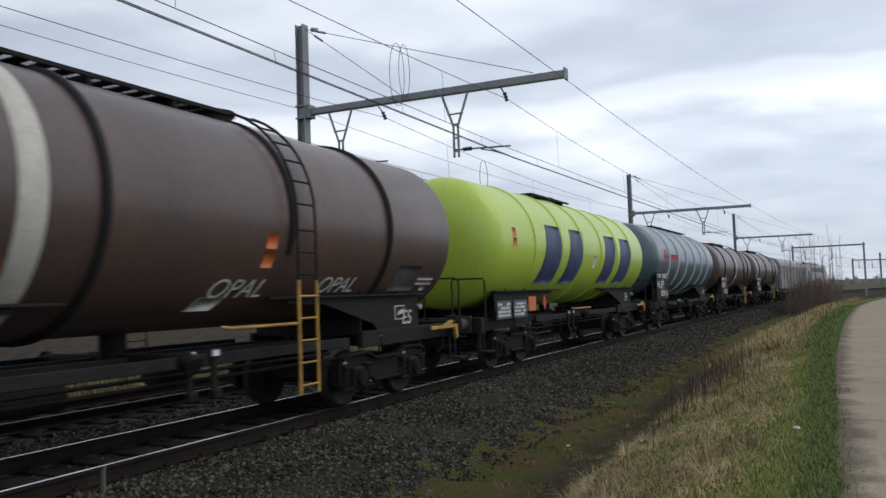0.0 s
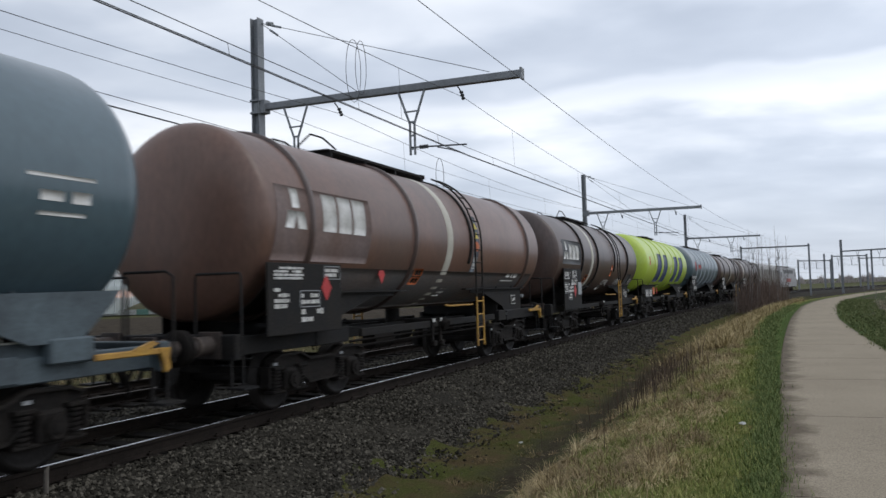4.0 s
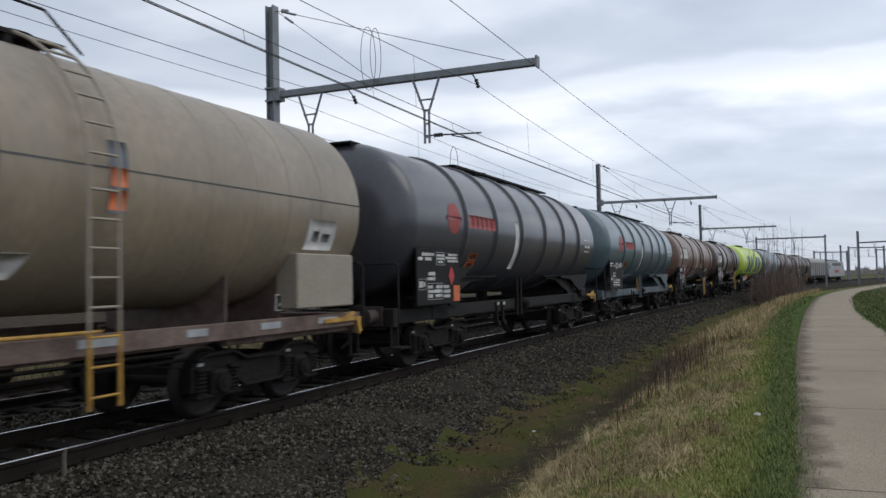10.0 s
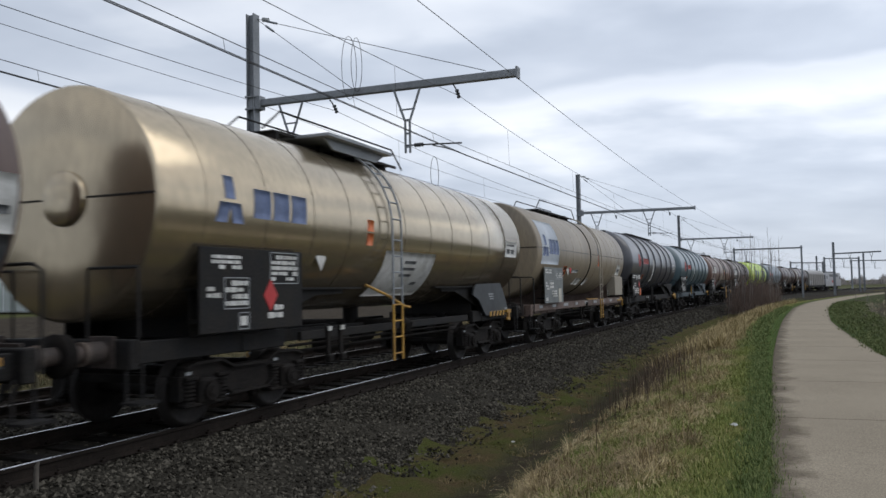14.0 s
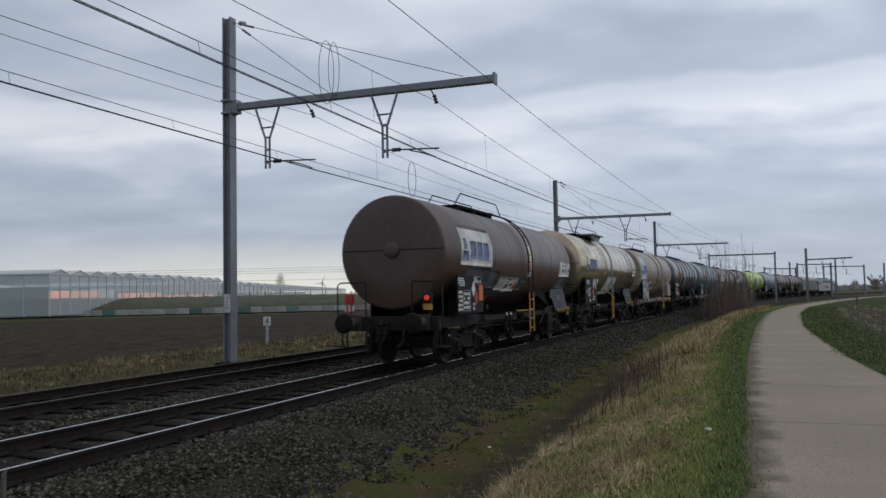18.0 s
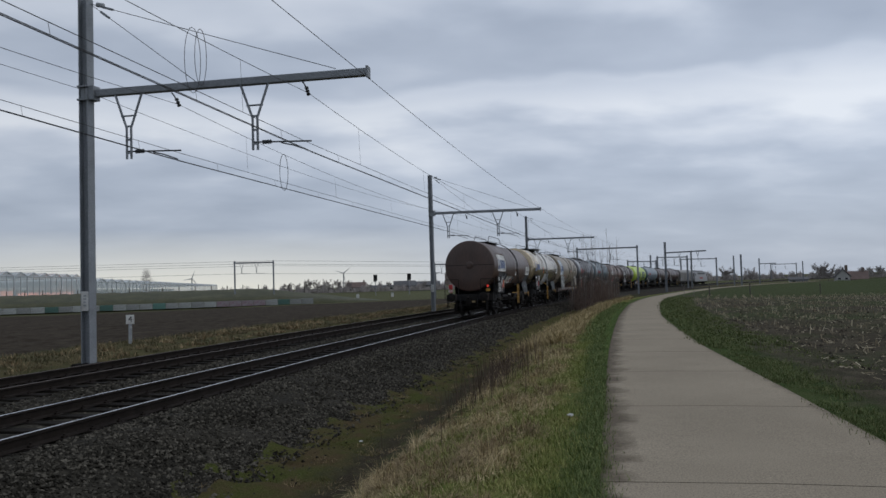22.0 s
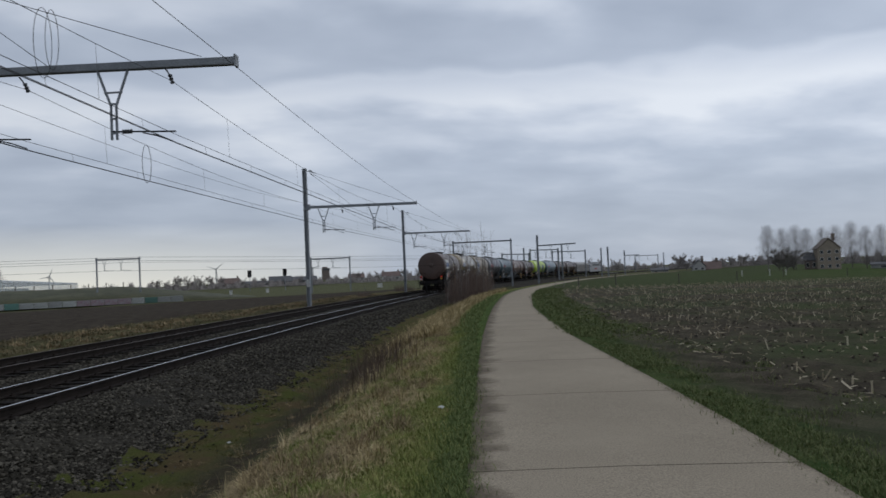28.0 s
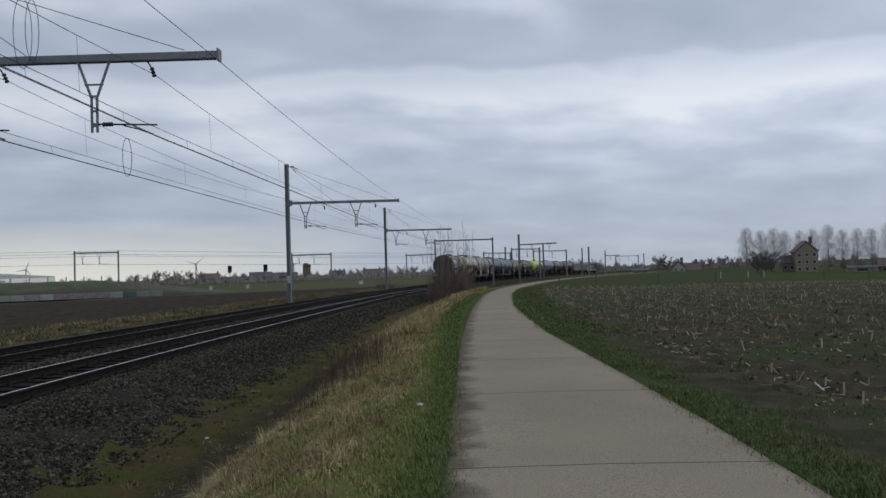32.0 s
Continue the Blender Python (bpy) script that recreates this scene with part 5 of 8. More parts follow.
def end_disc(root, x, zc, r, mat, seam_r=0.0):
    """Round cover and seam on a flat rear end."""
    b = Build().lathe([(x - 0.02, 0.0), (x - 0.05, r * 0.9), (x - 0.03, r), (x + 0.05, r)], 24, (0, zc))
    part("end_cover", b, mat, root)
    if seam_r:
        part("end_seam", Build().box((x + 0.006, 0, zc), (0.02, seam_r * 1.94, 0.025)), M_BLACK, root)


def guard_bar(root, x0, x1, z, mat=None):
    part("guard_bar", Build().tube([(x0, -1.30, z + 0.02), (x0 + 0.1, -1.36, z), (x1, -1.40, z), (x1 + 0.25, -1.40, z)], 0.022, 6), mat or M_YELLOW, root, "yellow painted guard bar")


def shell_end_step(root, half, r, zc):
    q, z = -half + 0.16, zc + r - 0.04
    part("end_platform", Build().box((q + 0.2, 0, z + 0.02), (0.40, 0.5, 0.03)).prism([(q, z), (q + 0.36, z), (q + 0.33, z - 0.16)], 1, -0.23, -0.20).prism([(q, z), (q + 0.36, z), (q + 0.33, z - 0.16)], 1, 0.20, 0.23), M_BLACK, root)


def warning_triangle(root, r, zc, x, z, w=0.10, h=0.15):
    """A flat yellow triangle on the flank."""
    a = math.asin((z + h / 2 - zc) / r)
    b = Build().prism([(-w, -h / 2), (w, -h / 2), (0, h / 2)], 1, -0.004, 0.004)
    part("warning_triangle", b, M_SIGNYELLOW, root, "yellow warning triangle", pose(x, -(r + 0.004) * math.cos(a), zc + (r + 0.004) * math.sin(a), -math.degrees(a), 0, 0))


def front_saddle(root):
    """The slate-coloured plate over the front bogie, with a hazard strip along its foot."""
    part("saddle_plate", Build().prism([(3.72, 1.55), (3.80, 1.72), (3.98, 1.81), (5.70, 1.84), (5.95, 1.62), (6.42, 1.03), (4.62, 1.03), (4.42, 1.15), (4.15, 1.40)], 1, -1.24, -1.20), M_SADDLE, root, "slate blue saddle plate with white print")
    for q in range(3):
        part("plate_print", Build().box((4.95 + 0.03 * q, -1.246, 1.56 - 0.06 * q), (0.38 - 0.06 * q, 0.008, 0.028)), M_GREYW, root, "line of unreadable white print")
    part("release_hook", Build().prism([(6.02, 1.14), (6.34, 1.14), (6.34, 1.07), (6.26, 1.05), (6.24, 0.95), (6.30, 0.90), (6.27, 0.86), (6.10, 0.86), (6.07, 0.90), (6.13, 0.95), (6.12, 1.05), (6.02, 1.07)], 1, -1.32, -1.27), M_YELLOW, root, "yellow painted release hook")
    part("plate_print", Build().box((6.12, -1.246, 1.14), (0.16, 0.008, 0.10)), M_GREYW, root, "small white sign")
    hz = part("hazard_plate", Build().box((5.48, -1.25, 1.06), (1.25, 0.02, 0.12)), M_YELLOW, root, "black and yellow hazard strip")
    for q in range(5):
        part("hazard_stripe", Build().prism([(4.92 + 0.25 * q, 1.0), (5.03 + 0.25 * q, 1.0), (5.10 + 0.25 * q, 1.12), (4.99 + 0.25 * q, 1.12)], 1, -1.268, -1.262), M_BLACK, hz)


def build_train():
    # 1: last wagon
    r, zc = 1.37, 2.72
    root, half, rg = tank_wagon(1, "weathered brown insulated tank wagon, last of the train", r, zc, "flat", T_BROWN_LAST, M_BLACK, seams=[-5.45, -4.1, -2.75, -1.32, 0.0, 1.15, 2.35, 3.65, 4.85, 6.0], walk_x=(-2.9, 0.6), ladder_x=0.45, rails=True)
    side_ladder(root, 0.38, r, zc, 0.50, M_BLACK, M_YELLOW, 1.70, 0.46)
    bands(root, r, zc, [(-5.45, -3.02, 2.42, 3.42, 0.05)], M_WHITE, "logo_panel", "white panel with rust along its top edge")
    bands(root, r + 0.004, zc, [(-5.40, -3.02, 3.34, 3.42, 0.02)], M_FRAME_RUST, "rust_streak")
    three_blob_mark(root, r + 0.004, zc, -5.14, 2.80, 0.56, M_BLUE)
    name_blocks(root, r + 0.004, zc, -4.80, -3.30, 2.58, 3.04, M_BLUE, 3, 0.03)
    bands(root, r, zc, [(-4.9, -3.05, 1.95, 2.38, 0.0), (-3.0, -2.10, 1.86, 2.32, -0.05)], M_SLATE, "overpainted_patch", "grey overpainted patch")
    bands(root, r, zc, [(-2.05, -1.34, 1.80, 2.19, 0.06)], M_CREAM, "cream_patch", "cream painted patch")
    bands(root, r, zc, [(-1.30, -0.06, 1.77, 2.17, -0.03)], M_WHITE, "notice_panel", "white notice panel with unreadable print")
    blocks(root, r + 0.004, zc, "notice_print", M_SLATE, ((-1.22, -0.85, 2.08, 2.12, 0.0), (-1.22, -0.95, 2.01, 2.04, 0.0), (-0.78, -0.55, 1.92, 1.99, 0.0)), "dark unreadable print")
    bands(root, r + 0.004, zc, [(-1.22, -0.92, 1.84, 1.97, 0.0)], M_REDLOGO, "notice_print", "faded red unreadable print")
    tri = Build()
    for q in range(4):
        patch(tri, r + 0.004, zc, -0.42 + 0.035 * q, -0.12 - 0.035 * q, 1.82 + 0.07 * q, 1.82 + 0.07 * (q + 1))
    part("notice_sign", tri, M_ORANGE, root, "orange warning triangle")
    bands(root, r, zc, [(0.02, 0.72, 1.79, 2.13, 0.0)], M_SLATE, "overpainted_patch", "grey overpainted patch")
    bands(root, r + 0.004, zc, [(0.35, 0.62, 2.04, 2.09, 0.0)], M_GREYW, "small_print")
    bands(root, r, zc, [(0.74, 1.06, 2.22, 3.26, 0.0)], M_WHITE, "warning_panel", "white panel with warning signs")
    for z in (2.90, 2.68):
        warning_triangle(root, r + 0.004, zc, 0.90, z)
    part("warning_disc", Build().cyl((0, 0, 0), (0, -0.012, 0), 0.10, 18).cyl((0, 0, 0), (0, -0.016, 0), 0.06, 14), M_ORANGE, root, "round orange warning sign", pose(0.90, -1.366, 2.52))
    bands(root, r, zc, [(4.84, 6.46, 2.28, 2.84, 0.0)], M_WHITE, "placard", "white placard with unreadable print")
    blocks(root, r + 0.004, zc, "placard_print", M_SLATE, ((5.25, 5.5, 2.44, 2.52, 0.0), (5.68, 5.84, 2.42, 2.56, 0.0), (6.15, 6.38, 2.46, 2.54, 0.0), (5.2, 5.9, 2.66, 2.69, 0.0)), "dark unreadable print")
    bands(root, r, zc, [(4.86, 6.46, 1.88, 2.27, 0.0)], M_SLATE, "overpainted_patch", "grey overpainted patch")
    p = standoff_panel(root, -5.88, -4.02, 1.22, 2.14, M_BLACK, rg, ((0.02, 0.26, 0.72, 0.95, 4), (0.64, 0.92, 0.82, 0.96, 3), (0.02, 0.18, 0.06, 0.62, 5), (0.22, 0.46, 0.10, 0.58, 4), (0.58, 0.66, 0.06, 0.3, 2)), -1.40)
    danger_diamond(p, -4.78, 1.82, -1.422, M_WHITE, 0.2)
    danger_diamond(p, -4.58, 1.60, -1.424, M_RED, 0.2)
    part("hazard_number_plate", Build().box((-4.22, -1.42, 1.72), (0.30, 0.02, 0.40)), M_ORANGE, p, "orange hazard plate with unreadable digits")
    guard_bar(root, -0.6, 0.5, 1.16)
    front_saddle(root)
    part("step_frame", Build().tube([(2.0, -1.30, 0.66), (2.9, -1.32, 1.18), (3.9, -1.30, 1.22)], 0.028, 6), M_BLACK, root)
    part("brake_box", Build().box((3.35, -1.2, 0.80), (0.7, 0.3, 0.42), None, 0.03), M_BOGIE, root)
    end_disc(root, -half - 0.008, zc + 0.05, 0.20, T_BROWN_LAST, r)
    L = 14.75
    for sy, lab in ((-1, "lit red tail lamp with a yellow plate"), (1, "red tail lamp with a striped board")):
        x = -L / 2 + 0.60
        p = part("tail_lamp", Build().box((x, sy * 1.02, 1.62), (0.14, 0.20, 0.24), None, 0.02).box((x + 0.08, sy * 1.02, 1.40), (0.04, 0.05, 0.4)), M_RED if sy > 0 else M_BLACK, root, lab)
        part("lamp_lens", Build().cyl((x - 0.07, sy * 1.02, 1.63), (x - 0.09, sy * 1.02, 1.63), 0.062, 14), M_TAIL if sy < 0 else M_RED, p, "glowing red lens" if sy < 0 else "dull red lens")
        if sy < 0:
            part("lamp_plate", Build().box((x - 0.02, -1.02, 1.42), (0.03, 0.22, 0.14)), M_YELLOW, p, "yellow plate")
        else:
            part("lamp_plate", Build().box((x - 0.02, 1.02, 1.40), (0.03, 0.24, 0.14)), M_WHITE, p, "white board with red stripes")
            for q in (-0.07, 0.03):
                part("board_stripe", Build().box((x - 0.037, 1.02 + q, 1.40), (0.006, 0.05, 0.14)), M_RED, p)
    # 2: dust-coloured metal cladding
    r, zc = 1.45, 2.82
    root, half, rg = tank_wagon(2, "shiny dust-coloured metal-clad tank wagon with flat ends", r, zc, "flat", T_GOLD, M_BLACK, seams=[-6.08, -4.82, -3.6, -2.5, -0.4, 0.8, 1.95, 3.15, 4.35, 5.6], walk_x=(-3.0, 1.4), ladder_x=-1.05, rails=True)
    part("top_platform", Build().box((-1.3, -0.55, zc + r + 0.08), (2.4, 1.0, 0.05)).prism([(-2.4, zc + r + 0.05), (-0.2, zc + r + 0.05), (-0.5, zc + r - 0.12), (-2.1, zc + r - 0.12)], 1, -0.9, -0.86), M_STEEL, root, "grey sheet-metal platform beside the manhole")
    side_ladder(root, -1.05, r, zc, 0.45, M_STEEL, M_YELLOW, 1.45, 0.36)
    part("guard_bar", Build().tube([(-1.75, -1.30, 1.80), (-1.35, -1.50, 1.62), (-0.75, -1.58, 1.40), (-0.55, -1.58, 1.38)], 0.024, 6), M_YELLOW, root, "yellow painted guard bar")
    front_saddle(root)
    three_blob_mark(root, r, zc, -5.62, 2.90, 0.62, M_BLUE)
    name_blocks(root, r, zc, -5.15, -3.8, 2.70, 3.10, M_BLUE, 3, 0.03)
    bands(root, r, zc, [(-1.05, 1.20, 1.60, 2.42, -0.05)], M_WHITE, "notice_panel", "white notice panel with faint print")
    bands(root, r + 0.004, zc, [(-0.2, 0.3, 2.2, 2.26, 0.0), (-0.2, 0.35, 2.08, 2.13, 0.0), (-0.2, 0.3, 1.96, 2.01, 0.0), (0.5, 0.75, 1.80, 1.86, 0.05)], M_SLATE, "notice_print")
    bands(root, r, zc, [(5.6, 6.55, 2.52, 2.92, 0.0)], M_WHITE, "placard", "white placard with unreadable print")
    bands(root, r + 0.004, zc, [(5.7, 5.95, 2.6, 2.72, 0.0), (6.05, 6.3, 2.6, 2.72, 0.0), (5.7, 6.3, 2.80, 2.84, 0.0)], M_SLATE, "placard_print")
    warning_plates(root, r, zc, -1.8, 2.72)
    p = standoff_panel(root, -6.2, -3.95, 1.20, 2.28, M_BLACK, rg, ((0.10, 0.36, 0.74, 0.92, 3), (0.66, 0.94, 0.60, 0.95, 5), (0.06, 0.18, 0.40, 0.55, 2), (0.22, 0.42, 0.30, 0.62, 4), (0.62, 0.78, 0.12, 0.32, 2), (0.35, 0.42, 0.05, 0.2, 1)), -1.42)
    danger_diamond(p, -4.75, 1.66, -1.442, M_RED, 0.22)
    danger_diamond(root, -3.25, 2.22, -1.33, M_WHITE, 0.20)
    end_disc(root, -half - 0.008, zc + 0.05, 0.34, T_GOLD, r)
    # 3: beige, on a flat frame
    r, zc = 1.46, 2.85
    root, half, rg = tank_wagon(3, "dusty beige insulated tank wagon on a rusty flat frame", r, zc, "flat", T_BEIGE, M_FRAME_RUST, seams=[-5.5, -4.3, -3.35, -2.35, -1.2, 1.15, 2.1, 3.0, 3.85, 4.6, 5.4], ribs=[0.13], rib_mat=M_BLACK, rib_size=(0.06, 0.03), walk_x=(-2.8, 1.8), ladder_x=1.3, rails=True, saddle="none")
    side_ladder(root, 1.22, r, zc, 0.5, M_BEIGEBOX, M_YELLOW, 1.25, 0.38)
    bands(root, r, zc, [(1.42, 1.66, 2.45, 3.2, 0.0)], M_SIGNBLUE, "warning_panel", "grey-blue panel with warning signs")
    warning_plates(root, r + 0.004, zc, 1.54, 2.72)
    bands(root, r, zc, [(-6.12, -4.2, 2.42, 3.76, 0.0)], M_PALEBLUE, "logo_panel", "pale blue-grey panel")
    three_blob_mark(root, r + 0.004, zc, -5.75, 2.98, 0.66, M_BLUE)
    name_blocks(root, r + 0.004, zc, -5.35, -4.28, 2.74, 3.20, M_BLUE, 3, 0.02)
    bands(root, r, zc, [(-half + 0.02, half - 0.02, zc + 0.045, zc + 0.062, 0.0)], M_SLATE, "side_seam")
    p = standoff_panel(root, -5.85, -3.77, 1.22, 2.32, M_PANELGREY, rg, ((0.04, 0.36, 0.82, 0.96, 2), (0.60, 0.92, 0.70, 0.86, 3), (0.04, 0.22, 0.36, 0.60, 3), (0.26, 0.46, 0.40, 0.60, 2), (0.36, 0.66, 0.16, 0.36, 3), (0.04, 0.16, 0.04, 0.18, 1)), -1.42, "grey data panel with rows of unreadable white marks")
    part("cream_plate", Build().box((-4.2, -1.445, 1.45), (0.32, 0.01, 0.42)), M_CREAM, p)
    orange_plate(root, -3.22, 2.24, r, zc)
    danger_diamond(root, -2.80, 2.28, -1.35, M_WHITE, 0.20)
    danger_diamond(root, -2.52, 2.34, -1.37, M_RED, 0.20)
    bands(root, r, zc, [(-2.2, -1.4, 2.2, 2.3, 0.0)], M_GREYW, "faint_print")
    blocks(root, r, zc, "notice", M_WHITE, ((-1.3, -0.9, 1.80, 2.02, 0.1), (-0.8, -0.4, 1.78, 2.02, 0.1), (0.25, 0.6, 1.78, 2.02, 0.1)), "small white notice")
    bands(root, r, zc, [(5.1, 5.85, 2.18, 2.62, 0.0)], M_WHITE, "placard", "white placard with unreadable print")
    bands(root, r + 0.004, zc, [(5.25, 5.4, 2.3, 2.45, 0.0), (5.5, 5.7, 2.3, 2.42, 0.0)], M_SLATE, "placard_print")
    part("document_box", Build().box((5.62, -1.20, 1.72), (1.55, 0.38, 0.80), None, 0.02), M_BEIGEBOX, root, "beige sheet-metal box")
    end_disc(root, -half - 0.008, zc + 0.05, 0.36, T_BEIGE, r)
    part("end_seam", Build().box((-half - 0.004, 0, zc), (0.02, 0.025, r * 1.9)), M_BLACK, root)
    guard_bar(root, 0.0, 1.1, 1.24)
    L = OFFSETS[3] - OFFSETS[2]
    for sy in (-1, 1):
        part("side_sill", Build().box((0, sy * 1.24, 1.10), (L - 1.5, 0.08, 0.22), None, 0.01), M_FRAME_RUST, root)
    for i in range(9):
        part("frame_marking", Build().box((-L / 2 + 1.6 + i * 1.45, -1.285, 1.12), (0.35 + 0.1 * (i % 3), 0.01, 0.09)),
             M_GREYW, root, "pale unreadable frame marking")
    # 4 and 5: ring-stiffened tanks
    rings = [-4.5, -2.70, -0.88, 1.10, 2.95, 4.65]
    for k, tm, fm, rm, lab in ((4, T_CHAR, M_BLACK, T_CHAR, "matt charcoal tank wagon with ring stiffeners and a red mark"), (5, T_TEAL, M_BLUEGREY, T_TEAL_DARK, "grey-teal tank wagon with ring stiffeners and a red mark")):
        r, zc = 1.50, 2.88
        root, half, rg = tank_wagon(k, lab, r, zc, "dome", tm, fm, ribs=rings if k == 4 else [-4.6] + rings[1:], rib_mat=rm, rib_size=(0.10, 0.055), walk_x=(-2.4, 4.9), ladder_x=-0.2, rear=0.22)
        company_mark(root, r, zc, -5.14, 2.95, 0.62, M_REDLOGO, True)
        name_blocks(root, r, zc, -4.38, -2.75, 2.80, 3.08, M_REDLOGO, 6)
        orange_plate(root, -3.8, 2.10, r, zc, 0.44)
        bands(root, r, zc, [(-1.22, -0.93, 1.95, 3.10, -0.20) if k == 4 else (-1.00, -0.77, 1.92, 3.02, -0.22)], M_WHITE, "white_stripe", "curved white stripe")
        bands(root, r, zc, [(5.45, 5.72, 2.66, 2.76, 0.0), (5.82, 6.05, 2.65, 2.77, 0.0), (5.3, 6.1, 2.88, 2.92, 0.0), (5.45, 6.0, 2.52, 2.56, 0.0)], M_WHITE, "small_print")
        p = standoff_panel(root, -6.78, -4.8, 1.22, 2.30, M_BLACK, rg, ((0.03, 0.38, 0.78, 0.94, 2), (0.45, 0.62, 0.74, 0.92, 3), (0.66, 0.97, 0.76, 0.94, 3), (0.05, 0.18, 0.30, 0.44, 1), (0.22, 0.40, 0.42, 0.60, 2), (0.24, 0.56, 0.12, 0.36, 3), (0.60, 0.75, 0.10, 0.36, 3)), -1.42)
        if k == 4:
            danger_diamond(p, -5.22, 1.78, -1.442, M_RED, 0.20)
            part("hazard_number_plate", Build().box((-4.98, -1.44, 1.42), (0.30, 0.02, 0.32)), M_ORANGE, p, "orange hazard plate with unreadable digits")
        shell_end_step(root, half + 0.1, r, zc)
        part("side_gusset", Build().prism([(-4.75, 1.95), (-3.5, 1.98), (-4.1, 1.72), (-4.35, 1.7), (-4.35, 1.15), (-4.75, 1.15)], 1, -1.20, -1.14), fm, root)
        part("side_gusset", Build().prism([(3.5, 1.76), (6.7, 1.80), (6.6, 1.66), (6.15, 1.28), (5.55, 1.28), (4.6, 1.64), (3.5, 1.70)], 1, -1.22, -1.18), fm, root)
        part("gusset_box", Build().box((6.05, -1.18, 1.20), (0.55, 0.14, 0.26), None, 0.02), fm, root)
        for x in (-0.55, -0.25):
            part("vent_pipe", Build().cyl((x, -1.2, 0.75), (x, -1.2, 1.72), 0.04, 8), fm, root)
        for x in (-1.05, -0.85) if k == 5 else ():
            part("yellow_lever", Build().cyl((x, -1.22, 1.05), (x - 0.22, -1.22, 1.62), 0.018, 6), M_YELLOW, root, "thin yellow lever")
        L = OFFSETS[k] - OFFSETS[k - 1]
        for sy in (-1, 1):
            part("side_sill", Build().box((0, sy * 1.10, 1.05), (L - 5.0, 0.10, 0.26), None, 0.01), fm, root)
    # 6 and 7: brown tanks with a white band
    for k, tm, rmat, ring, bx, walk, lx, split, lab in ((6, T_BROWN, T_BROWN_DARK, [-5.38, -1.75, 5.4], -0.03, (-3.0, 0.9), 1.27, 1.55, "rusty brown tank wagon with a white band"), (7, T_BROWN_DARK, M_BLACK, [-3.58, -1.32, 4.25], -2.1, (-1.9, 1.7), 1.80, 1.95, "dark brown tank wagon with a white band and graffiti")):
        r, zc = 1.45, 2.80
        root, half, rg = tank_wagon(k, lab, r, zc, "shallow", tm, M_BLACK, ribs=ring, rib_mat=rmat, rib_size=(0.10, 0.055), walk_x=walk, ladder_x=lx)
        for sy in (-1, 1):
            part("walkway_rail", Build().tube([(walk[0] - 1.15, sy * 0.40, zc + r - 0.02), (walk[0] - 0.75, sy * 0.40, zc + r + 0.26), (walk[0] - 0.35, sy * 0.40, zc + r + 0.26), (walk[0] + 0.1, sy * 0.40, zc + r + 0.12)], 0.018, 5), M_BLACK, root)
        rib(root, bx, r, zc, M_CREAM, 0.32, 0.006, name="white_band", label="off-white painted band")
        rib(root, lx - 0.12, r, zc, M_BLACK, 0.12, 0.03, 100, 200, name="ladder_plate")
        side_ladder(root, lx, r, zc, 0.46, M_BLACK, M_YELLOW, split, 0.40)
        guard_bar(root, lx - 1.35, lx - 0.25, 1.38)
        if k == 7:
            bands(root, r, zc, [(-6.05, -3.75, 2.47, 3.26, 0.0)], M_SLATE, "logo_panel", "slate grey panel")
            three_blob_mark(root, r + 0.004, zc, -5.70, 2.90, 0.58, M_WHITE)
            name_blocks(root, r + 0.004, zc, -5.36, -4.07, 2.63, 3.12, M_WHITE, 3, 0.03)
            p = standoff_panel(root, -6.0, -3.85, 0.98, 2.32, M_BLACK, rg, ((0.03, 0.36, 0.74, 0.92, 5), (0.48, 0.72, 0.78, 0.94, 4), (0.42, 0.74, 0.60, 0.74, 3), (0.03, 0.20, 0.42, 0.64, 4), (0.24, 0.52, 0.42, 0.66, 3), (0.25, 0.42, 0.26, 0.40, 2)), -1.42)
            danger_diamond(p, -4.70, 1.60, -1.442, M_RED, 0.22)
            part("grey_box", Build().box((-4.12, -1.44, 1.66), (0.42, 0.05, 0.42), None, 0.02), M_GREYW, p, "pale grey document box")
            scrawl(root, "OPAL", 0.92, 1.86, r, zc, 0.42, M_WHITE)
            scrawl(root, "OPAL", 3.1, 1.9, r, zc, 0.40, M_WHITE)
            scrawl(root, "ES", 5.35, 1.32, 0, zc, 0.34, M_WHITE)
            bands(root, r, zc, [(-3.62, -3.52, 2.05, 2.45, 0.1), (-3.44, -3.36, 1.95, 2.25, 0.1)], M_GREYW, "paint_scrawl", "illegible pale paint marks")
            bands(root, r, zc, [(4.75, 5.6, 1.80, 2.22, 0.0)], M_SLATE, "overpainted_patch", "grey overpainted patch")
            bands(root, r, zc, [(5.6, 6.2, 1.98, 2.02, 0.0), (5.6, 6.2, 1.90, 1.94, 0.0), (5.9, 6.05, 1.80, 1.87, 0.0)], M_WHITE, "small_print")
            bands(root, r, zc, [(0.30, 0.75, 1.60, 1.76, 0.1)], M_WHITE, "notice")
        else:
            bands(root, r, zc, [(-6.3, -3.55, 2.2, 3.28, 0.05)], M_WORN, "worn_patch", "greyish worn paint round the company name")
            three_blob_mark(root, r + 0.004, zc, -5.80, 2.95, 0.60, M_WHITE)
            name_blocks(root, r + 0.004, zc, -5.10, -3.70, 2.66, 3.24, M_WHITE, 3, 0.03)
            p = standoff_panel(root, -6.5, -4.55, 1.14, 2.16, M_BLACK, rg, ((0.08, 0.45, 0.76, 0.95, 4), (0.76, 0.97, 0.80, 0.94, 2), (0.08, 0.26, 0.36, 0.66, 4), (0.42, 0.66, 0.40, 0.58, 2), (0.42, 0.72, 0.14, 0.36, 2)), -1.42)
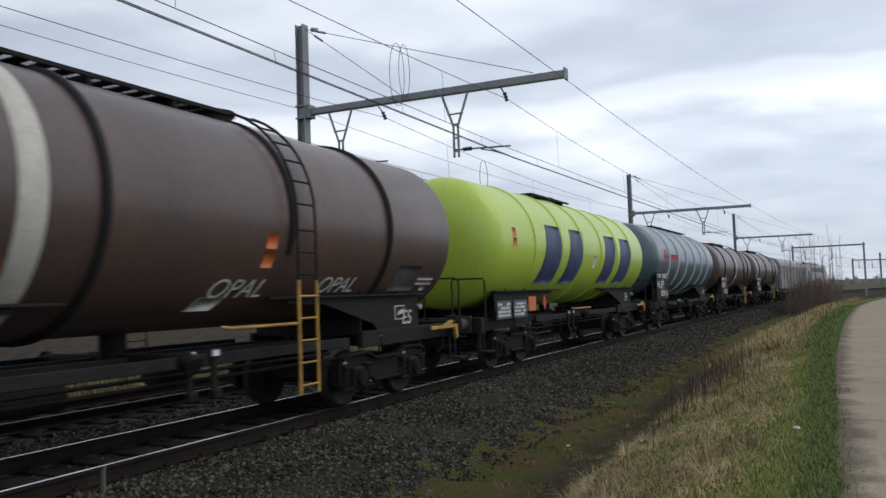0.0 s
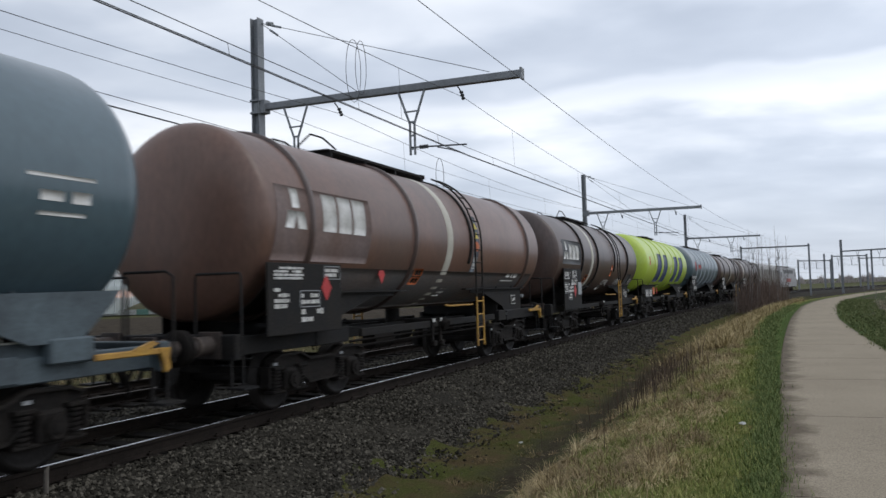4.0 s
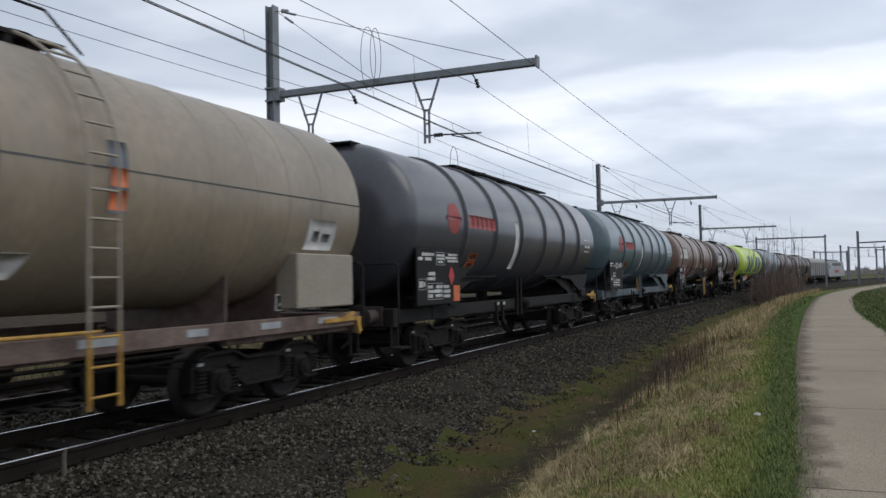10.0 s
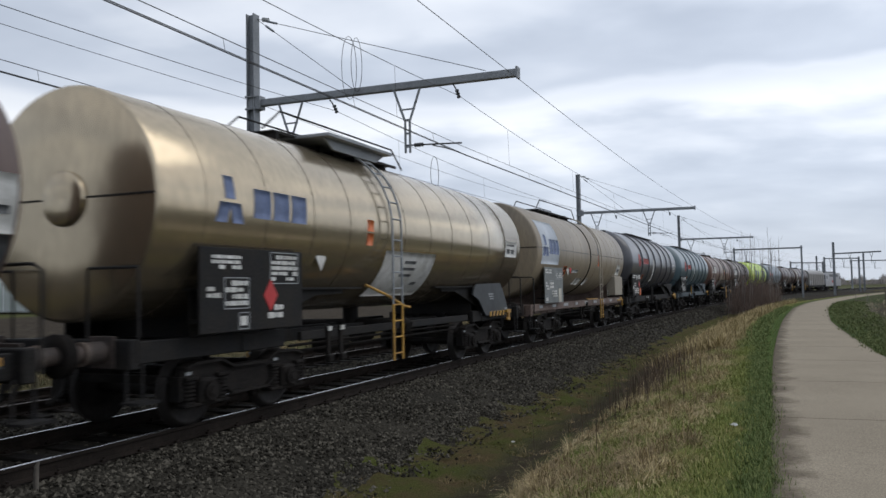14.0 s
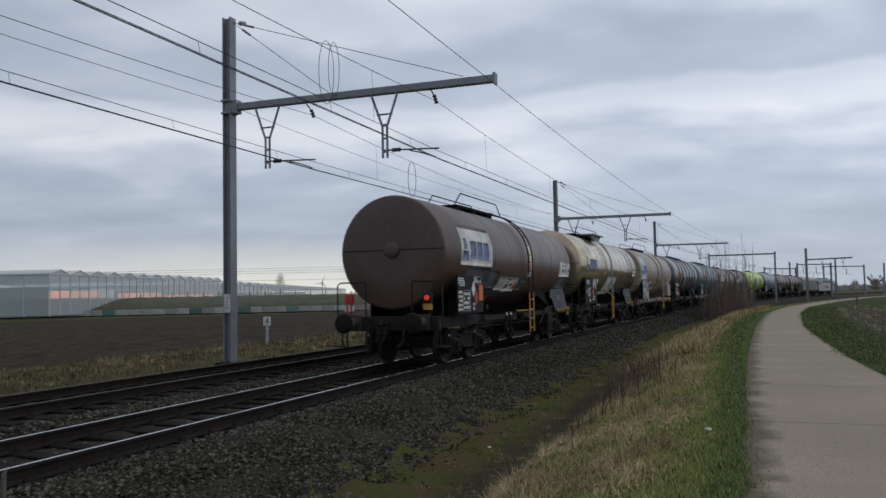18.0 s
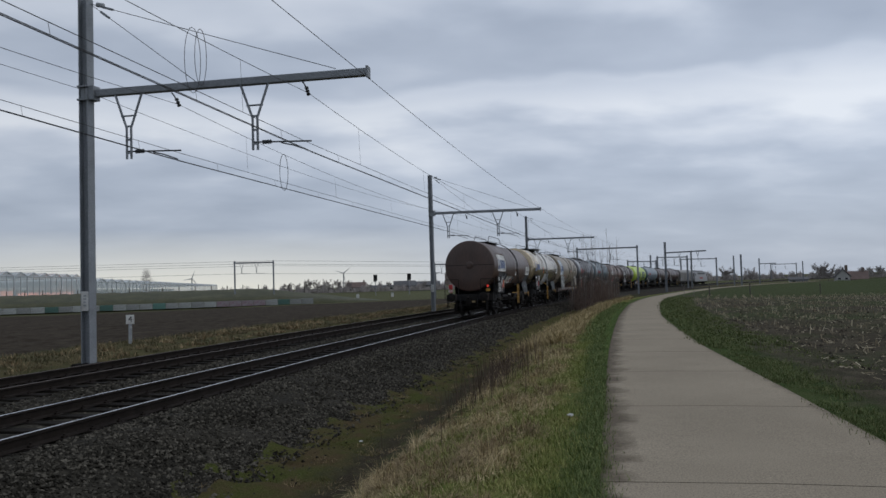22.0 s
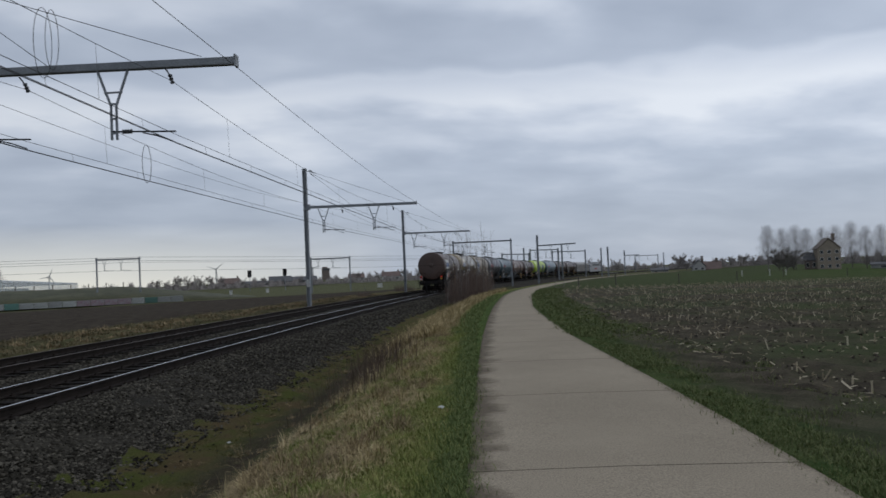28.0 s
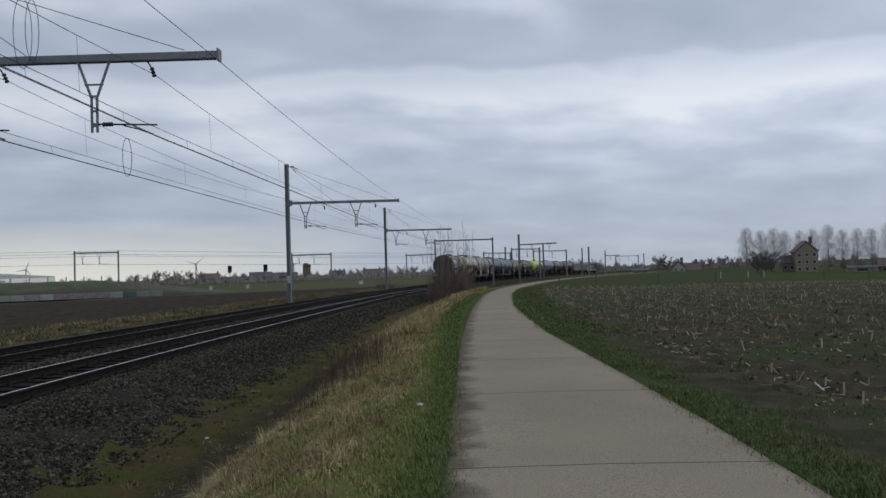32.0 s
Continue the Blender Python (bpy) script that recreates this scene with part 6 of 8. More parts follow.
            danger_diamond(p, -5.0, 1.80, -1.442, M_RED, 0.20)
            danger_diamond(root, -2.86, 2.03, -1.27, M_RED, 0.17)
            blocks(root, r, zc, "small_print", M_WHITE, ((4.12, 4.40, 2.02, 2.10, 0.02), (4.52, 4.62, 2.01, 2.11, 0.02), (4.70, 5.0, 2.01, 2.11, 0.02), (3.85, 4.85, 1.92, 1.95, 0.0)), "small white unreadable print")
            # blue-grey sheet that darkens the lower flank along the whole barrel
            bands(root, r, zc, [(-6.1, 6.2, 1.42, 2.12, 0.0)], T_LOWBAND, "dark_low_band", "dark blue-grey lower band")
            bands(root, r, zc, [(0.25, 0.6, 1.6, 1.76, 0.1)], M_WHITE, "notice")
        orange_plate(root, -2.5 if k == 7 else -1.3, 2.0, r, zc, 0.40)
        if k == 7:
            warning_plates(root, r, zc, lx - 0.5, 2.36)
        else:
            bands(root, r, zc, [(lx + 0.10, lx + 0.40, 2.12, 3.40, 0.0)], M_SIGNBLUE, "warning_panel", "grey-blue panel with warning signs")
            for z in (3.10, 2.88):
                warning_triangle(root, r + 0.004, zc, lx + 0.25, z)
            part("warning_disc", Build().cyl((0, 0, 0), (0, -0.012, 0), 0.115, 18).cyl((0, 0, 0), (0, -0.016, 0), 0.07, 14), M_ORANGE, root, "round orange warning sign", pose(lx + 0.25, -1.452, 2.70))
            bands(root, r, zc, [(lx + 0.14, lx + 0.38, 2.20, 2.46, 0.0)], M_WHITE, "notice")
    # 8: lime yellow
    r, zc = 1.50, 2.85
    root, half, rg = tank_wagon(8, "new lime yellow tank wagon with big blue lettering", r, zc, "dome", T_LIME, M_BLACK, ribs=[-4.6, -2.6, -0.75, 1.1, 2.95, 4.8], rib_size=(0.09, 0.035), walk_x=(-1.6, 1.6), ladder_x=0.4)
    blocks(root, r, zc, "company_name", M_NAVY, ((-4.05, -2.80, 1.90, 3.36, 0.35), (-2.2, -1.0, 1.90, 3.36, 0.45), (1.35, 2.5, 1.90, 3.36, 0.35), (3.2, 4.55, 1.90, 3.36, 0.35)), "big dark blue letter kept as a plain block")
    bands(root, r, zc, [(0.30, 0.55, 2.35, 2.70, 0.05)], M_WHITE, "white_dot")
    warning_plates(root, r, zc, -5.9, 2.95)
    part("hazard_number_plate", Build().box((-4.6, -1.36, 1.42), (0.46, 0.02, 0.34)), M_ORANGE, root, "orange hazard plate with unreadable digits")
    for x in (-6.3, -5.35):
        standoff_panel(root, x - 0.4, x + 0.4, 1.12, 1.52, M_SLATE, rg, ((0.05, 0.9, 0.1, 0.9, 4),), -1.34)
    danger_diamond(root, -3.7, 1.42, -1.35, M_RED, 0.2)
    guard_bar(root, -1.4, -0.2, 1.20)
    # 9: teal with pale rings
    r, zc = 1.50, 2.88
    root, half, rg = tank_wagon(9, "grey-teal tank wagon with pale ring stiffeners", r, zc, "dome", T_TEAL, M_BLACK, ribs=rings, rib_mat=M_PALEBLUE, rib_size=(0.09, 0.05), walk_x=(-2.4, 4.9))
    company_mark(root, r, zc, -5.14, 2.95, 0.62, M_REDLOGO, True)
    name_blocks(root, r, zc, -4.38, -2.75, 2.80, 3.08, M_REDLOGO, 6)
    standoff_panel(root, -6.78, -4.8, 1.22, 2.30, M_BLACK, rg, STD_BLOCKS, -1.42)
    # 10 and 11: dull brown
    for k in (10, 11):
        r, zc = 1.45, 2.80
        root, half, rg = tank_wagon(k, "dull brown tank wagon with a pale band", r, zc, "shallow", T_BROWN_DARK, M_BLACK, ribs=[-4.6, -1.1, 4.5], rib_mat=M_BLACK, walk_x=(-2.2, 2.6), ladder_x=1.8)
        rib(root, -0.2 if k == 10 else -5.4, r, zc, M_CREAM, 0.30, 0.006, name="white_band", label="off-white painted band")
        side_ladder(root, 1.8, r, zc, 0.5, M_BLACK, M_YELLOW, 1.6)
        standoff_panel(root, -6.0, -4.0, 1.14, 2.2, M_BLACK, rg, STD_BLOCKS, -1.42)


M_SADDLE = material("slate_blue_frame_paint", (0.036, 0.041, 0.046), 0.2, 2, 20, 0.5, 0, 0.03, second=(0.026, 0.029, 0.033))
M_SIGNBLUE = material("grey_blue_sign_paint", (0.13, 0.15, 0.18), 0.15, 3, 30, 0.6, 0, 0)
M_SIGNYELLOW = material("warning_yellow", (0.62, 0.50, 0.05), 0.1, 3, 30, 0.5, 0, 0)
T_LOWBAND = material("blue_grey_low_band", (0.105, 0.100, 0.098), 0.25, 0.8, 12, 0.6, 0, 0.03, second=(0.15, 0.105, 0.085), streak=(1, 1, 2.5), amount=0.42)
M_BEIGEBOX = material("beige_box_paint", (0.30, 0.265, 0.21), 0.12, 2, 20, 0.6, 0, 0.02)
M_WORN = material("worn_greyish_paint", (0.20, 0.15, 0.14), 0.2, 1.2, 14, 0.6, 0, 0.02, second=(0.15, 0.095, 0.075))
M_HOOD = material("grey_sheet_steel", (0.195, 0.182, 0.165), 0.12, 0.8, 10, 0.55, 0, 0.02, second=(0.15, 0.142, 0.13), streak=(1, 1, 0.3))
M_HOODROOF = material("pale_grey_roof_sheet", (0.26, 0.25, 0.235), 0.12, 0.8, 10, 0.5, 0, 0.02)
M_LOCO = material("silver_grey_loco_paint", (0.31, 0.31, 0.32), 0.08, 0.8, 10, 0.4, 0, 0, coat=0.2)


def build_covered_wagon(k=12):
    L = OFFSETS[k] - OFFSETS[k - 1]
    root = thing("covered_wagon", "grey covered freight wagon with a rounded pale roof", "freight wagon")
    VEHICLES.append((root, k, L))
    half = L / 2 - 0.75
    part("wagon_body", Build().box((0, 0, 2.25), (2 * half, 2.75, 2.1), None, 0.05), M_HOOD, root)
    prof = [(-1.40, 3.28)] + [(1.40 * -math.cos(math.pi * i / 10), 3.30 + 0.85 * math.sin(math.pi * i / 10) ** 0.8) for i in range(11)] + [(1.40, 3.28)]
    part("roof", Build().prism(prof, 0, -half, half), M_HOODROOF, root)
    for i in range(9):
        for sy in (-1, 1):
            part("side_rib", Build().box((-half + 0.3 + i * (2 * half - 0.6) / 8, sy * 1.40, 2.25), (0.10, 0.06, 2.1)), M_HOOD, root)
    for i in range(2):
        part("white_sign", Build().box((-half + 1.2 + i * 1.5, -1.39, 1.75), (0.8, 0.02, 0.7)), M_GREYW, root)
    part("underframe", Build().box((0, 0, 1.03), (L - 1.3, 2.4, 0.32), None, 0.02), M_BLACK, root)
    for sgn in (-1, 1):
        bogie(root, sgn * (L / 2 - 3.2))
        end_gear(root, L, sgn, M_BLACK, False, 0)


def build_loco(k=13):
    L = OFFSETS[k] - OFFSETS[k - 1]
    root = thing("electric_locomotive", "silver-grey electric locomotive with one raised pantograph", "locomotive")
    VEHICLES.append((root, k, L))
    h = L / 2 - 0.65
    prof = [(-h + 0.1, 0.95), (-h, 1.35), (-h + 0.15, 2.15), (-h + 0.75, 3.35), (-h + 1.2, 3.75), (h - 1.2, 3.75), (h - 0.75, 3.35), (h - 0.15, 2.15), (h, 1.35), (h - 0.1, 0.95)]
    part("loco_body", Build().prism(prof, 1, -1.45, 1.45), M_LOCO, root)
    for sg in (-1, 1):
        part("windscreen", Build().prism([(sg * (h - 0.20), 2.30), (sg * (h - 0.66), 3.22), (sg * (h - 0.72), 3.20), (sg * (h - 0.30), 2.30)], 1, -1.2, 1.2, Matrix.Translation((sg * 0.03, 0, 0))), M_PANE_DARK, root)
        for sy in (-1, 1):
            part("side_window", Build().box((sg * (h - 1.35), sy * 1.455, 2.75), (0.7, 0.03, 0.7)), M_PANE_DARK, root)
            part("headlamp", Build().cyl((sg * (h - 0.05), sy * 0.9, 1.7), (sg * (h + 0.02), sy * 0.9, 1.7), 0.14, 12), M_GREYW, root)
        bogie(root, sg * (L / 2 - 4.2))
        end_gear(root, L, sg, M_BLACK, False, 0)
    part("roof_equipment", Build().box((0, 0, 3.88), (h * 1.3, 1.7, 0.28), None, 0.05), M_SLATE, root)
    for sy in (-1, 1):
        part("side_grille", Build().box((0, sy * 1.455, 3.15), (h * 1.1, 0.03, 0.5)), M_SLATE, root)
        part("red_stripe", Build().box((0, sy * 1.457, 1.9), (h * 0.5, 0.02, 0.5)), M_REDLOGO, root)
    b = Build().tube([(-3.8, -0.5, 4.0), (-5.2, -0.4, 4.65), (-3.9, -0.7, 5.28), (-3.9, 0.7, 5.28), (-5.2, 0.4, 4.65), (-3.8, 0.5, 4.0)], 0.03, 6)
    part("pantograph", b, M_BOGIE, root)


M_PANE_DARK = material("dark_cab_glass", (0.02, 0.022, 0.025), 0.2, 2, 10, 0.1, 0, 0)
build_train()
build_covered_wagon()
build_loco()


# ---- the land round the line ----
M_BARK = material("winter_bark", (0.19, 0.172, 0.158), 0.25, 1.5, 12, 0.9, 0, 0.1, second=(0.15, 0.135, 0.125))
M_TWIG = stuff_material("bare_twigs", (0.19, 0.175, 0.165), (0.34, 0.31, 0.29), 0.9)
M_SHRUB = stuff_material("reddish_bare_shrub", (0.075, 0.052, 0.042), (0.165, 0.122, 0.100), 0.9)
M_BRICK = material("brown_brick_far", (0.205, 0.165, 0.140), 0.2, 0.8, 6, 0.9, 0, 0.05, second=(0.165, 0.130, 0.112))
M_ROOF = material("red_brown_roof_tile", (0.165, 0.115, 0.100), 0.2, 0.7, 6, 0.85, 0, 0.05, second=(0.125, 0.092, 0.082))
M_TANBRICK = material("tan_brick_far", (0.30, 0.25, 0.195), 0.2, 0.8, 6, 0.9, 0, 0.05, second=(0.24, 0.20, 0.16))
M_ROOF_TAN = material("weathered_brown_roof", (0.19, 0.155, 0.125), 0.2, 0.7, 6, 0.85, 0, 0.05, second=(0.15, 0.125, 0.105))
M_ROOF_DARK = material("dark_slate_roof", (0.095, 0.095, 0.10), 0.2, 0.7, 6, 0.7, 0, 0.05)
M_PLASTER = material("white_plaster", (0.42, 0.42, 0.40), 0.08, 0.8, 8, 0.8, 0, 0.02)
M_PANE = material("dark_window_glass", (0.03, 0.035, 0.04), 0.2, 2, 10, 0.12, 0, 0)
M_TEALWALL = material("teal_wall_paint", (0.10, 0.20, 0.17), 0.25, 1.5, 10, 0.85, 0, 0.05, per_object=0.25)
M_WALL = material("whitewashed_concrete", (0.36, 0.37, 0.36), 0.25, 1.2, 10, 0.85, 0, 0.05, second=(0.22, 0.23, 0.22), per_object=0.25)
M_PINKWALL = material("pink_graffiti_paint", (0.24, 0.14, 0.17), 0.3, 2.5, 10, 0.8, 0, 0.05, second=(0.26, 0.25, 0.26))
M_BANK = material("rough_bank_grass", (0.070, 0.068, 0.031), 0.35, 0.35, 3, 0.95, 0, 0.3, second=(0.042, 0.045, 0.021), space="World")
M_POST = material("weathered_timber_post", (0.12, 0.105, 0.088), 0.3, 3, 20, 0.9, 0, 0.1)
M_LAMPGLOW = glow("grow_lamp_glow", (1.0, 0.50, 0.36), 0.45)
M_CURTAIN = material("pale_inner_screen", (0.32, 0.35, 0.29), 0.1, 0.3, 3, 0.9, 0, 0)


def glass_material(name, tint, alpha):
    m = bpy.data.materials.new(name)
    m.use_nodes = True
    nt = m.node_tree
    N, L = nt.nodes.new, nt.links.new
    bs = nt.nodes["Principled BSDF"]
    bs.inputs["Base Color"].default_value = (*tint, 1)
    bs.inputs["Roughness"].default_value = 0.2
    tr, mx = N("ShaderNodeBsdfTransparent"), N("ShaderNodeMixShader")
    mx.inputs[0].default_value = alpha
    L(tr.outputs[0], mx.inputs[1])
    L(bs.outputs[0], mx.inputs[2])
    L(mx.outputs[0], nt.nodes["Material Output"].inputs[0])
    return m


M_GHGLASS = glass_material("diffuse_greenhouse_glass", (0.50, 0.56, 0.56), 0.58)


def greenhouse(a, b, bays, depth, eave, label, lamps):
    """A ridge-and-furrow glasshouse: long side from a to b, ridges running away from it."""
    a, b = Vector(a), Vector(b)
    d = b - a
    n = d.length
    root = thing("greenhouse", label, "greenhouse", at=Matrix.Translation(a) @ pose(0, 0, 0, 0, 0, math.degrees(math.atan2(d.y, d.x))))
    w = n / bays
    ridge = eave + w * 0.13 if w < 8 else eave + 0.9
    for i in range(bays):
        x0, x1 = i * w, (i + 1) * w
        b2 = Build()
        for f in range(2):
            u0, u1 = x0 + w * f / 2 + 0.05, x0 + w * (f + 1) / 2 - 0.05
            b2.add([(u0, 0, 0), (u1, 0, 0), (u1, 0, eave), (u0, 0, eave)], [(0, 1, 2, 3)])
        b2.add([(x0 + 0.05, 0, eave), (x1 - 0.05, 0, eave), ((x0 + x1) / 2, 0, ridge)], [(0, 1, 2)])
        part("glass_pane", b2, M_GHGLASS, root)
        r = Build()
        r.add([(x0, 0, eave), ((x0 + x1) / 2, 0, ridge), ((x0 + x1) / 2, depth, ridge), (x0, depth, eave)], [(0, 1, 2, 3)])
        r.add([(x1, 0, eave), ((x0 + x1) / 2, 0, ridge), ((x0 + x1) / 2, depth, ridge), (x1, depth, eave)], [(0, 3, 2, 1)])
        part("roof_glass", r, M_GHGLASS, root)
        p = Build().box((x0, -0.05, eave / 2), (0.22, 0.16, eave))
        p.cyl((x0, -0.06, eave), ((x0 + x1) / 2, -0.06, ridge), 0.08, 5).cyl(((x0 + x1) / 2, -0.06, ridge), (x1, -0.06, eave), 0.08, 5)
        p.box(((x0 + x1) / 2, -0.05, eave / 2), (0.12, 0.12, eave))
        part("bay_frame", p, M_WALLFRAME, root)
    part("gutter", Build().box((n / 2, -0.05, eave), (n, 0.2, 0.18)), M_WALLFRAME, root)
    e = Build()
    k = int(depth / 4)
    for i in range(k + 1):
        e.box((-0.05, depth * i / k, eave / 2), (0.14, 0.14, eave))
    e.box((-0.05, depth / 2, eave), (0.15, depth, 0.2))
    part("end_frame", e, M_WALLFRAME, root)
    part("end_glass", Build().add([(0, 0, 0), (0, depth, 0), (0, depth, eave), (0, 0, eave)], [(0, 1, 2, 3)]), M_GHGLASS, root)
    part("inner_screen", Build().box((n / 2 + 2, depth * 0.5, eave * 0.40), (n - 4.5, 0.1, eave * 0.8)), M_CURTAIN, root)
    if lamps:
        for x0, x1, z in lamps:
            for j in range(3):
                part("grow_lamp", Build().box(((x0 + x1) / 2, 3.0 + 2.0 * j, z), (x1 - x0, 0.25, 1.3)), M_LAMPGLOW, root, "orange glowing grow lamp")
    return root


M_WALLFRAME = material("pale_aluminium_frame", (0.50, 0.53, 0.55), 0.1, 1, 10, 0.5, 0.3, 0)
greenhouse(bearing(21.26, 139, -0.75), bearing(10.41, 213, -0.9), 13, 70, 6.6, "large glasshouse with orange light glowing inside", [(12, 22, 3.4), (38, 50, 3.0), (62, 84, 2.6)])
greenhouse(bearing(10.2, 216, -0.9), bearing(1.7, 590, -1.2), 30, 60, 6.0, "long pale glasshouse with a saw-tooth roof", [])


def bank_and_wall():
    a, b = Vector((-114.0, 139.5, 0)), bearing(-4.9, 143)
    d = (b - a).normalized()
    q = Vector((-d.y, d.x, 0))
    vs, fs = [], []
    prof = ((0, -1.2), (0.4, -0.35), (5, 0.55), (11, 1.5), (16, 1.85), (26, 1.6), (40, -1.2))
    n = 130
    rng = random.Random(4)
    for i in range(n + 1):
        f = i / n
        k = min(1, (1 - f) * 6, f * 12 + 0.5)
        p = a.lerp(b, f * 1.12)
        for o, z in prof:
            zz = -1.2 + (z + 1.2) * k + rng.uniform(-0.08, 0.08)
            vs.append((p.x + q.x * o, p.y + q.y * o, zz))
    m = len(prof)
    for i in range(n):
        for j in range(m - 1):
            fs.append((i * m + j, (i + 1) * m + j, (i + 1) * m + j + 1, i * m + j + 1))
    tagged(part("grass_bank", Build().add(vs, fs, True), M_BANK), "rough grass bank behind the low wall", "bank", kind="structure")
    wall = thing("boundary_wall", "low painted concrete wall with faded graffiti", "wall")
    count = 61
    for i in range(count):
        p0, p1 = a.lerp(b, i / count), a.lerp(b, (i + 0.97) / count)
        c = (p0 + p1) / 2 - q * 1.0
        at = Matrix.Translation((c.x, c.y, -1.02)) @ pose(0, 0, 0, 0, 0, math.degrees(math.atan2(d.y, d.x)))
        w = (p1 - p0).length
        mat = M_PINKWALL if 53 <= i <= 56 else (M_TEALWALL if i % 31 in (2, 9, 13, 17, 27) else M_WALL)
        part("wall_panel", Build().box((0, 0, 0.37), (w, 0.15, 0.92 + 0.06 * (i % 3 == 0)), None, 0.02), mat, wall, "", at)
    for i in range(44):
        p = a.lerp(b, i / 43) + q * 15
        at = Matrix.Translation((p.x, p.y, 1.35))
        f = thing("fence_post", "dark timber fence post on the grass bank", "post", "fence posts on the bank", at)
        part("post", Build().cyl((0, 0, -0.6), (0, 0, 1.25), 0.09, 6), M_POST, f)


bank_and_wall()


# the other railway behind the field, and the masts further along this one
def other_line():
    pts = []
    for a0, a1, r, z, h in ((0.5, -2.17, 150, -0.85, 7.5), (-13.74, -16.5, 165, -1.4, 7.2), (-21.93, -24.07, 193, -1.6, 7.3)):
        p0, p1 = bearing(a0, r, z), bearing(a1, r, z)
        portal(p0, p1, h)
        pts.append(((p0 + p1) / 2, z + h))
    root = thing("overhead_wire", "thin wires of the other railway line", "wire", kind="structure")
    left = bearing(32, 190)
    for dz, off in ((-0.2, -2), (-0.6, 2), (-2.0, -1.5), (0.3, 3)):
        way = [Vector((left.x, left.y + off, 6.6 + dz))] + [Vector((p.x + off, p.y, z + dz)) for p, z in pts] + [bearing(-30, 330, 5.5 + dz)]
        part("wire", Build().tube(way, 0.03, 4), M_WIRE, root)


other_line()
portal(bearing(-24.06, 139, -0.65), bearing(-28.25, 139, -0.65), 7.6, droppers=2)
side_mast(bearing(-30.15, 143, -0.8), 8.6, 118, 7.8)
portal(bearing(-27.57, 205, -1.0), bearing(-29.5, 215, -1.0), 6.9)
side_mast(bearing(-29.14, 200, -1.0), 8.2, 118, 0)
portal(bearing(-29.6, 190, -0.9), bearing(-31.6, 195, -0.9), 7.2)
side_mast(bearing(-31.87, 195, -0.9), 8.4, 118, 0)
portal(bearing(-31.17, 215, -1.0), bearing(-33.51, 222, -1.0), 7.2)
side_mast(bearing(-34.63, 225, -1.0), 7.9, 118, 0)
side_mast(bearing(-35.1, 178, -0.9), 6.9, 118, 0)
side_mast(bearing(-36.24, 250, -1.0), 7.4, 118, 5)
portal(bearing(-36.96, 340, -1.1), bearing(-38.52, 345, -1.1), 6.6)
side_mast(bearing(-38.91, 300, -1.0), 6.8, 118, 0)


def land(azimuth, distance, sink=0.15):
    """A point on the ground at a bearing and distance."""
    p = bearing(azimuth, distance)
    i = int(np.argmin((LINE_X - p.x) ** 2 + (LINE_Y - p.y) ** 2))
    lat = (p.x - LINE_X[i]) * math.cos(LINE_H[i]) - (p.y - LINE_Y[i]) * math.sin(LINE_H[i])
    s = float(LINE_S[i])
    p.z = float(ground_z(np.array([s]), np.array([lat]))[0] + rail_z(np.array([s]))[0]) - sink
    return p


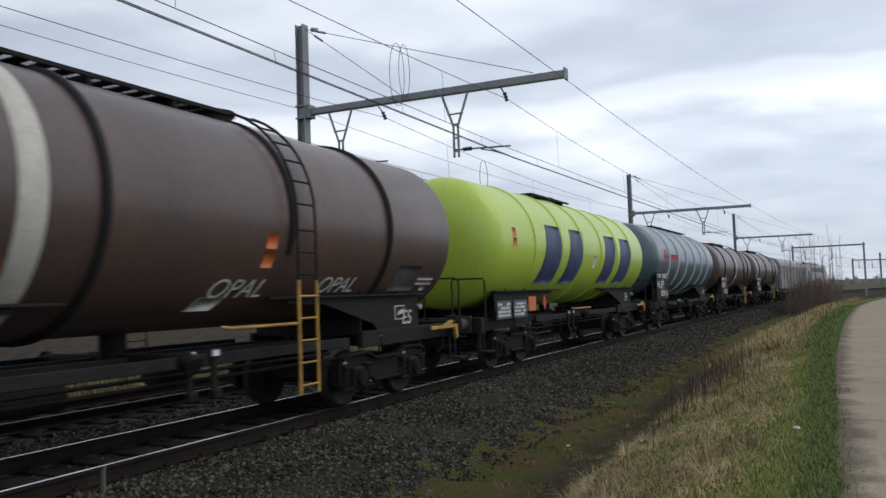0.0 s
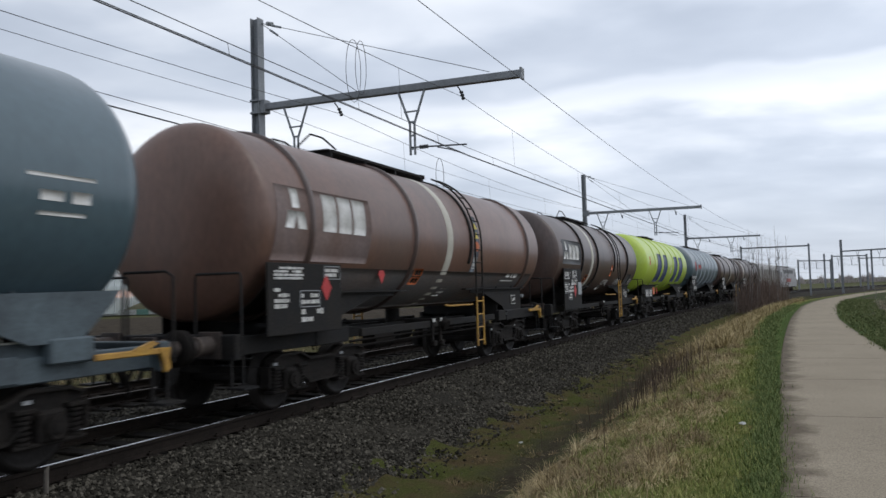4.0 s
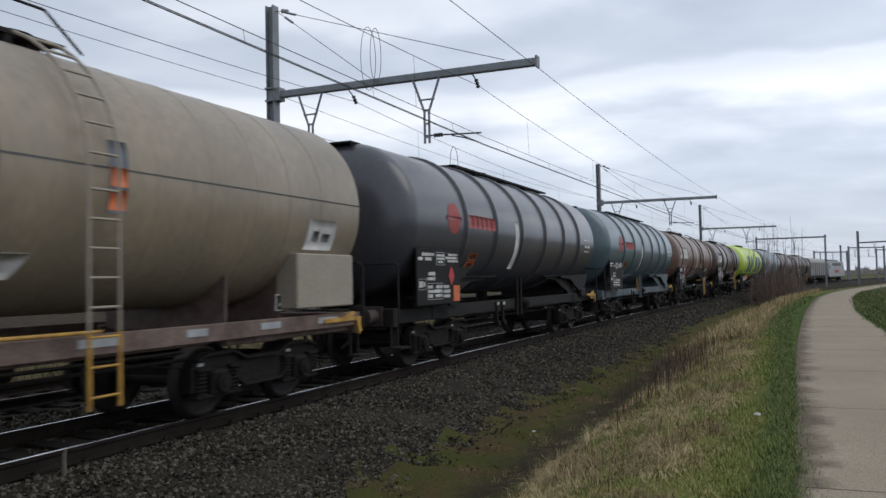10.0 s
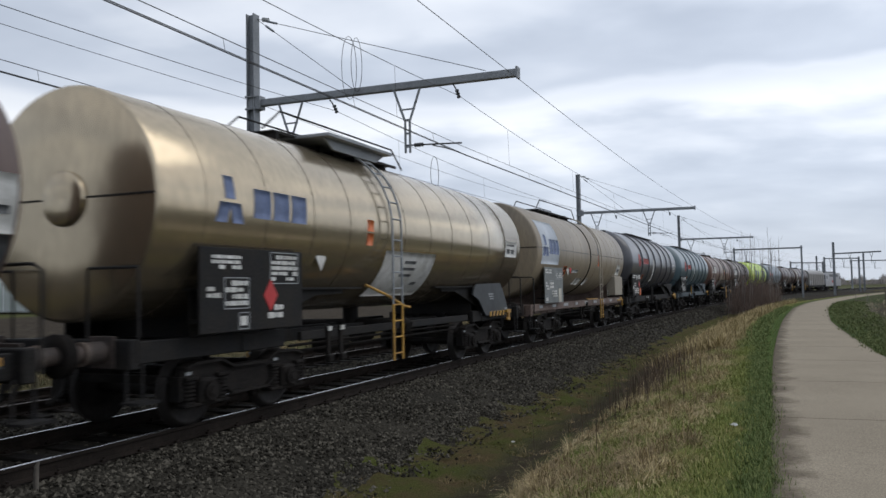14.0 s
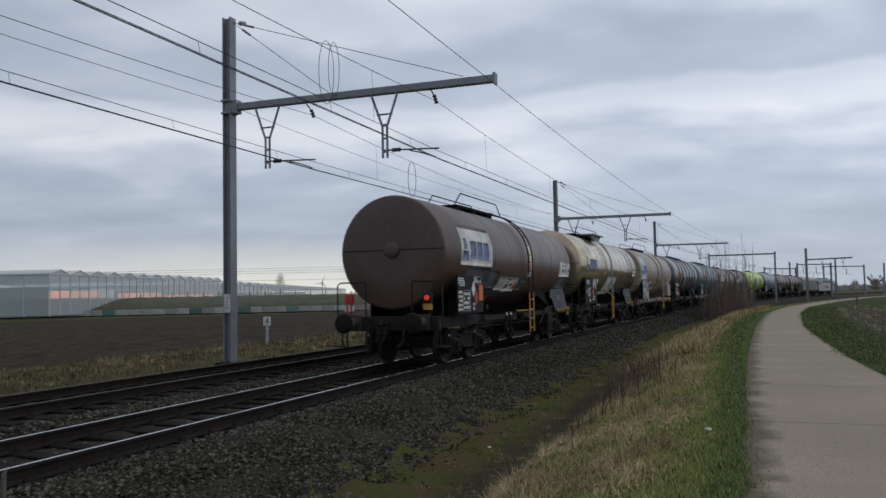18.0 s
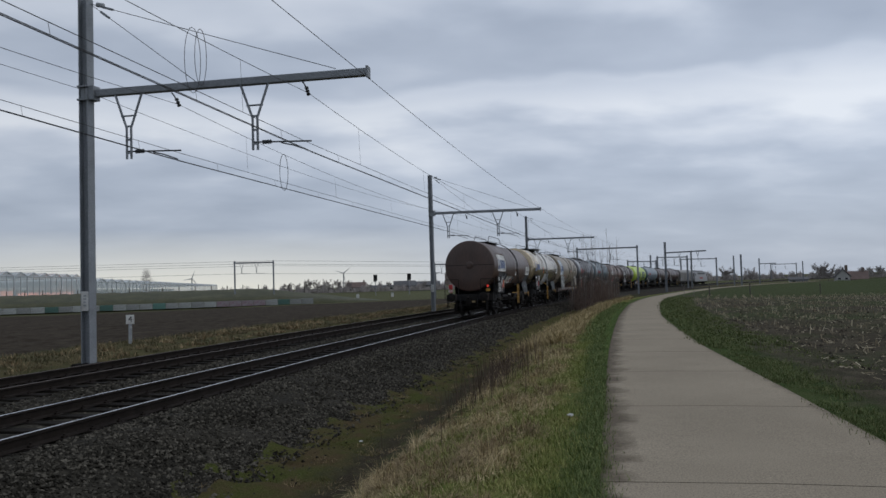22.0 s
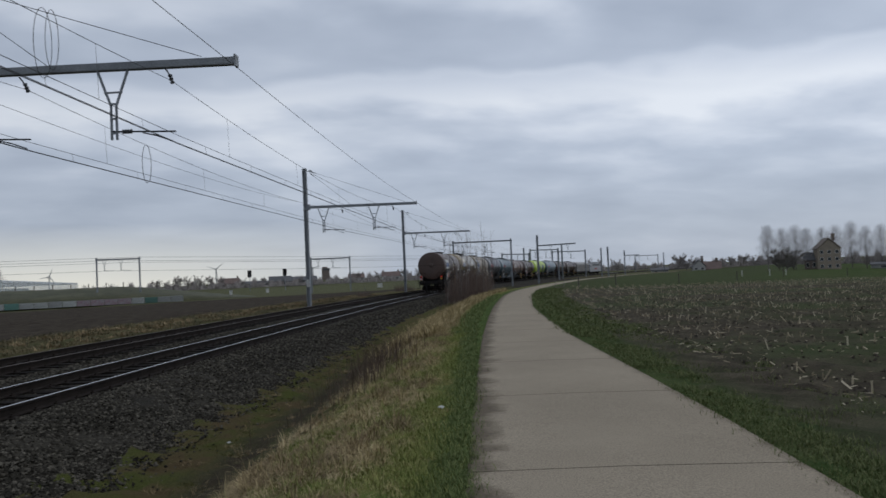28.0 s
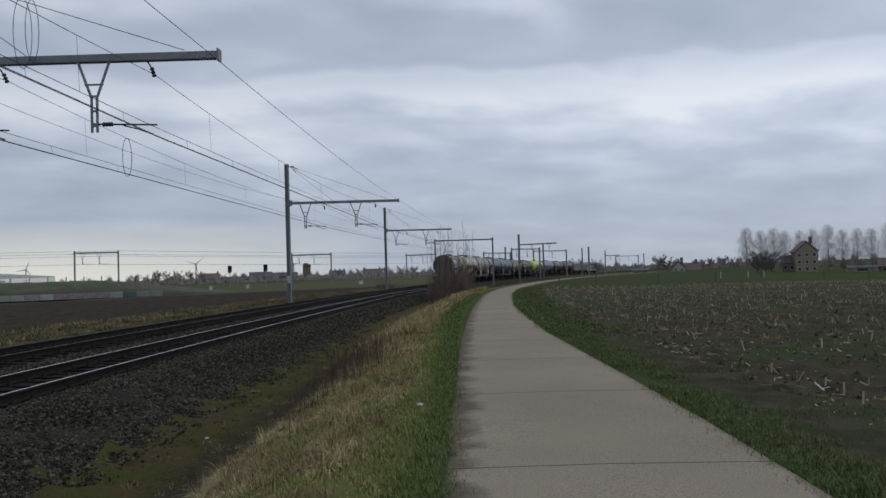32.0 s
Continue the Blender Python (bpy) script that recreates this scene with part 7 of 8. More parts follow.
# ---- trees ----
def tree_meshes(seed, height, spread, poplar, twigs, thick):
    """A bare winter tree: forking limbs that carry very many fine twigs."""
    rng = random.Random(seed)
    wood, fine = Build(), Build()
    top = height * (0.93 if poplar else 0.55)
    trunk = [Vector((rng.uniform(-0.02, 0.02) * height * (k / 5), rng.uniform(-0.02, 0.02) * height * (k / 5), top * k / 5)) for k in range(6)]
    r0 = height * (0.010 if poplar else 0.018)
    for k in range(5):
        wood.cyl(trunk[k] - Vector((0, 0, 0.4 if k == 0 else 0)), trunk[k + 1], r0 * (1 - k / 5.3), 6, r0 * (1 - (k + 1) / 5.3), False)
    tips = []
    for i in range(58 if poplar else 24):
        f = 0.17 + 0.73 * rng.random() ** 1.25 if poplar else rng.uniform(0.05 if seed == 7 else 0.3, 1.0)
        p = trunk[0].lerp(trunk[5], f)
        a = rng.uniform(0, 2 * math.pi)
        if poplar:
            reach = height * 0.15 * min(1, (1.02 - f) * 1.9) ** 0.7 * rng.uniform(0.35, 1.0)
            rise = height * (1.04 - f * 0.93) * rng.uniform(0.22, 0.42)
        else:
            reach = height * 0.42 * rng.uniform(0.4, 1.0)
            rise = height * 0.36 * rng.uniform(0.2, 1.0)
        m = p + Vector((math.cos(a) * reach * 0.7, math.sin(a) * reach * 0.7, rise * 0.5))
        e = p + Vector((math.cos(a) * reach, math.sin(a) * reach, rise))
        thin = 0.15 if poplar else 0.12 if seed == 7 else 0.24
        wood.cyl(p, m, r0 * thin, 5, r0 * thin * 0.6, False)
        wood.cyl(m, e, r0 * thin * 0.6, 5, r0 * 0.03, False)
        tips += [(p, m, rise), (m, e, rise), (m, e, rise)]
    for i in range(twigs):
        if poplar:
            # twigs fill a tall oval crown
            v, a = 0.18 + 0.79 * rng.betavariate(1.45, 1.6), rng.uniform(0, 2 * math.pi)
            lobes = 0.78 + 0.30 * math.sin(3 * a + 11 * v + seed) * math.sin(2 * a - 17 * v)
            env = height * 0.235 * spread * lobes * math.sin(math.pi * ((v - 0.15) / 0.87) ** 0.75) ** 0.55
            w = env * math.sqrt(rng.random())
            v *= 1 - 0.10 * rng.random() * abs(math.sin(2 * a + seed))
            q = Vector((w * math.cos(a), w * math.sin(a), height * v))
        else:
            p, e, ln = rng.choice(tips)
            q = p.lerp(e, rng.uniform(0.2, 1.0))
        d = Vector((rng.gauss(0, 1), rng.gauss(0, 1), rng.uniform(0.0, 1.6) if not poplar else rng.uniform(0.3, 2.4))).normalized()
        t = q + d * height * rng.uniform(0.03, 0.075 if poplar else 0.14) * spread
        s = d.orthogonal().normalized() * thick
        u = d.cross(s)
        fine.add([q + s, q - s * 0.5 + u * 0.8, q - s * 0.5 - u * 0.8, t], [(0, 1, 3), (1, 2, 3), (2, 0, 3)])
    return wood.mesh("trunk", M_BARK), fine.mesh("crown", M_TWIG)


TREES = {}


def tree(kind, p, scale, turn, label, group=""):
    if kind not in TREES:
        TREES[kind] = {"poplar_a": lambda: tree_meshes(1, 17, 1.0, True, 8000, 0.0078), "poplar_b": lambda: tree_meshes(2, 17, 1.0, True, 8000, 0.0078), "poplar_c": lambda: tree_meshes(6, 17, 1.1, True, 8000, 0.0078),
                       "bush": lambda: tree_meshes(7, 9, 0.9, False, 9000, 0.020), "round_a": lambda: tree_meshes(3, 9, 1.0, False, 2800, 0.034), "round_b": lambda: tree_meshes(4, 9, 1.0, False, 2800, 0.034)}[kind]()
    t, c = TREES[kind]
    root = thing("tree", label, "tree", group, Matrix.Translation(p) @ pose(0, 0, 0, 0, 0, turn) @ Matrix.Scale(scale, 4))
    part("trunk", t, M_BARK, root)
    part("crown", c, M_TWIG, root)


rng_t = random.Random(21)
LOW = -3.9
for i, az in enumerate((-45.7, -46.6, -47.4, -48.1, -49.0, -49.8, -50.7, -51.55, -52.4, -53.2, -54.2, -55.0, -55.9, -56.8)):
    tree(("poplar_a", "poplar_b", "poplar_c")[i % 3], land(az, 270 + rng_t.uniform(-3, 3)), rng_t.uniform(0.80, 0.94), rng_t.uniform(0, 360), "tall bare winter poplar in a roadside row", "row of poplars")
for az, r, sc, k, z in ((-3.1, 480, 0.8, 0, -1.2), (-3.8, 470, 0.75, 1, -1.2), (-4.6, 420, 0.95, 0, -1.2), (-5.2, 425, 0.9, 1, -1.2), (-6.0, 430, 0.95, 1, -1.2), (-6.7, 440, 0.9, 0, -1.2), (-7.4, 460, 0.8, 0, -1.2), (-8.9, 480, 0.7, 1, -1.2), (-10.3, 500, 0.7, 0, -1.2), (-12.9, 480, 0.7, 1, -1.2), (-13.6, 520, 0.7, 0, -1.2), (-16.9, 470, 0.8, 0, -1.2), (-18.5, 480, 0.8, 1, -1.2), (-20.4, 500, 0.85, 0, -1.2), (-21.5, 490, 0.9, 1, -1.2), (-22.5, 510, 0.85, 0, -1.2),
                        (-39.9, 300, 0.85, 0, LOW), (-40.4, 298, 0.75, 1, LOW), (-40.9, 300, 0.65, 0, LOW), (-42.6, 320, 0.6, 1, LOW), (-43.3, 322, 0.6, 0, LOW), (-44.1, 330, 0.7, 0, LOW), (-44.8, 325, 0.7, 1, LOW), (-35.7, 300, 0.75, 1, -1.6), (-34.2, 280, 0.8, 0, -1.6), (-51.5, 290, 0.42, 1, LOW), (-52.6, 292, 0.45, 0, LOW), (-53.6, 295, 0.5, 1, LOW), (-54.6, 290, 0.52, 0, LOW), (-55.6, 290, 0.5, 1, LOW), (-0.6, 460, 0.5, 1, -1.2)):
    tree(("round_a", "round_b")[k], land(az, r) if z == LOW else bearing(az, r, z), sc, rng_t.uniform(0, 360), "round bare winter tree behind the fields", "bare trees in the distance")


for az, r, sc in ((-46.35, 262, 0.92), (-46.8, 259, 1.0), (-47.25, 262, 0.95)):
    tree("bush", land(az, r), sc, rng_t.uniform(0, 360), "dense round bare tree beside the farmhouse", "bare trees in the distance")


def far_woods():
    """Low woods and hedges on the skyline, as loose twigs."""
    b = Build()
    rng = random.Random(9)
    for a0, a1, r, h, n in ((-2.5, -24, 445, 4.6, 3800), (2, -24, 620, 7.5, 3800), (-30, -46, 560, 7.0, 3000), (-39, -48, 450, 6.4, 1800), (-47, -62, 440, 7.5, 3600), (-26, -40, 520, 6.0, 1800), (40, 24, 700, 5, 500)):
        for i in range(n):
            az = rng.uniform(a0, a1)
            hh = h * (0.55 + 0.45 * math.sin(az * 3.1) * math.sin(az * 7.7 + 1)) * rng.uniform(0.5, 1.1)
            p = bearing(az, r + rng.uniform(-12, 12), -1.4) if az > -38 else land(az, r + rng.uniform(-12, 12))
            t = p + Vector((rng.gauss(0, 0.8), rng.gauss(0, 0.8), max(0.8, hh)))
            s = 0.32
            b.add([p + Vector((s, 0, 0)), p + Vector((-s, s, 0)), p + Vector((-s, -s, 0)), t], [(0, 1, 3), (1, 2, 3), (2, 0, 3)])
    tagged(part("far_woods", b, M_TWIG), "brown-grey winter woods and hedges on the skyline", "woods", kind="stuff")


far_woods()


tree("poplar_b", bearing(6.35, 330, -1), 0.74, 40, "slim bare poplar behind the glasshouse", "bare trees in the distance")


# ---- buildings ----
def house(p, turn, w, d, eave, ridge, wall_mat, roof_mat, label, rows=2, cols=4, chimney=True, name="house", gable=False):
    """A pitched-roof house; x is its length, the ridge runs along x (or along y with gable)."""
    root = thing(name, label, name.replace("_", " "), at=Matrix.Translation(p) @ pose(0, 0, 0, 0, 0, turn))
    b = Build().box((0, 0, eave / 2 - 0.5), (w, d, eave + 1))
    if gable:
        b.prism([(-w / 2, eave), (w / 2, eave), (0, ridge)], 1, -d / 2, d / 2)
    else:
        b.prism([(-d / 2, eave), (d / 2, eave), (0, ridge)], 0, -w / 2, w / 2)
    part("house_wall", b, wall_mat, root)
    b = Build()
    o = 0.35
    if gable:
        for sg in (-1, 1):
            b.add([(sg * (w / 2 + o), -d / 2 - o, eave - 0.2), (0, -d / 2 - o, ridge + 0.15), (0, d / 2 + o, ridge + 0.15), (sg * (w / 2 + o), d / 2 + o, eave - 0.2), (sg * (w / 2 + o), -d / 2 - o, eave), (0, -d / 2 - o, ridge + 0.35), (0, d / 2 + o, ridge + 0.35), (sg * (w / 2 + o), d / 2 + o, eave)], [(0, 1, 2, 3), (4, 7, 6, 5), (0, 4, 5, 1), (3, 2, 6, 7), (0, 3, 7, 4)])
    else:
        for sg in (-1, 1):
            b.add([(-w / 2 - o, sg * (d / 2 + o), eave - 0.2), (-w / 2 - o, 0, ridge + 0.15), (w / 2 + o, 0, ridge + 0.15), (w / 2 + o, sg * (d / 2 + o), eave - 0.2), (-w / 2 - o, sg * (d / 2 + o), eave), (-w / 2 - o, 0, ridge + 0.35), (w / 2 + o, 0, ridge + 0.35), (w / 2 + o, sg * (d / 2 + o), eave)], [(0, 1, 2, 3), (4, 7, 6, 5), (0, 4, 5, 1), (3, 2, 6, 7), (0, 3, 7, 4)])
    rf = part("roof", b, roof_mat, root)
    if chimney:
        for x in ((-0.42, 0.42) if w > 9 else (0.3,)):
            part("chimney", Build().box((x * w, 0, ridge + 0.5), (0.9, 0.9, 2.2), None, 0.05), M_BRICK, rf)
    for i in range(cols):
        for j in range(rows):
            x = -w / 2 + w * (i + 0.5) / cols
            z = eave * (j + 0.5) / rows
            wn = part("window", Build().box((x, -d / 2 - 0.02, z), (w / cols * 0.45, 0.10, eave / rows * 0.5)), M_WHITE, root)
            part("pane", Build().box((x, -d / 2 - 0.06, z), (w / cols * 0.38, 0.06, eave / rows * 0.42)), M_PANE, wn)
    return root


house(land(-49.25, 266), -38, 6.3, 7, 6.4, 9.3, M_TANBRICK, M_ROOF_TAN, "large old tan-brick farmhouse with a steep gable", 3, 3, True, "farmhouse", True)
house(land(-48.3, 268), -50, 3.6, 5, 3.0, 5.0, M_BRICK, M_ROOF_DARK, "low brick farm wing with a tiled roof", 1, 2, False, "barn")
house(land(-41.2, 300, 1.5), -35, 4.4, 5, 3.0, 5.2, M_PLASTER, M_ROOF_DARK, "white-plastered house with a dark roof", 2, 2, True, "house", True)
house(land(-42.0, 305, 1.5), -40, 7, 6, 2.2, 4.6, M_BRICK, M_ROOF, "brick cottage with a red tiled roof", 1, 3)
house(land(-52.6, 276), -50, 8, 4, 1.3, 1.7, M_PLASTER, M_ROOF_DARK, "low white garden wall and shed", 1, 1, False, "shed")
house(land(-54.9, 286), -50, 14, 6.5, 2.0, 4.4, M_BRICK, M_ROOF, "long brick farm building with a tiled roof", 1, 4, False, "barn")
house(land(-38.6, 310, 1.0), -35, 6, 4, 1.8, 2.3, M_GREYW, M_ROOF_DARK, "low pale shed beside the railway", 1, 2, False, "shed")
house(bearing(-8.0, 520, -1.4), -8, 12, 8, 2.6, 5.6, M_BRICK, M_ROOF, "brick house with a red roof beyond the fields", 1, 3)
house(bearing(-9.9, 540, -1.4), -8, 18, 9, 2.4, 3.2, M_PLASTER, M_ROOF_DARK, "pale low commercial shed", 1, 3, False, "shed")
house(bearing(-11.5, 520, -1.4), -10, 14, 9, 2.6, 5.6, M_BRICK, M_ROOF_DARK, "dark-roofed brick farm building beyond the meadow", 1, 2, False, "barn")
house(bearing(-12.9, 500, -1.4), -10, 20, 9, 2.6, 4.8, M_ROOF_DARK, M_ROOF_DARK, "long dark barn beyond the meadow", 1, 2, False, "barn")
house(bearing(-16.9, 560, -1.4), -14, 11, 8, 2.8, 5.2, M_PLASTER, M_ROOF, "white house with a red roof beyond the meadow", 1, 3)
house(bearing(-19.4, 540, -1.4), -16, 12, 8, 2.8, 5.6, M_PLASTER, M_ROOF, "white house with a brown roof beyond the meadow", 1, 3)


def tower_block():
    root = thing("silo_tower", "dark concrete silo tower on the skyline", "silo", at=Matrix.Translation(bearing(-14.72, 520, -1.3)) @ pose(0, 0, 0, 0, 0, -14))
    part("shaft", Build().box((0, 0, 6), (5.0, 5, 7.6), None, 0.2).box((-0.5, 0, 10.0), (3.4, 4.4, 1.2), None, 0.2), M_BRICK, root)
    part("head_house", Build().box((0.6, 0, 8.9), (4.4, 5.4, 1.2), None, 0.1), M_ROOF_DARK, root)


tower_block()


def signal(p, turn):
    root = thing("railway_signal", "black railway signal on a slim mast", "signal", "railway signals", Matrix.Translation(p) @ pose(0, 0, 0, 0, 0, turn))
    part("signal_post", Build().cyl((0, 0, -1), (0, 0, 5.6), 0.12, 8), M_STEEL, root)
    part("signal_board", Build().prism([(-0.75, 4.6), (0.35, 4.6), (0.7, 5.2), (0.7, 7.2), (-0.75, 7.2)], 1, -0.1, 0.1), M_BLACK, root)
    part("signal_hood", Build().box((0, -0.25, 6.4), (0.4, 0.3, 0.9), None, 0.04), M_BLACK, root)
    part("platform", Build().box((0, 0.4, 4.3), (0.9, 0.8, 0.06)).tube([(-0.45, 0.8, 4.3), (-0.45, 0.8, 5.3), (0.45, 0.8, 5.3), (0.45, 0.8, 4.3)], 0.03, 5), M_STEEL, root)


signal(bearing(-9.4, 300, -1.3), -9)
signal(bearing(-11.85, 290, -1.3), -11)


def cabinet(p, w, h):
    root = thing("relay_cabinet", "small white trackside cabinet", "cabinet", "trackside cabinets", Matrix.Translation(p))
    part("cabinet_body", Build().box((0, 0, h / 2), (w, 0.6, h), None, 0.03), M_WHITE, root)
    part("cabinet_roof", Build().box((0, 0, h + 0.04), (w + 0.12, 0.75, 0.08), None, 0.02), M_GREYW, root)


cabinet(bearing(-8.1, 190, -1.2), 0.6, 1.0)
cabinet(bearing(-10.6, 200, -1.2), 0.6, 1.0)
cabinet(bearing(-18.6, 205, -1.3), 1.1, 1.1)


def wind_turbine(p, h, turn, spin):
    root = thing("wind_turbine", "white wind turbine far on the horizon", "wind turbine", "wind turbines", Matrix.Translation(p) @ pose(0, 0, 0, 0, 0, turn))
    part("tower", Build().cyl((0, 0, -5), (0, 0, h), 2.0, 8, 1.2), M_GREYW, root)
    part("nacelle", Build().box((0, 1.5, h + 1), (3, 8, 3), None, 0.5), M_GREYW, root)
    for k in range(3):
        a = radians(spin + 120 * k)
        e = Vector((math.sin(a), 0, math.cos(a)))
        part("blade", Build().cyl(Vector((0, -3, h + 1)), Vector((0, -3, h + 1)) + e * h * 0.62, 1.5, 5, 0.3), M_GREYW, root)


for az, r, h, sp in ((3.4, 2300, 38, 20), (-7.1, 2300, 42, 50), (-13.8, 2500, 38, 80), (14.6, 2400, 38, 100)):
    wind_turbine(bearing(az, r, -2), h, az, sp)


# ---- trackside things ----
def kilometre_sign():
    at = Matrix.Translation(bearing(7.34, 34.2, 0.0)) @ pose(0, 0, 0, 0, 0, 6)
    root = thing("kilometre_sign", "white plate with a black 4 on a concrete post", "sign", at=at)
    part("sign_post", Build().box((0, 0.05, 0.02), (0.13, 0.13, 1.3), None, 0.01), M_GREYW, root, "grey concrete post")
    pl = part("sign_plate", Build().box((0, -0.03, 0.62), (0.31, 0.02, 0.37), None, 0.006), M_WHITE, root)
    cu = bpy.data.curves.new("sign_figure", "FONT")
    cu.body, cu.size, cu.extrude, cu.align_x, cu.align_y = "4", 0.33, 0.002, "CENTER", "CENTER"
    t = new("sign_figure", cu)
    cu.materials.append(M_BLACK)
    t.parent = pl
    t.matrix_basis = pose(0, -0.043, 0.62, 90, 0, 0)
    part("small_tag", Build().box((0.03, -0.02, 0.30), (0.06, 0.02, 0.06)), M_WHITE, root)


kilometre_sign()


def peg(p, h):
    root = thing("marker_peg", "short weathered wooden peg beside the ballast", "peg", at=Matrix.Translation(p))
    b = Build().cyl((0, 0, -0.2), (0.01, 0, h), 0.03, 7, 0.024)
    part("peg_shaft", b, M_POST, root)
    part("peg_tip", Build().cyl((0.01, 0, h), (0.03, 0, h + 0.05), 0.024, 7, 0.010), M_POST, root, "splintered tip")


peg(on_line(5.6, 1.22, -0.18), 0.24)


def field_posts():
    for az, r, h, white in ((-35.6, 88, 1.2, 0), (-39.9, 95, 1.1, 0), (-43.7, 105, 1.1, 0), (-33.0, 80, 1.0, 0), (-46.6, 120, 1.1, 0), (-50.4, 125, 1.2, 0), (-53.0, 130, 1.1, 0), (-44.0, 170, 1.2, 1), (-45.75, 165, 1.3, 1), (-46.75, 168, 1.2, 1)):
        p = land(az, r, 0.0)
        root = thing("field_post", "white field marker post" if white else "dark timber fence post in the meadow", "post", "posts in the field", Matrix.Translation(p))
        part("post", Build().cyl((0, 0, -0.8), (0, 0, h), 0.07 if not white else 0.09, 6), M_WHITE if white else M_POST, root)


field_posts()


# ---- loose stuff: stones, grass, stalks, stubble ----
M_DRY = stuff_material("dry_winter_grass", (0.17, 0.130, 0.064), (0.52, 0.42, 0.225), 0.85, (0.32, 0.25, 0.125))
M_DRY_PALE = stuff_material("bleached_grass", (0.26, 0.205, 0.11), (0.60, 0.49, 0.29), 0.85, (0.40, 0.32, 0.175))
M_DRY_BROWN = stuff_material("ochre_dead_grass", (0.13, 0.095, 0.050), (0.36, 0.27, 0.15), 0.85, (0.22, 0.165, 0.09))
M_FARGRASS = stuff_material("dull_far_grass", (0.050, 0.050, 0.024), (0.19, 0.155, 0.09), 0.85, (0.095, 0.084, 0.044))
M_GREEN = stuff_material("short_green_grass", (0.095, 0.125, 0.030), (0.330, 0.330, 0.110), 0.85, (0.175, 0.210, 0.054))
M_LOWGREEN = stuff_material("trodden_green_grass", (0.058, 0.080, 0.025), (0.190, 0.195, 0.085), 0.85, (0.098, 0.125, 0.042))
M_MIXED = stuff_material("mixed_verge_grass", (0.115, 0.130, 0.038), (0.48, 0.40, 0.20), 0.85, (0.240, 0.235, 0.080))
M_STALK = stuff_material("dead_brown_stalks", (0.050, 0.037, 0.028), (0.135, 0.098, 0.072), 0.9)
M_STRAW = stuff_material("maize_stubble_straw", (0.19, 0.155, 0.100), (0.60, 0.53, 0.39), 0.85, (0.34, 0.285, 0.19))
M_CLOD = stuff_material("soil_clods", (0.026, 0.021, 0.016), (0.052, 0.042, 0.032), 0.95)
M_DEEPGREEN = stuff_material("dense_path_edge_grass", (0.062, 0.092, 0.029), (0.220, 0.240, 0.092), 0.85, (0.115, 0.156, 0.050))
M_MOSS = stuff_material("moss_tufts", (0.056, 0.060, 0.018), (0.170, 0.145, 0.062), 0.95, (0.100, 0.102, 0.030))


def world_of(s, lat, z):
    h = np.interp(s, LINE_S, LINE_H)
    return np.stack([np.interp(s, LINE_S, LINE_X) + lat * np.cos(h), np.interp(s, LINE_S, LINE_Y) - lat * np.sin(h), z + rail_z(s)], -1)


def real_lat(s, u):
    """From the profile's lat to the true one."""
    sh = path_mid(s) - 9.10
    lat = np.array(u, float)
    for _ in range(6):
        lat = u + sh * np.clip((lat - 3.2) / 3.5, 0, 1)
    return lat


def stuff(name, verts, faces, mat, label, category):
    me = bpy.data.meshes.new(name)
    me.from_pydata(verts.reshape(-1, 3).tolist(), [], faces.reshape(-1, faces.shape[-1]).tolist())
    me.materials.append(mat)
    me.update()
    return tagged(new(name, me), label, category, kind="stuff")


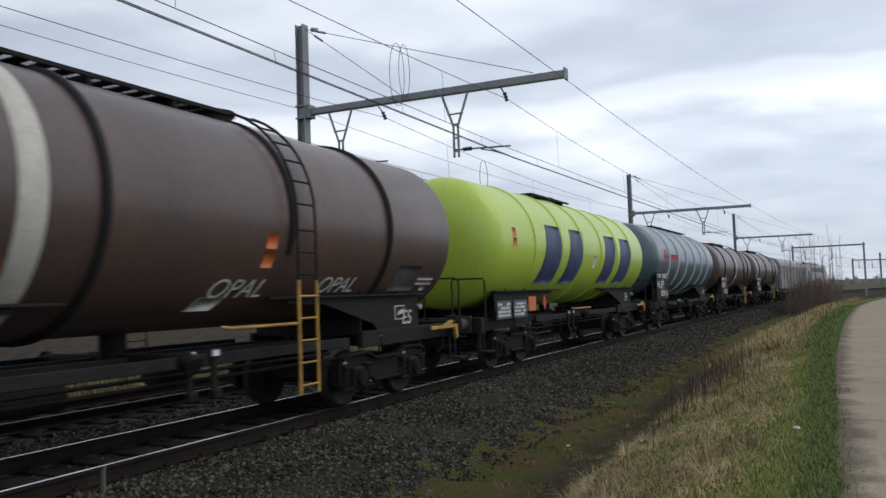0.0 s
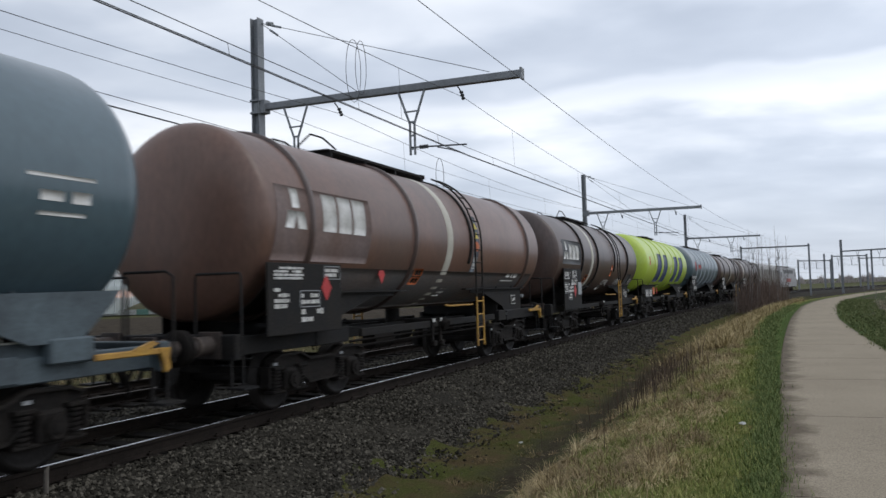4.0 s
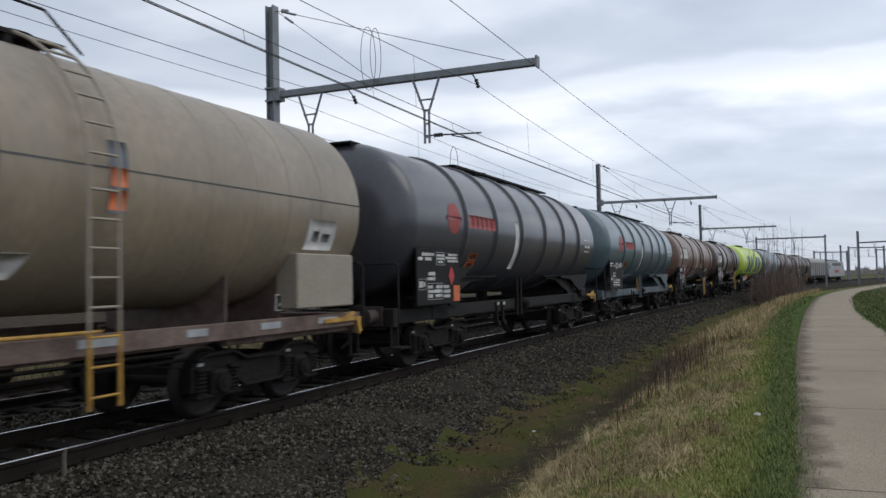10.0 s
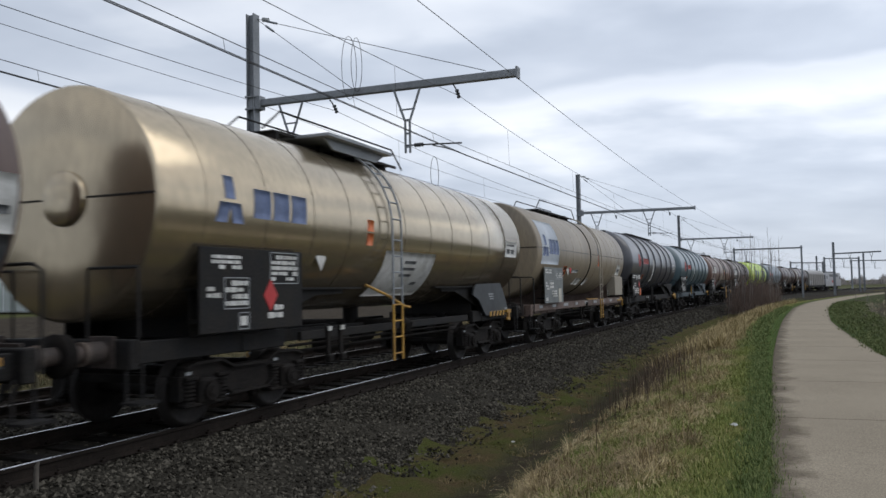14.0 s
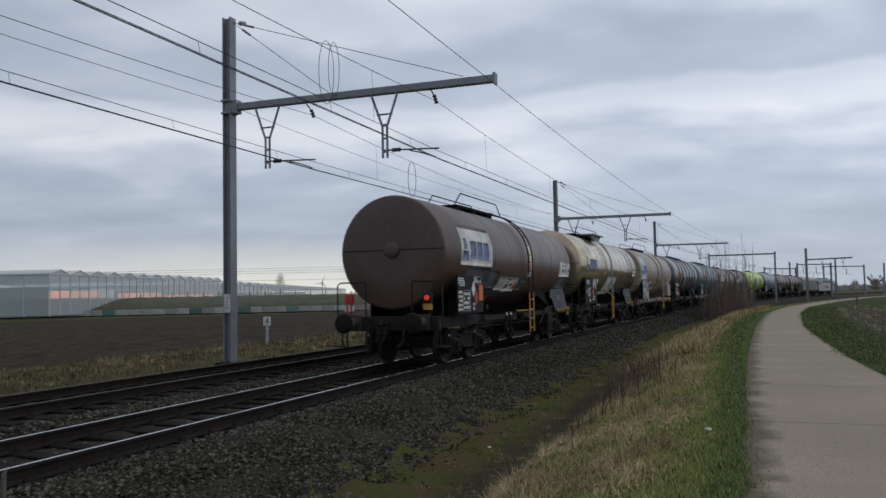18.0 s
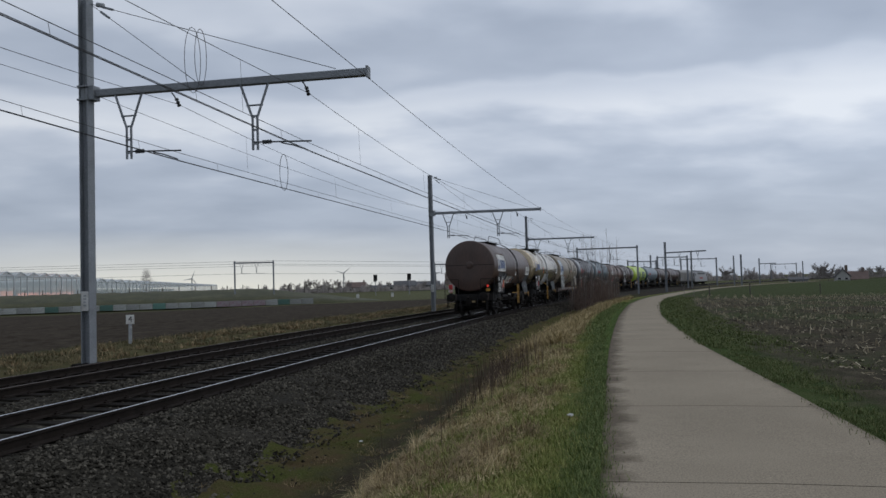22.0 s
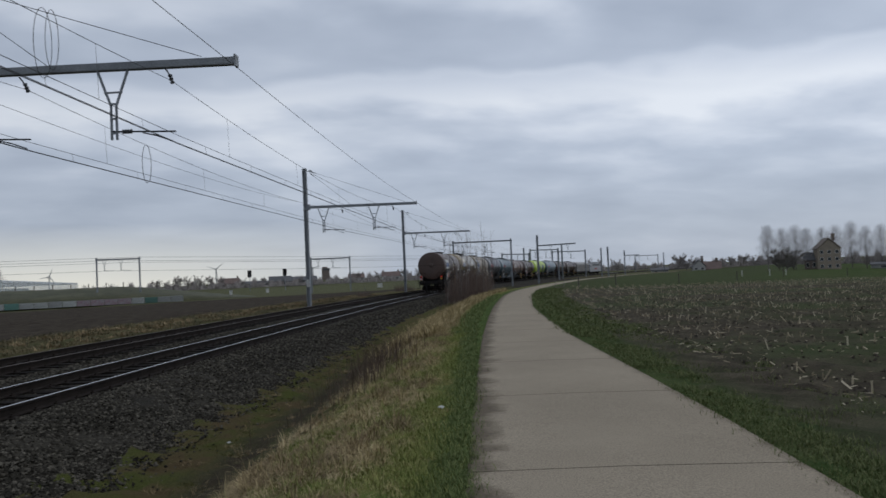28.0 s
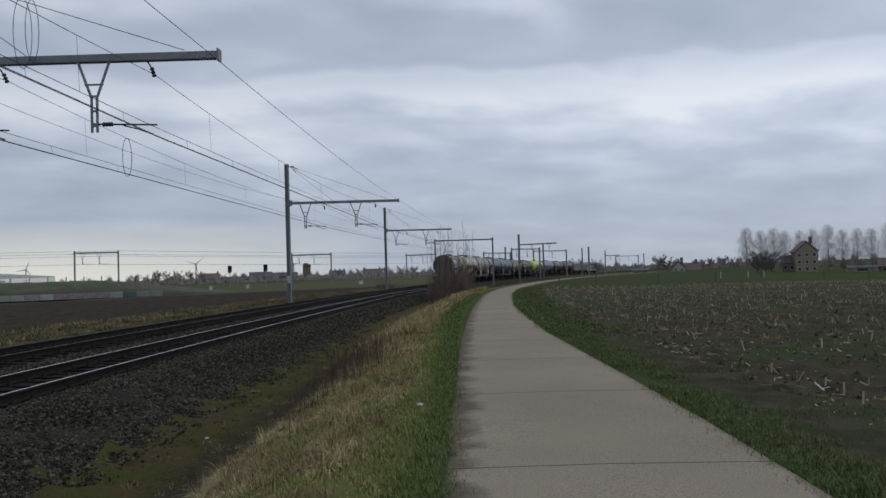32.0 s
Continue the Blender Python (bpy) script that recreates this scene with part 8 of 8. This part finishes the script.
def scatter_stones():
    g = np.random.default_rng(12)
    bl, bz = zip(*BALLAST_PROF)
    sets = []
    for s0, s1, l0, l1, dens, r0, r1 in ((1.5, 14, 0.98, 3.1, 620, 0.016, 0.038), (14, 32, 0.98, 3.1, 360, 0.020, 0.042), (32, 75, 1.28, 3.1, 90, 0.035, 0.06), (3, 45, -2.85, -1.28, 170, 0.024, 0.048), (1, 40, -0.69, 0.69, 120, 0.022, 0.045), (8, 50, -6.9, -5.3, 60, 0.026, 0.05), (6, 40, -4.75, -3.37, 60, 0.025, 0.045), (2, 34, 2.7, 3.25, 260, 0.018, 0.042), (2, 34, 3.05, 3.6, 130, 0.016, 0.04), (2, 30, 3.3, 4.1, 22, 0.014, 0.034)):
        n = int((s1 - s0) * (l1 - l0) * dens)
        s, l = g.uniform(s0, s1, n), g.uniform(l0, l1, n)
        z = np.maximum(np.interp(l, bl, bz), ground_z(s, l)) if l1 > 2 else np.interp(l, bl, bz)
        if -0.7 < (l0 + l1) / 2 < 0.7 or -4.8 < (l0 + l1) / 2 < -3.3:
            keep = np.abs(((s + 16) / 0.6 + 0.5) % 1 - 0.5) > 0.22
            s, l, z = s[keep], l[keep], z[keep]
            z = z - 0.02
        sets.append((s, l, z, g.uniform(r0, r1, len(s))))
    s, l, z, r = (np.concatenate(q) for q in zip(*sets))
    n = len(s)
    c = world_of(s, l, z + r * 0.25)
    base = np.array([(1, 0, 0), (-1, 0, 0), (0, 1, 0), (0, -1, 0), (0, 0, 1), (0, 0, -1)], float)
    v = base[None] * g.uniform(0.55, 1.25, (n, 6, 1)) + g.normal(0, 0.22, (n, 6, 3))
    a = g.uniform(0, 2 * np.pi, n)
    t = g.normal(0, 0.5, n)
    R = np.zeros((n, 3, 3))
    R[:, 0, 0], R[:, 0, 1], R[:, 1, 0], R[:, 1, 1], R[:, 2, 2] = np.cos(a), -np.sin(a), np.sin(a), np.cos(a), 1
    X = np.zeros((n, 3, 3))
    X[:, 0, 0], X[:, 1, 1], X[:, 1, 2], X[:, 2, 1], X[:, 2, 2] = 1, np.cos(t), -np.sin(t), np.sin(t), np.cos(t)
    v[:, :, 2] *= 0.75
    v = np.einsum("nij,nkj->nki", R @ X, v) * r[:, None, None] + c[:, None]
    f = np.array([(0, 2, 4), (2, 1, 4), (1, 3, 4), (3, 0, 4), (2, 0, 5), (1, 2, 5), (3, 1, 5), (0, 3, 5)])
    stuff("ballast_stones", v, f[None] + (np.arange(n) * 6)[:, None, None], M_STONE, "angular grey-brown crushed ballast stones", "stones")


def blades(name, s, lat, z, length, width, lean, seed, mat, label, category, droop=0.5, heading=None):
    """Bent grass blades: a base, two bends and a tip; heading turns them, or each its own way."""
    g = np.random.default_rng(seed)
    n = len(s)
    c = world_of(s, lat, z)
    a = g.uniform(0, 2 * np.pi, n) if heading is None else heading + g.normal(0, 0.55, n)
    d = np.stack([np.cos(a), np.sin(a), np.zeros(n)], -1)
    p = np.stack([-np.sin(a), np.cos(a), np.zeros(n)], -1) * width[:, None] / 2
    t0 = np.clip(np.abs(g.normal(lean, lean * 0.4, n)), 0.02, 1.2)
    up = np.array([0, 0, 1.0])
    pts, q = [c], c
    for k, (frac, bend) in enumerate(((0.4, 0.5), (0.33, 1.0), (0.30, 1.6))):
        t = t0 * (bend + droop * bend)
        t = np.minimum(t, 2.0)
        q = q + (length * frac)[:, None] * (d * np.sin(t)[:, None] + up * np.cos(t)[:, None])
        q[:, 2] = np.maximum(q[:, 2], c[:, 2] + 0.012 + 0.004 * k)
        pts.append(q)
    v = np.stack([pts[0] - p, pts[0] + p, pts[1] - p * 0.9, pts[1] + p * 0.9, pts[2] - p * 0.6, pts[2] + p * 0.6, pts[3]], 1)
    f3 = np.array([(0, 1, 3), (0, 3, 2), (2, 3, 5), (2, 5, 4), (4, 5, 6)])
    return stuff(name, v, f3[None] + (np.arange(n) * 7)[:, None, None], mat, label, category)


def grow():
    g = np.random.default_rng(31)

    def clumps(count, s0, s1, u0, u1, per, spread, l0, l1, w, lean, seed, mat, label, name, power=1.6, droop=0.5, tuft=False, patchy=0.0):
        cs = s0 + (s1 - s0) * g.uniform(0, 1, count) ** power
        cu = g.uniform(u0, u1, count)
        if patchy:
            f = np.sin(cs * 1.9 + seed * 1.7 + 1.3 * np.sin(cu * 2.3)) + np.sin(cu * 4.1 + cs * 0.83 + seed) + g.normal(0, 0.4, count)
            keep = f > patchy - 1.0
            cs, cu = cs[keep], cu[keep]
            count = len(cs)
        size = g.uniform(0.55, 1.3, count)
        k = g.integers(int(per * 0.5), int(per * 1.5), count)
        i = np.repeat(np.arange(count), k)
        n = len(i)
        ds, du = g.normal(0, spread, n) * size[i], g.normal(0, spread, n) * size[i]
        s, u = cs[i] + ds, cu[i] + du
        lat = real_lat(s, u)
        L = g.uniform(l0, l1, n) * size[i]
        turn = None
        if tuft:
            # blades of a tussock lie mostly one way, fanning out from its heart
            h = np.interp(s, LINE_S, LINE_H)
            flow = g.uniform(0, 2 * np.pi, count)[i]
            x, y = du + 0.9 * spread * np.cos(flow), ds + 0.9 * spread * np.sin(flow)
            turn = np.arctan2(-x * np.sin(h) + y * np.cos(h), x * np.cos(h) + y * np.sin(h))
        blades(name, s, lat, ground_z(s, lat) - 0.01, L, w * g.uniform(0.7, 1.4, n) * (1 + s * 0.03), lean, seed, mat, label, "grass", droop, turn)

    for count, mat, seed, pat in ((290, M_DRY_PALE, 41, 1.25), (500, M_DRY, 55, 1.1), (680, M_DRY_BROWN, 58, 0.95)):
        clumps(count, 3, 27, 5.25, 7.1, 110, 0.042, 0.11, 0.27, 0.0050, 1.1, seed, mat, "drooping tussocks of dry winter grass", "dry_grass", 1.35, 0.75, True, pat)
    clumps(900, 22, 75, 4.9, 6.9, 26, 0.13, 0.18, 0.46, 0.009, 0.45, 42, M_DRY, "tan dry grass along the ditch", "dry_grass", 1.5, 0.5, True)
    clumps(1300, 3, 27, 5.7, 7.3, 40, 0.11, 0.04, 0.12, 0.0045, 0.6, 43, M_MIXED, "mixed green and tan verge grass", "verge_grass", 1.4, 0.5)
    clumps(3600, 3, 26, 5.5, 7.6, 30, 0.10, 0.04, 0.11, 0.0045, 0.5, 53, M_GREEN, "short green grass among the tussocks", "green_grass", 1.4, 0.4, False, 0.55)
    clumps(1500, 3, 24, 7.56, 7.80, 28, 0.07, 0.035, 0.10, 0.0045, 0.5, 44, M_DEEPGREEN, "short green grass beside the path", "green_grass", 1.5, 0.4)
    clumps(900, 22, 60, 7.2, 7.74, 18, 0.10, 0.05, 0.12, 0.009, 0.5, 45, M_DEEPGREEN, "short green grass beside the path", "green_grass", 1.4)
    clumps(2600, 1, 26, 10.45, 11.0, 24, 0.10, 0.03, 0.10, 0.0055, 0.5, 46, M_LOWGREEN, "green grass between path and field", "green_grass", 1.3, 0.5, False, 0.3)
    clumps(700, 1, 26, 10.9, 12.6, 18, 0.10, 0.04, 0.10, 0.0055, 0.5, 57, M_LOWGREEN, "thin weeds along the field", "green_grass", 1.3, 0.5, False, 1.0)
    clumps(1500, 20, 75, 10.2, 12.2, 16, 0.13, 0.06, 0.14, 0.010, 0.5, 47, M_LOWGREEN, "green grass between path and field", "green_grass", 1.3)
    clumps(900, 10, 95, -12.8, -7.5, 32, 0.20, 0.07, 0.24, 0.011, 0.55, 48, M_FARGRASS, "long mixed grass beyond the far track", "verge_grass", 1.3)
    clumps(420, 10, 95, -12.0, -7.8, 26, 0.16, 0.10, 0.32, 0.011, 0.6, 49, M_DRY_BROWN, "long dry grass beyond the far track", "dry_grass", 1.3, 0.5, True)
    clumps(1500, 3, 34, 2.95, 4.5, 30, 0.07, 0.012, 0.05, 0.0045, 0.7, 50, M_MOSS, "low moss and dead leaves on the ditch floor", "moss", 1.4, 0.5, False, 0.8)
    clumps(160, 3, 30, 3.0, 5.0, 30, 0.06, 0.04, 0.12, 0.004, 0.9, 54, M_DRY_BROWN, "thin dry tufts on the ditch floor", "dry_grass", 1.3, 0.6, True)
    # dead stalks in the ditch bank
    n = 640
    s = np.concatenate([g.normal(15.8, 2.2, 460), g.uniform(11, 62, n - 460)])
    u = np.concatenate([g.normal(5.75, 0.36, 460), g.normal(5.5, 0.55, n - 460)])
    lat = real_lat(s, u)
    blades("dead_stalks", s, lat, ground_z(s, lat) - 0.01, g.uniform(0.25, 0.9, n), 0.0075 * (1 + s * 0.02), 0.28, 51, M_STALK, "thin dead brown stalks standing in the ditch bank", "stalks", 0.1)


def stubble():
    g = np.random.default_rng(77)
    rows = np.arange(12.7, 52, 0.75)
    S1, U1 = [], []
    for i, u in enumerate(rows):
        s = np.arange(-1, 85, 0.15) + g.uniform(-0.07, 0.07, len(np.arange(-1, 85, 0.15)))
        gaps = np.sin(s * 0.23 + i * 1.7) + np.sin(s * 0.71 + i * 0.6)
        keep = g.uniform(0, 1, len(s)) < np.clip(0.36 + 0.28 * gaps, 0.04, 0.85)
        S1.append(s[keep])
        U1.append(np.full(keep.sum(), u) + g.normal(0, 0.05, keep.sum()))
    s, u = np.concatenate(S1), np.concatenate(U1)
    lat = real_lat(s, u)
    n = len(s)
    c = world_of(s, lat, ground_z(s, lat) - 0.03)
    L = 0.05 + 0.20 * g.uniform(0, 1, n) ** 1.6
    a, tl = g.uniform(0, 2 * np.pi, n), np.abs(g.normal(0.45, 0.5, n))
    d = np.stack([np.cos(a) * np.sin(tl), np.sin(a) * np.sin(tl), np.cos(tl)], -1)
    r = g.uniform(0.009, 0.017, n)[:, None]
    e1 = np.stack([-np.sin(a), np.cos(a), np.zeros(n)], -1)
    e2 = np.cross(d, e1)
    ring = [np.cos(q) * e1 + np.sin(q) * e2 for q in (0, 2.09, 4.19)]
    v = np.stack([c + r * q for q in ring] + [c + d * L[:, None] + r * 0.9 * q for q in ring], 1)
    f4 = np.array([(0, 1, 4, 3), (1, 2, 5, 4), (2, 0, 3, 5)])
    me_f = (f4[None] + (np.arange(n) * 6)[:, None, None])
    stuff("maize_stubble", v, me_f, M_STRAW, "pale cut maize stubble standing in rows", "stubble")
    # broken leaves and stalk bits lying on the soil
    n = 9500
    s = -1 + 75 * g.uniform(0, 1, n) ** 1.3
    u = 11.9 + 33 * g.uniform(0, 1, n) ** 1.3
    lat = real_lat(s, u)
    c = world_of(s, lat, ground_z(s, lat) + 0.012)
    a = g.uniform(0, 2 * np.pi, n)
    L, w = (0.015 + 0.10 * g.uniform(0, 1, n) ** 3)[:, None], g.uniform(0.004, 0.011, n)[:, None]
    d = np.stack([np.cos(a), np.sin(a), g.normal(0, 0.35, n)], -1)
    p = np.stack([-np.sin(a), np.cos(a), g.normal(0, 0.2, n)], -1)
    top = np.array([0, 0, 0.012])
    v = np.stack([c - d * L - p * w, c + d * L - p * w, c + d * L + p * w, c - d * L + p * w, c - d * L * 0.8 + top, c + d * L * 0.8 + top], 1)
    f4 = np.array([(0, 1, 5, 4), (3, 4, 5, 2)])
    stuff("stubble_litter", v, f4[None] + (np.arange(n) * 6)[:, None, None], M_STRAW, "broken pale maize leaves lying on the soil", "litter")
    n = 9000
    s = -1 + 45 * g.uniform(0, 1, n) ** 1.5
    u = g.uniform(12.0, 34, n)
    lat = real_lat(s, u)
    r = g.uniform(0.015, 0.065, n)
    c = world_of(s, lat, ground_z(s, lat))
    base = np.array([(1, 0, 0), (-0.5, 0.87, 0), (-0.5, -0.87, 0), (0, 0, 0.7)])
    v = (base[None] + g.normal(0, 0.25, (n, 4, 3))) * r[:, None, None] + c[:, None]
    f = np.array([(0, 1, 3), (1, 2, 3), (2, 0, 3)])
    stuff("soil_clods", v, f[None] + (np.arange(n) * 4)[:, None, None], M_CLOD, "dark brown soil clods in the field", "soil")


def shrub(s0, s1, l0, l1, h, n, tall, seed, label):
    """A dense bare thicket: many thin reddish stems."""
    root = thing("bare_shrub", label, "shrub", at=Matrix.Translation(on_line((s0 + s1) / 2, (l0 + l1) / 2, -0.5)))
    o = on_line((s0 + s1) / 2, (l0 + l1) / 2, -0.5)
    rng = random.Random(seed)
    b, t = Build(), Build()
    for i in range(n):
        f, q = rng.betavariate(2, 2), rng.betavariate(2, 2)
        p = on_line(s0 + (s1 - s0) * f, l0 + (l1 - l0) * q, -0.6) - o
        hh = h * (1 - 1.6 * abs(f - 0.5) ** 1.5) * rng.uniform(0.35, 1.1)
        base = p + Vector((0, 0, hh * rng.uniform(0.0, 0.6)))
        e = base + Vector((rng.gauss(0, 0.32), rng.gauss(0, 0.32), hh * rng.uniform(0.25, 0.55)))
        d = 0.010
        b.add([base + Vector((d, 0, 0)), base + Vector((-d, d, 0)), base + Vector((-d, -d, 0)), e], [(0, 1, 3), (1, 2, 3), (2, 0, 3)])
    tagged(part("brushwood", b, M_SHRUB, root), kind="stuff")
    for i in range(tall):
        p = on_line(s0 + (s1 - s0) * rng.random(), l0 + (l1 - l0) * rng.random(), -0.6) - o
        e = p + Vector((rng.gauss(0, 0.35), rng.gauss(0, 0.35), h * rng.uniform(1.2, 2.0)))
        t.cyl(p, e, 0.022, 4, 0.006, False)
        for k in range(5):
            q = p.lerp(e, rng.uniform(0.5, 0.95))
            t.cyl(q, q + Vector((rng.gauss(0, 0.3), rng.gauss(0, 0.3), 0.6)), 0.008, 3, 0.003, False)
    tagged(part("stem", t, M_BARK, root), kind="stuff")


def litter():
    for nm, lab, p, r in (("plastic_scrap", "crumpled white plastic scrap lying in the grass", on_line(9.62, 7.38, 0.09), 0.036), ("paper_scrap", "small white paper scrap on the ditch floor", on_line(11.49, 4.16, -0.62), 0.026)):
        g = random.Random(int(r * 1000))
        vs = [(0, 0, r * 0.9)] + [(r * 1.3 * math.cos(a) * g.uniform(0.7, 1.2), r * 1.3 * math.sin(a) * g.uniform(0.7, 1.2), g.uniform(0, 0.5) * r) for a in (k * math.pi / 4 for k in range(8))] + [(0, 0, -r * 0.2)]
        fs = [(0, 1 + k, 1 + (k + 1) % 8) for k in range(8)] + [(9, 1 + (k + 1) % 8, 1 + k) for k in range(8)]
        ob = part(nm, Build().add(vs, fs), M_PLASTER)
        ob.matrix_basis = Matrix.Translation(p)
        tagged(ob, lab, "litter")


scatter_stones()
grow()
stubble()
shrub(60, 73, 3.2, 6.8, 3.3, 6000, 34, 3, "dense reddish bare thicket beside the railway")
shrub(74, 79, 11.2, 13.0, 1.0, 500, 2, 4, "small tuft of dry brown stems by the path")
shrub(84, 88, -9.5, -8.0, 1.3, 500, 1, 5, "low bare bramble thicket beside the far track")
shrub(108, 116, -11, -8.5, 1.8, 900, 3, 6, "bare bramble thicket beside the far track")
litter()


# ---- motion of the train ----
def motions():
    times = [0.5 * i for i in range(65)]
    for root, k, L in VEHICLES:
        mid = (OFFSETS[k] + OFFSETS[k - 1]) / 2 + GAP
        rows = []
        for t in times:
            s = train_s(t) + mid
            a, b = on_line(s + L * 0.3), on_line(s - L * 0.3)
            d, c = a - b, (a + b) / 2
            rows.append((t, pose(c.x, c.y, c.z, 0, -math.degrees(math.atan2(d.z, Vector((d.x, d.y)).length)), math.degrees(math.atan2(d.y, d.x)))))
        walk(root, rows)
    for w, sx in WHEELS:
        walk(w, [(0.1 * i, pose(sx, 0, 0.46) @ Matrix.Rotation((train_s(0.1 * i) - train_s(0)) / 0.46, 4, "Y")) for i in range(321)])


motions()
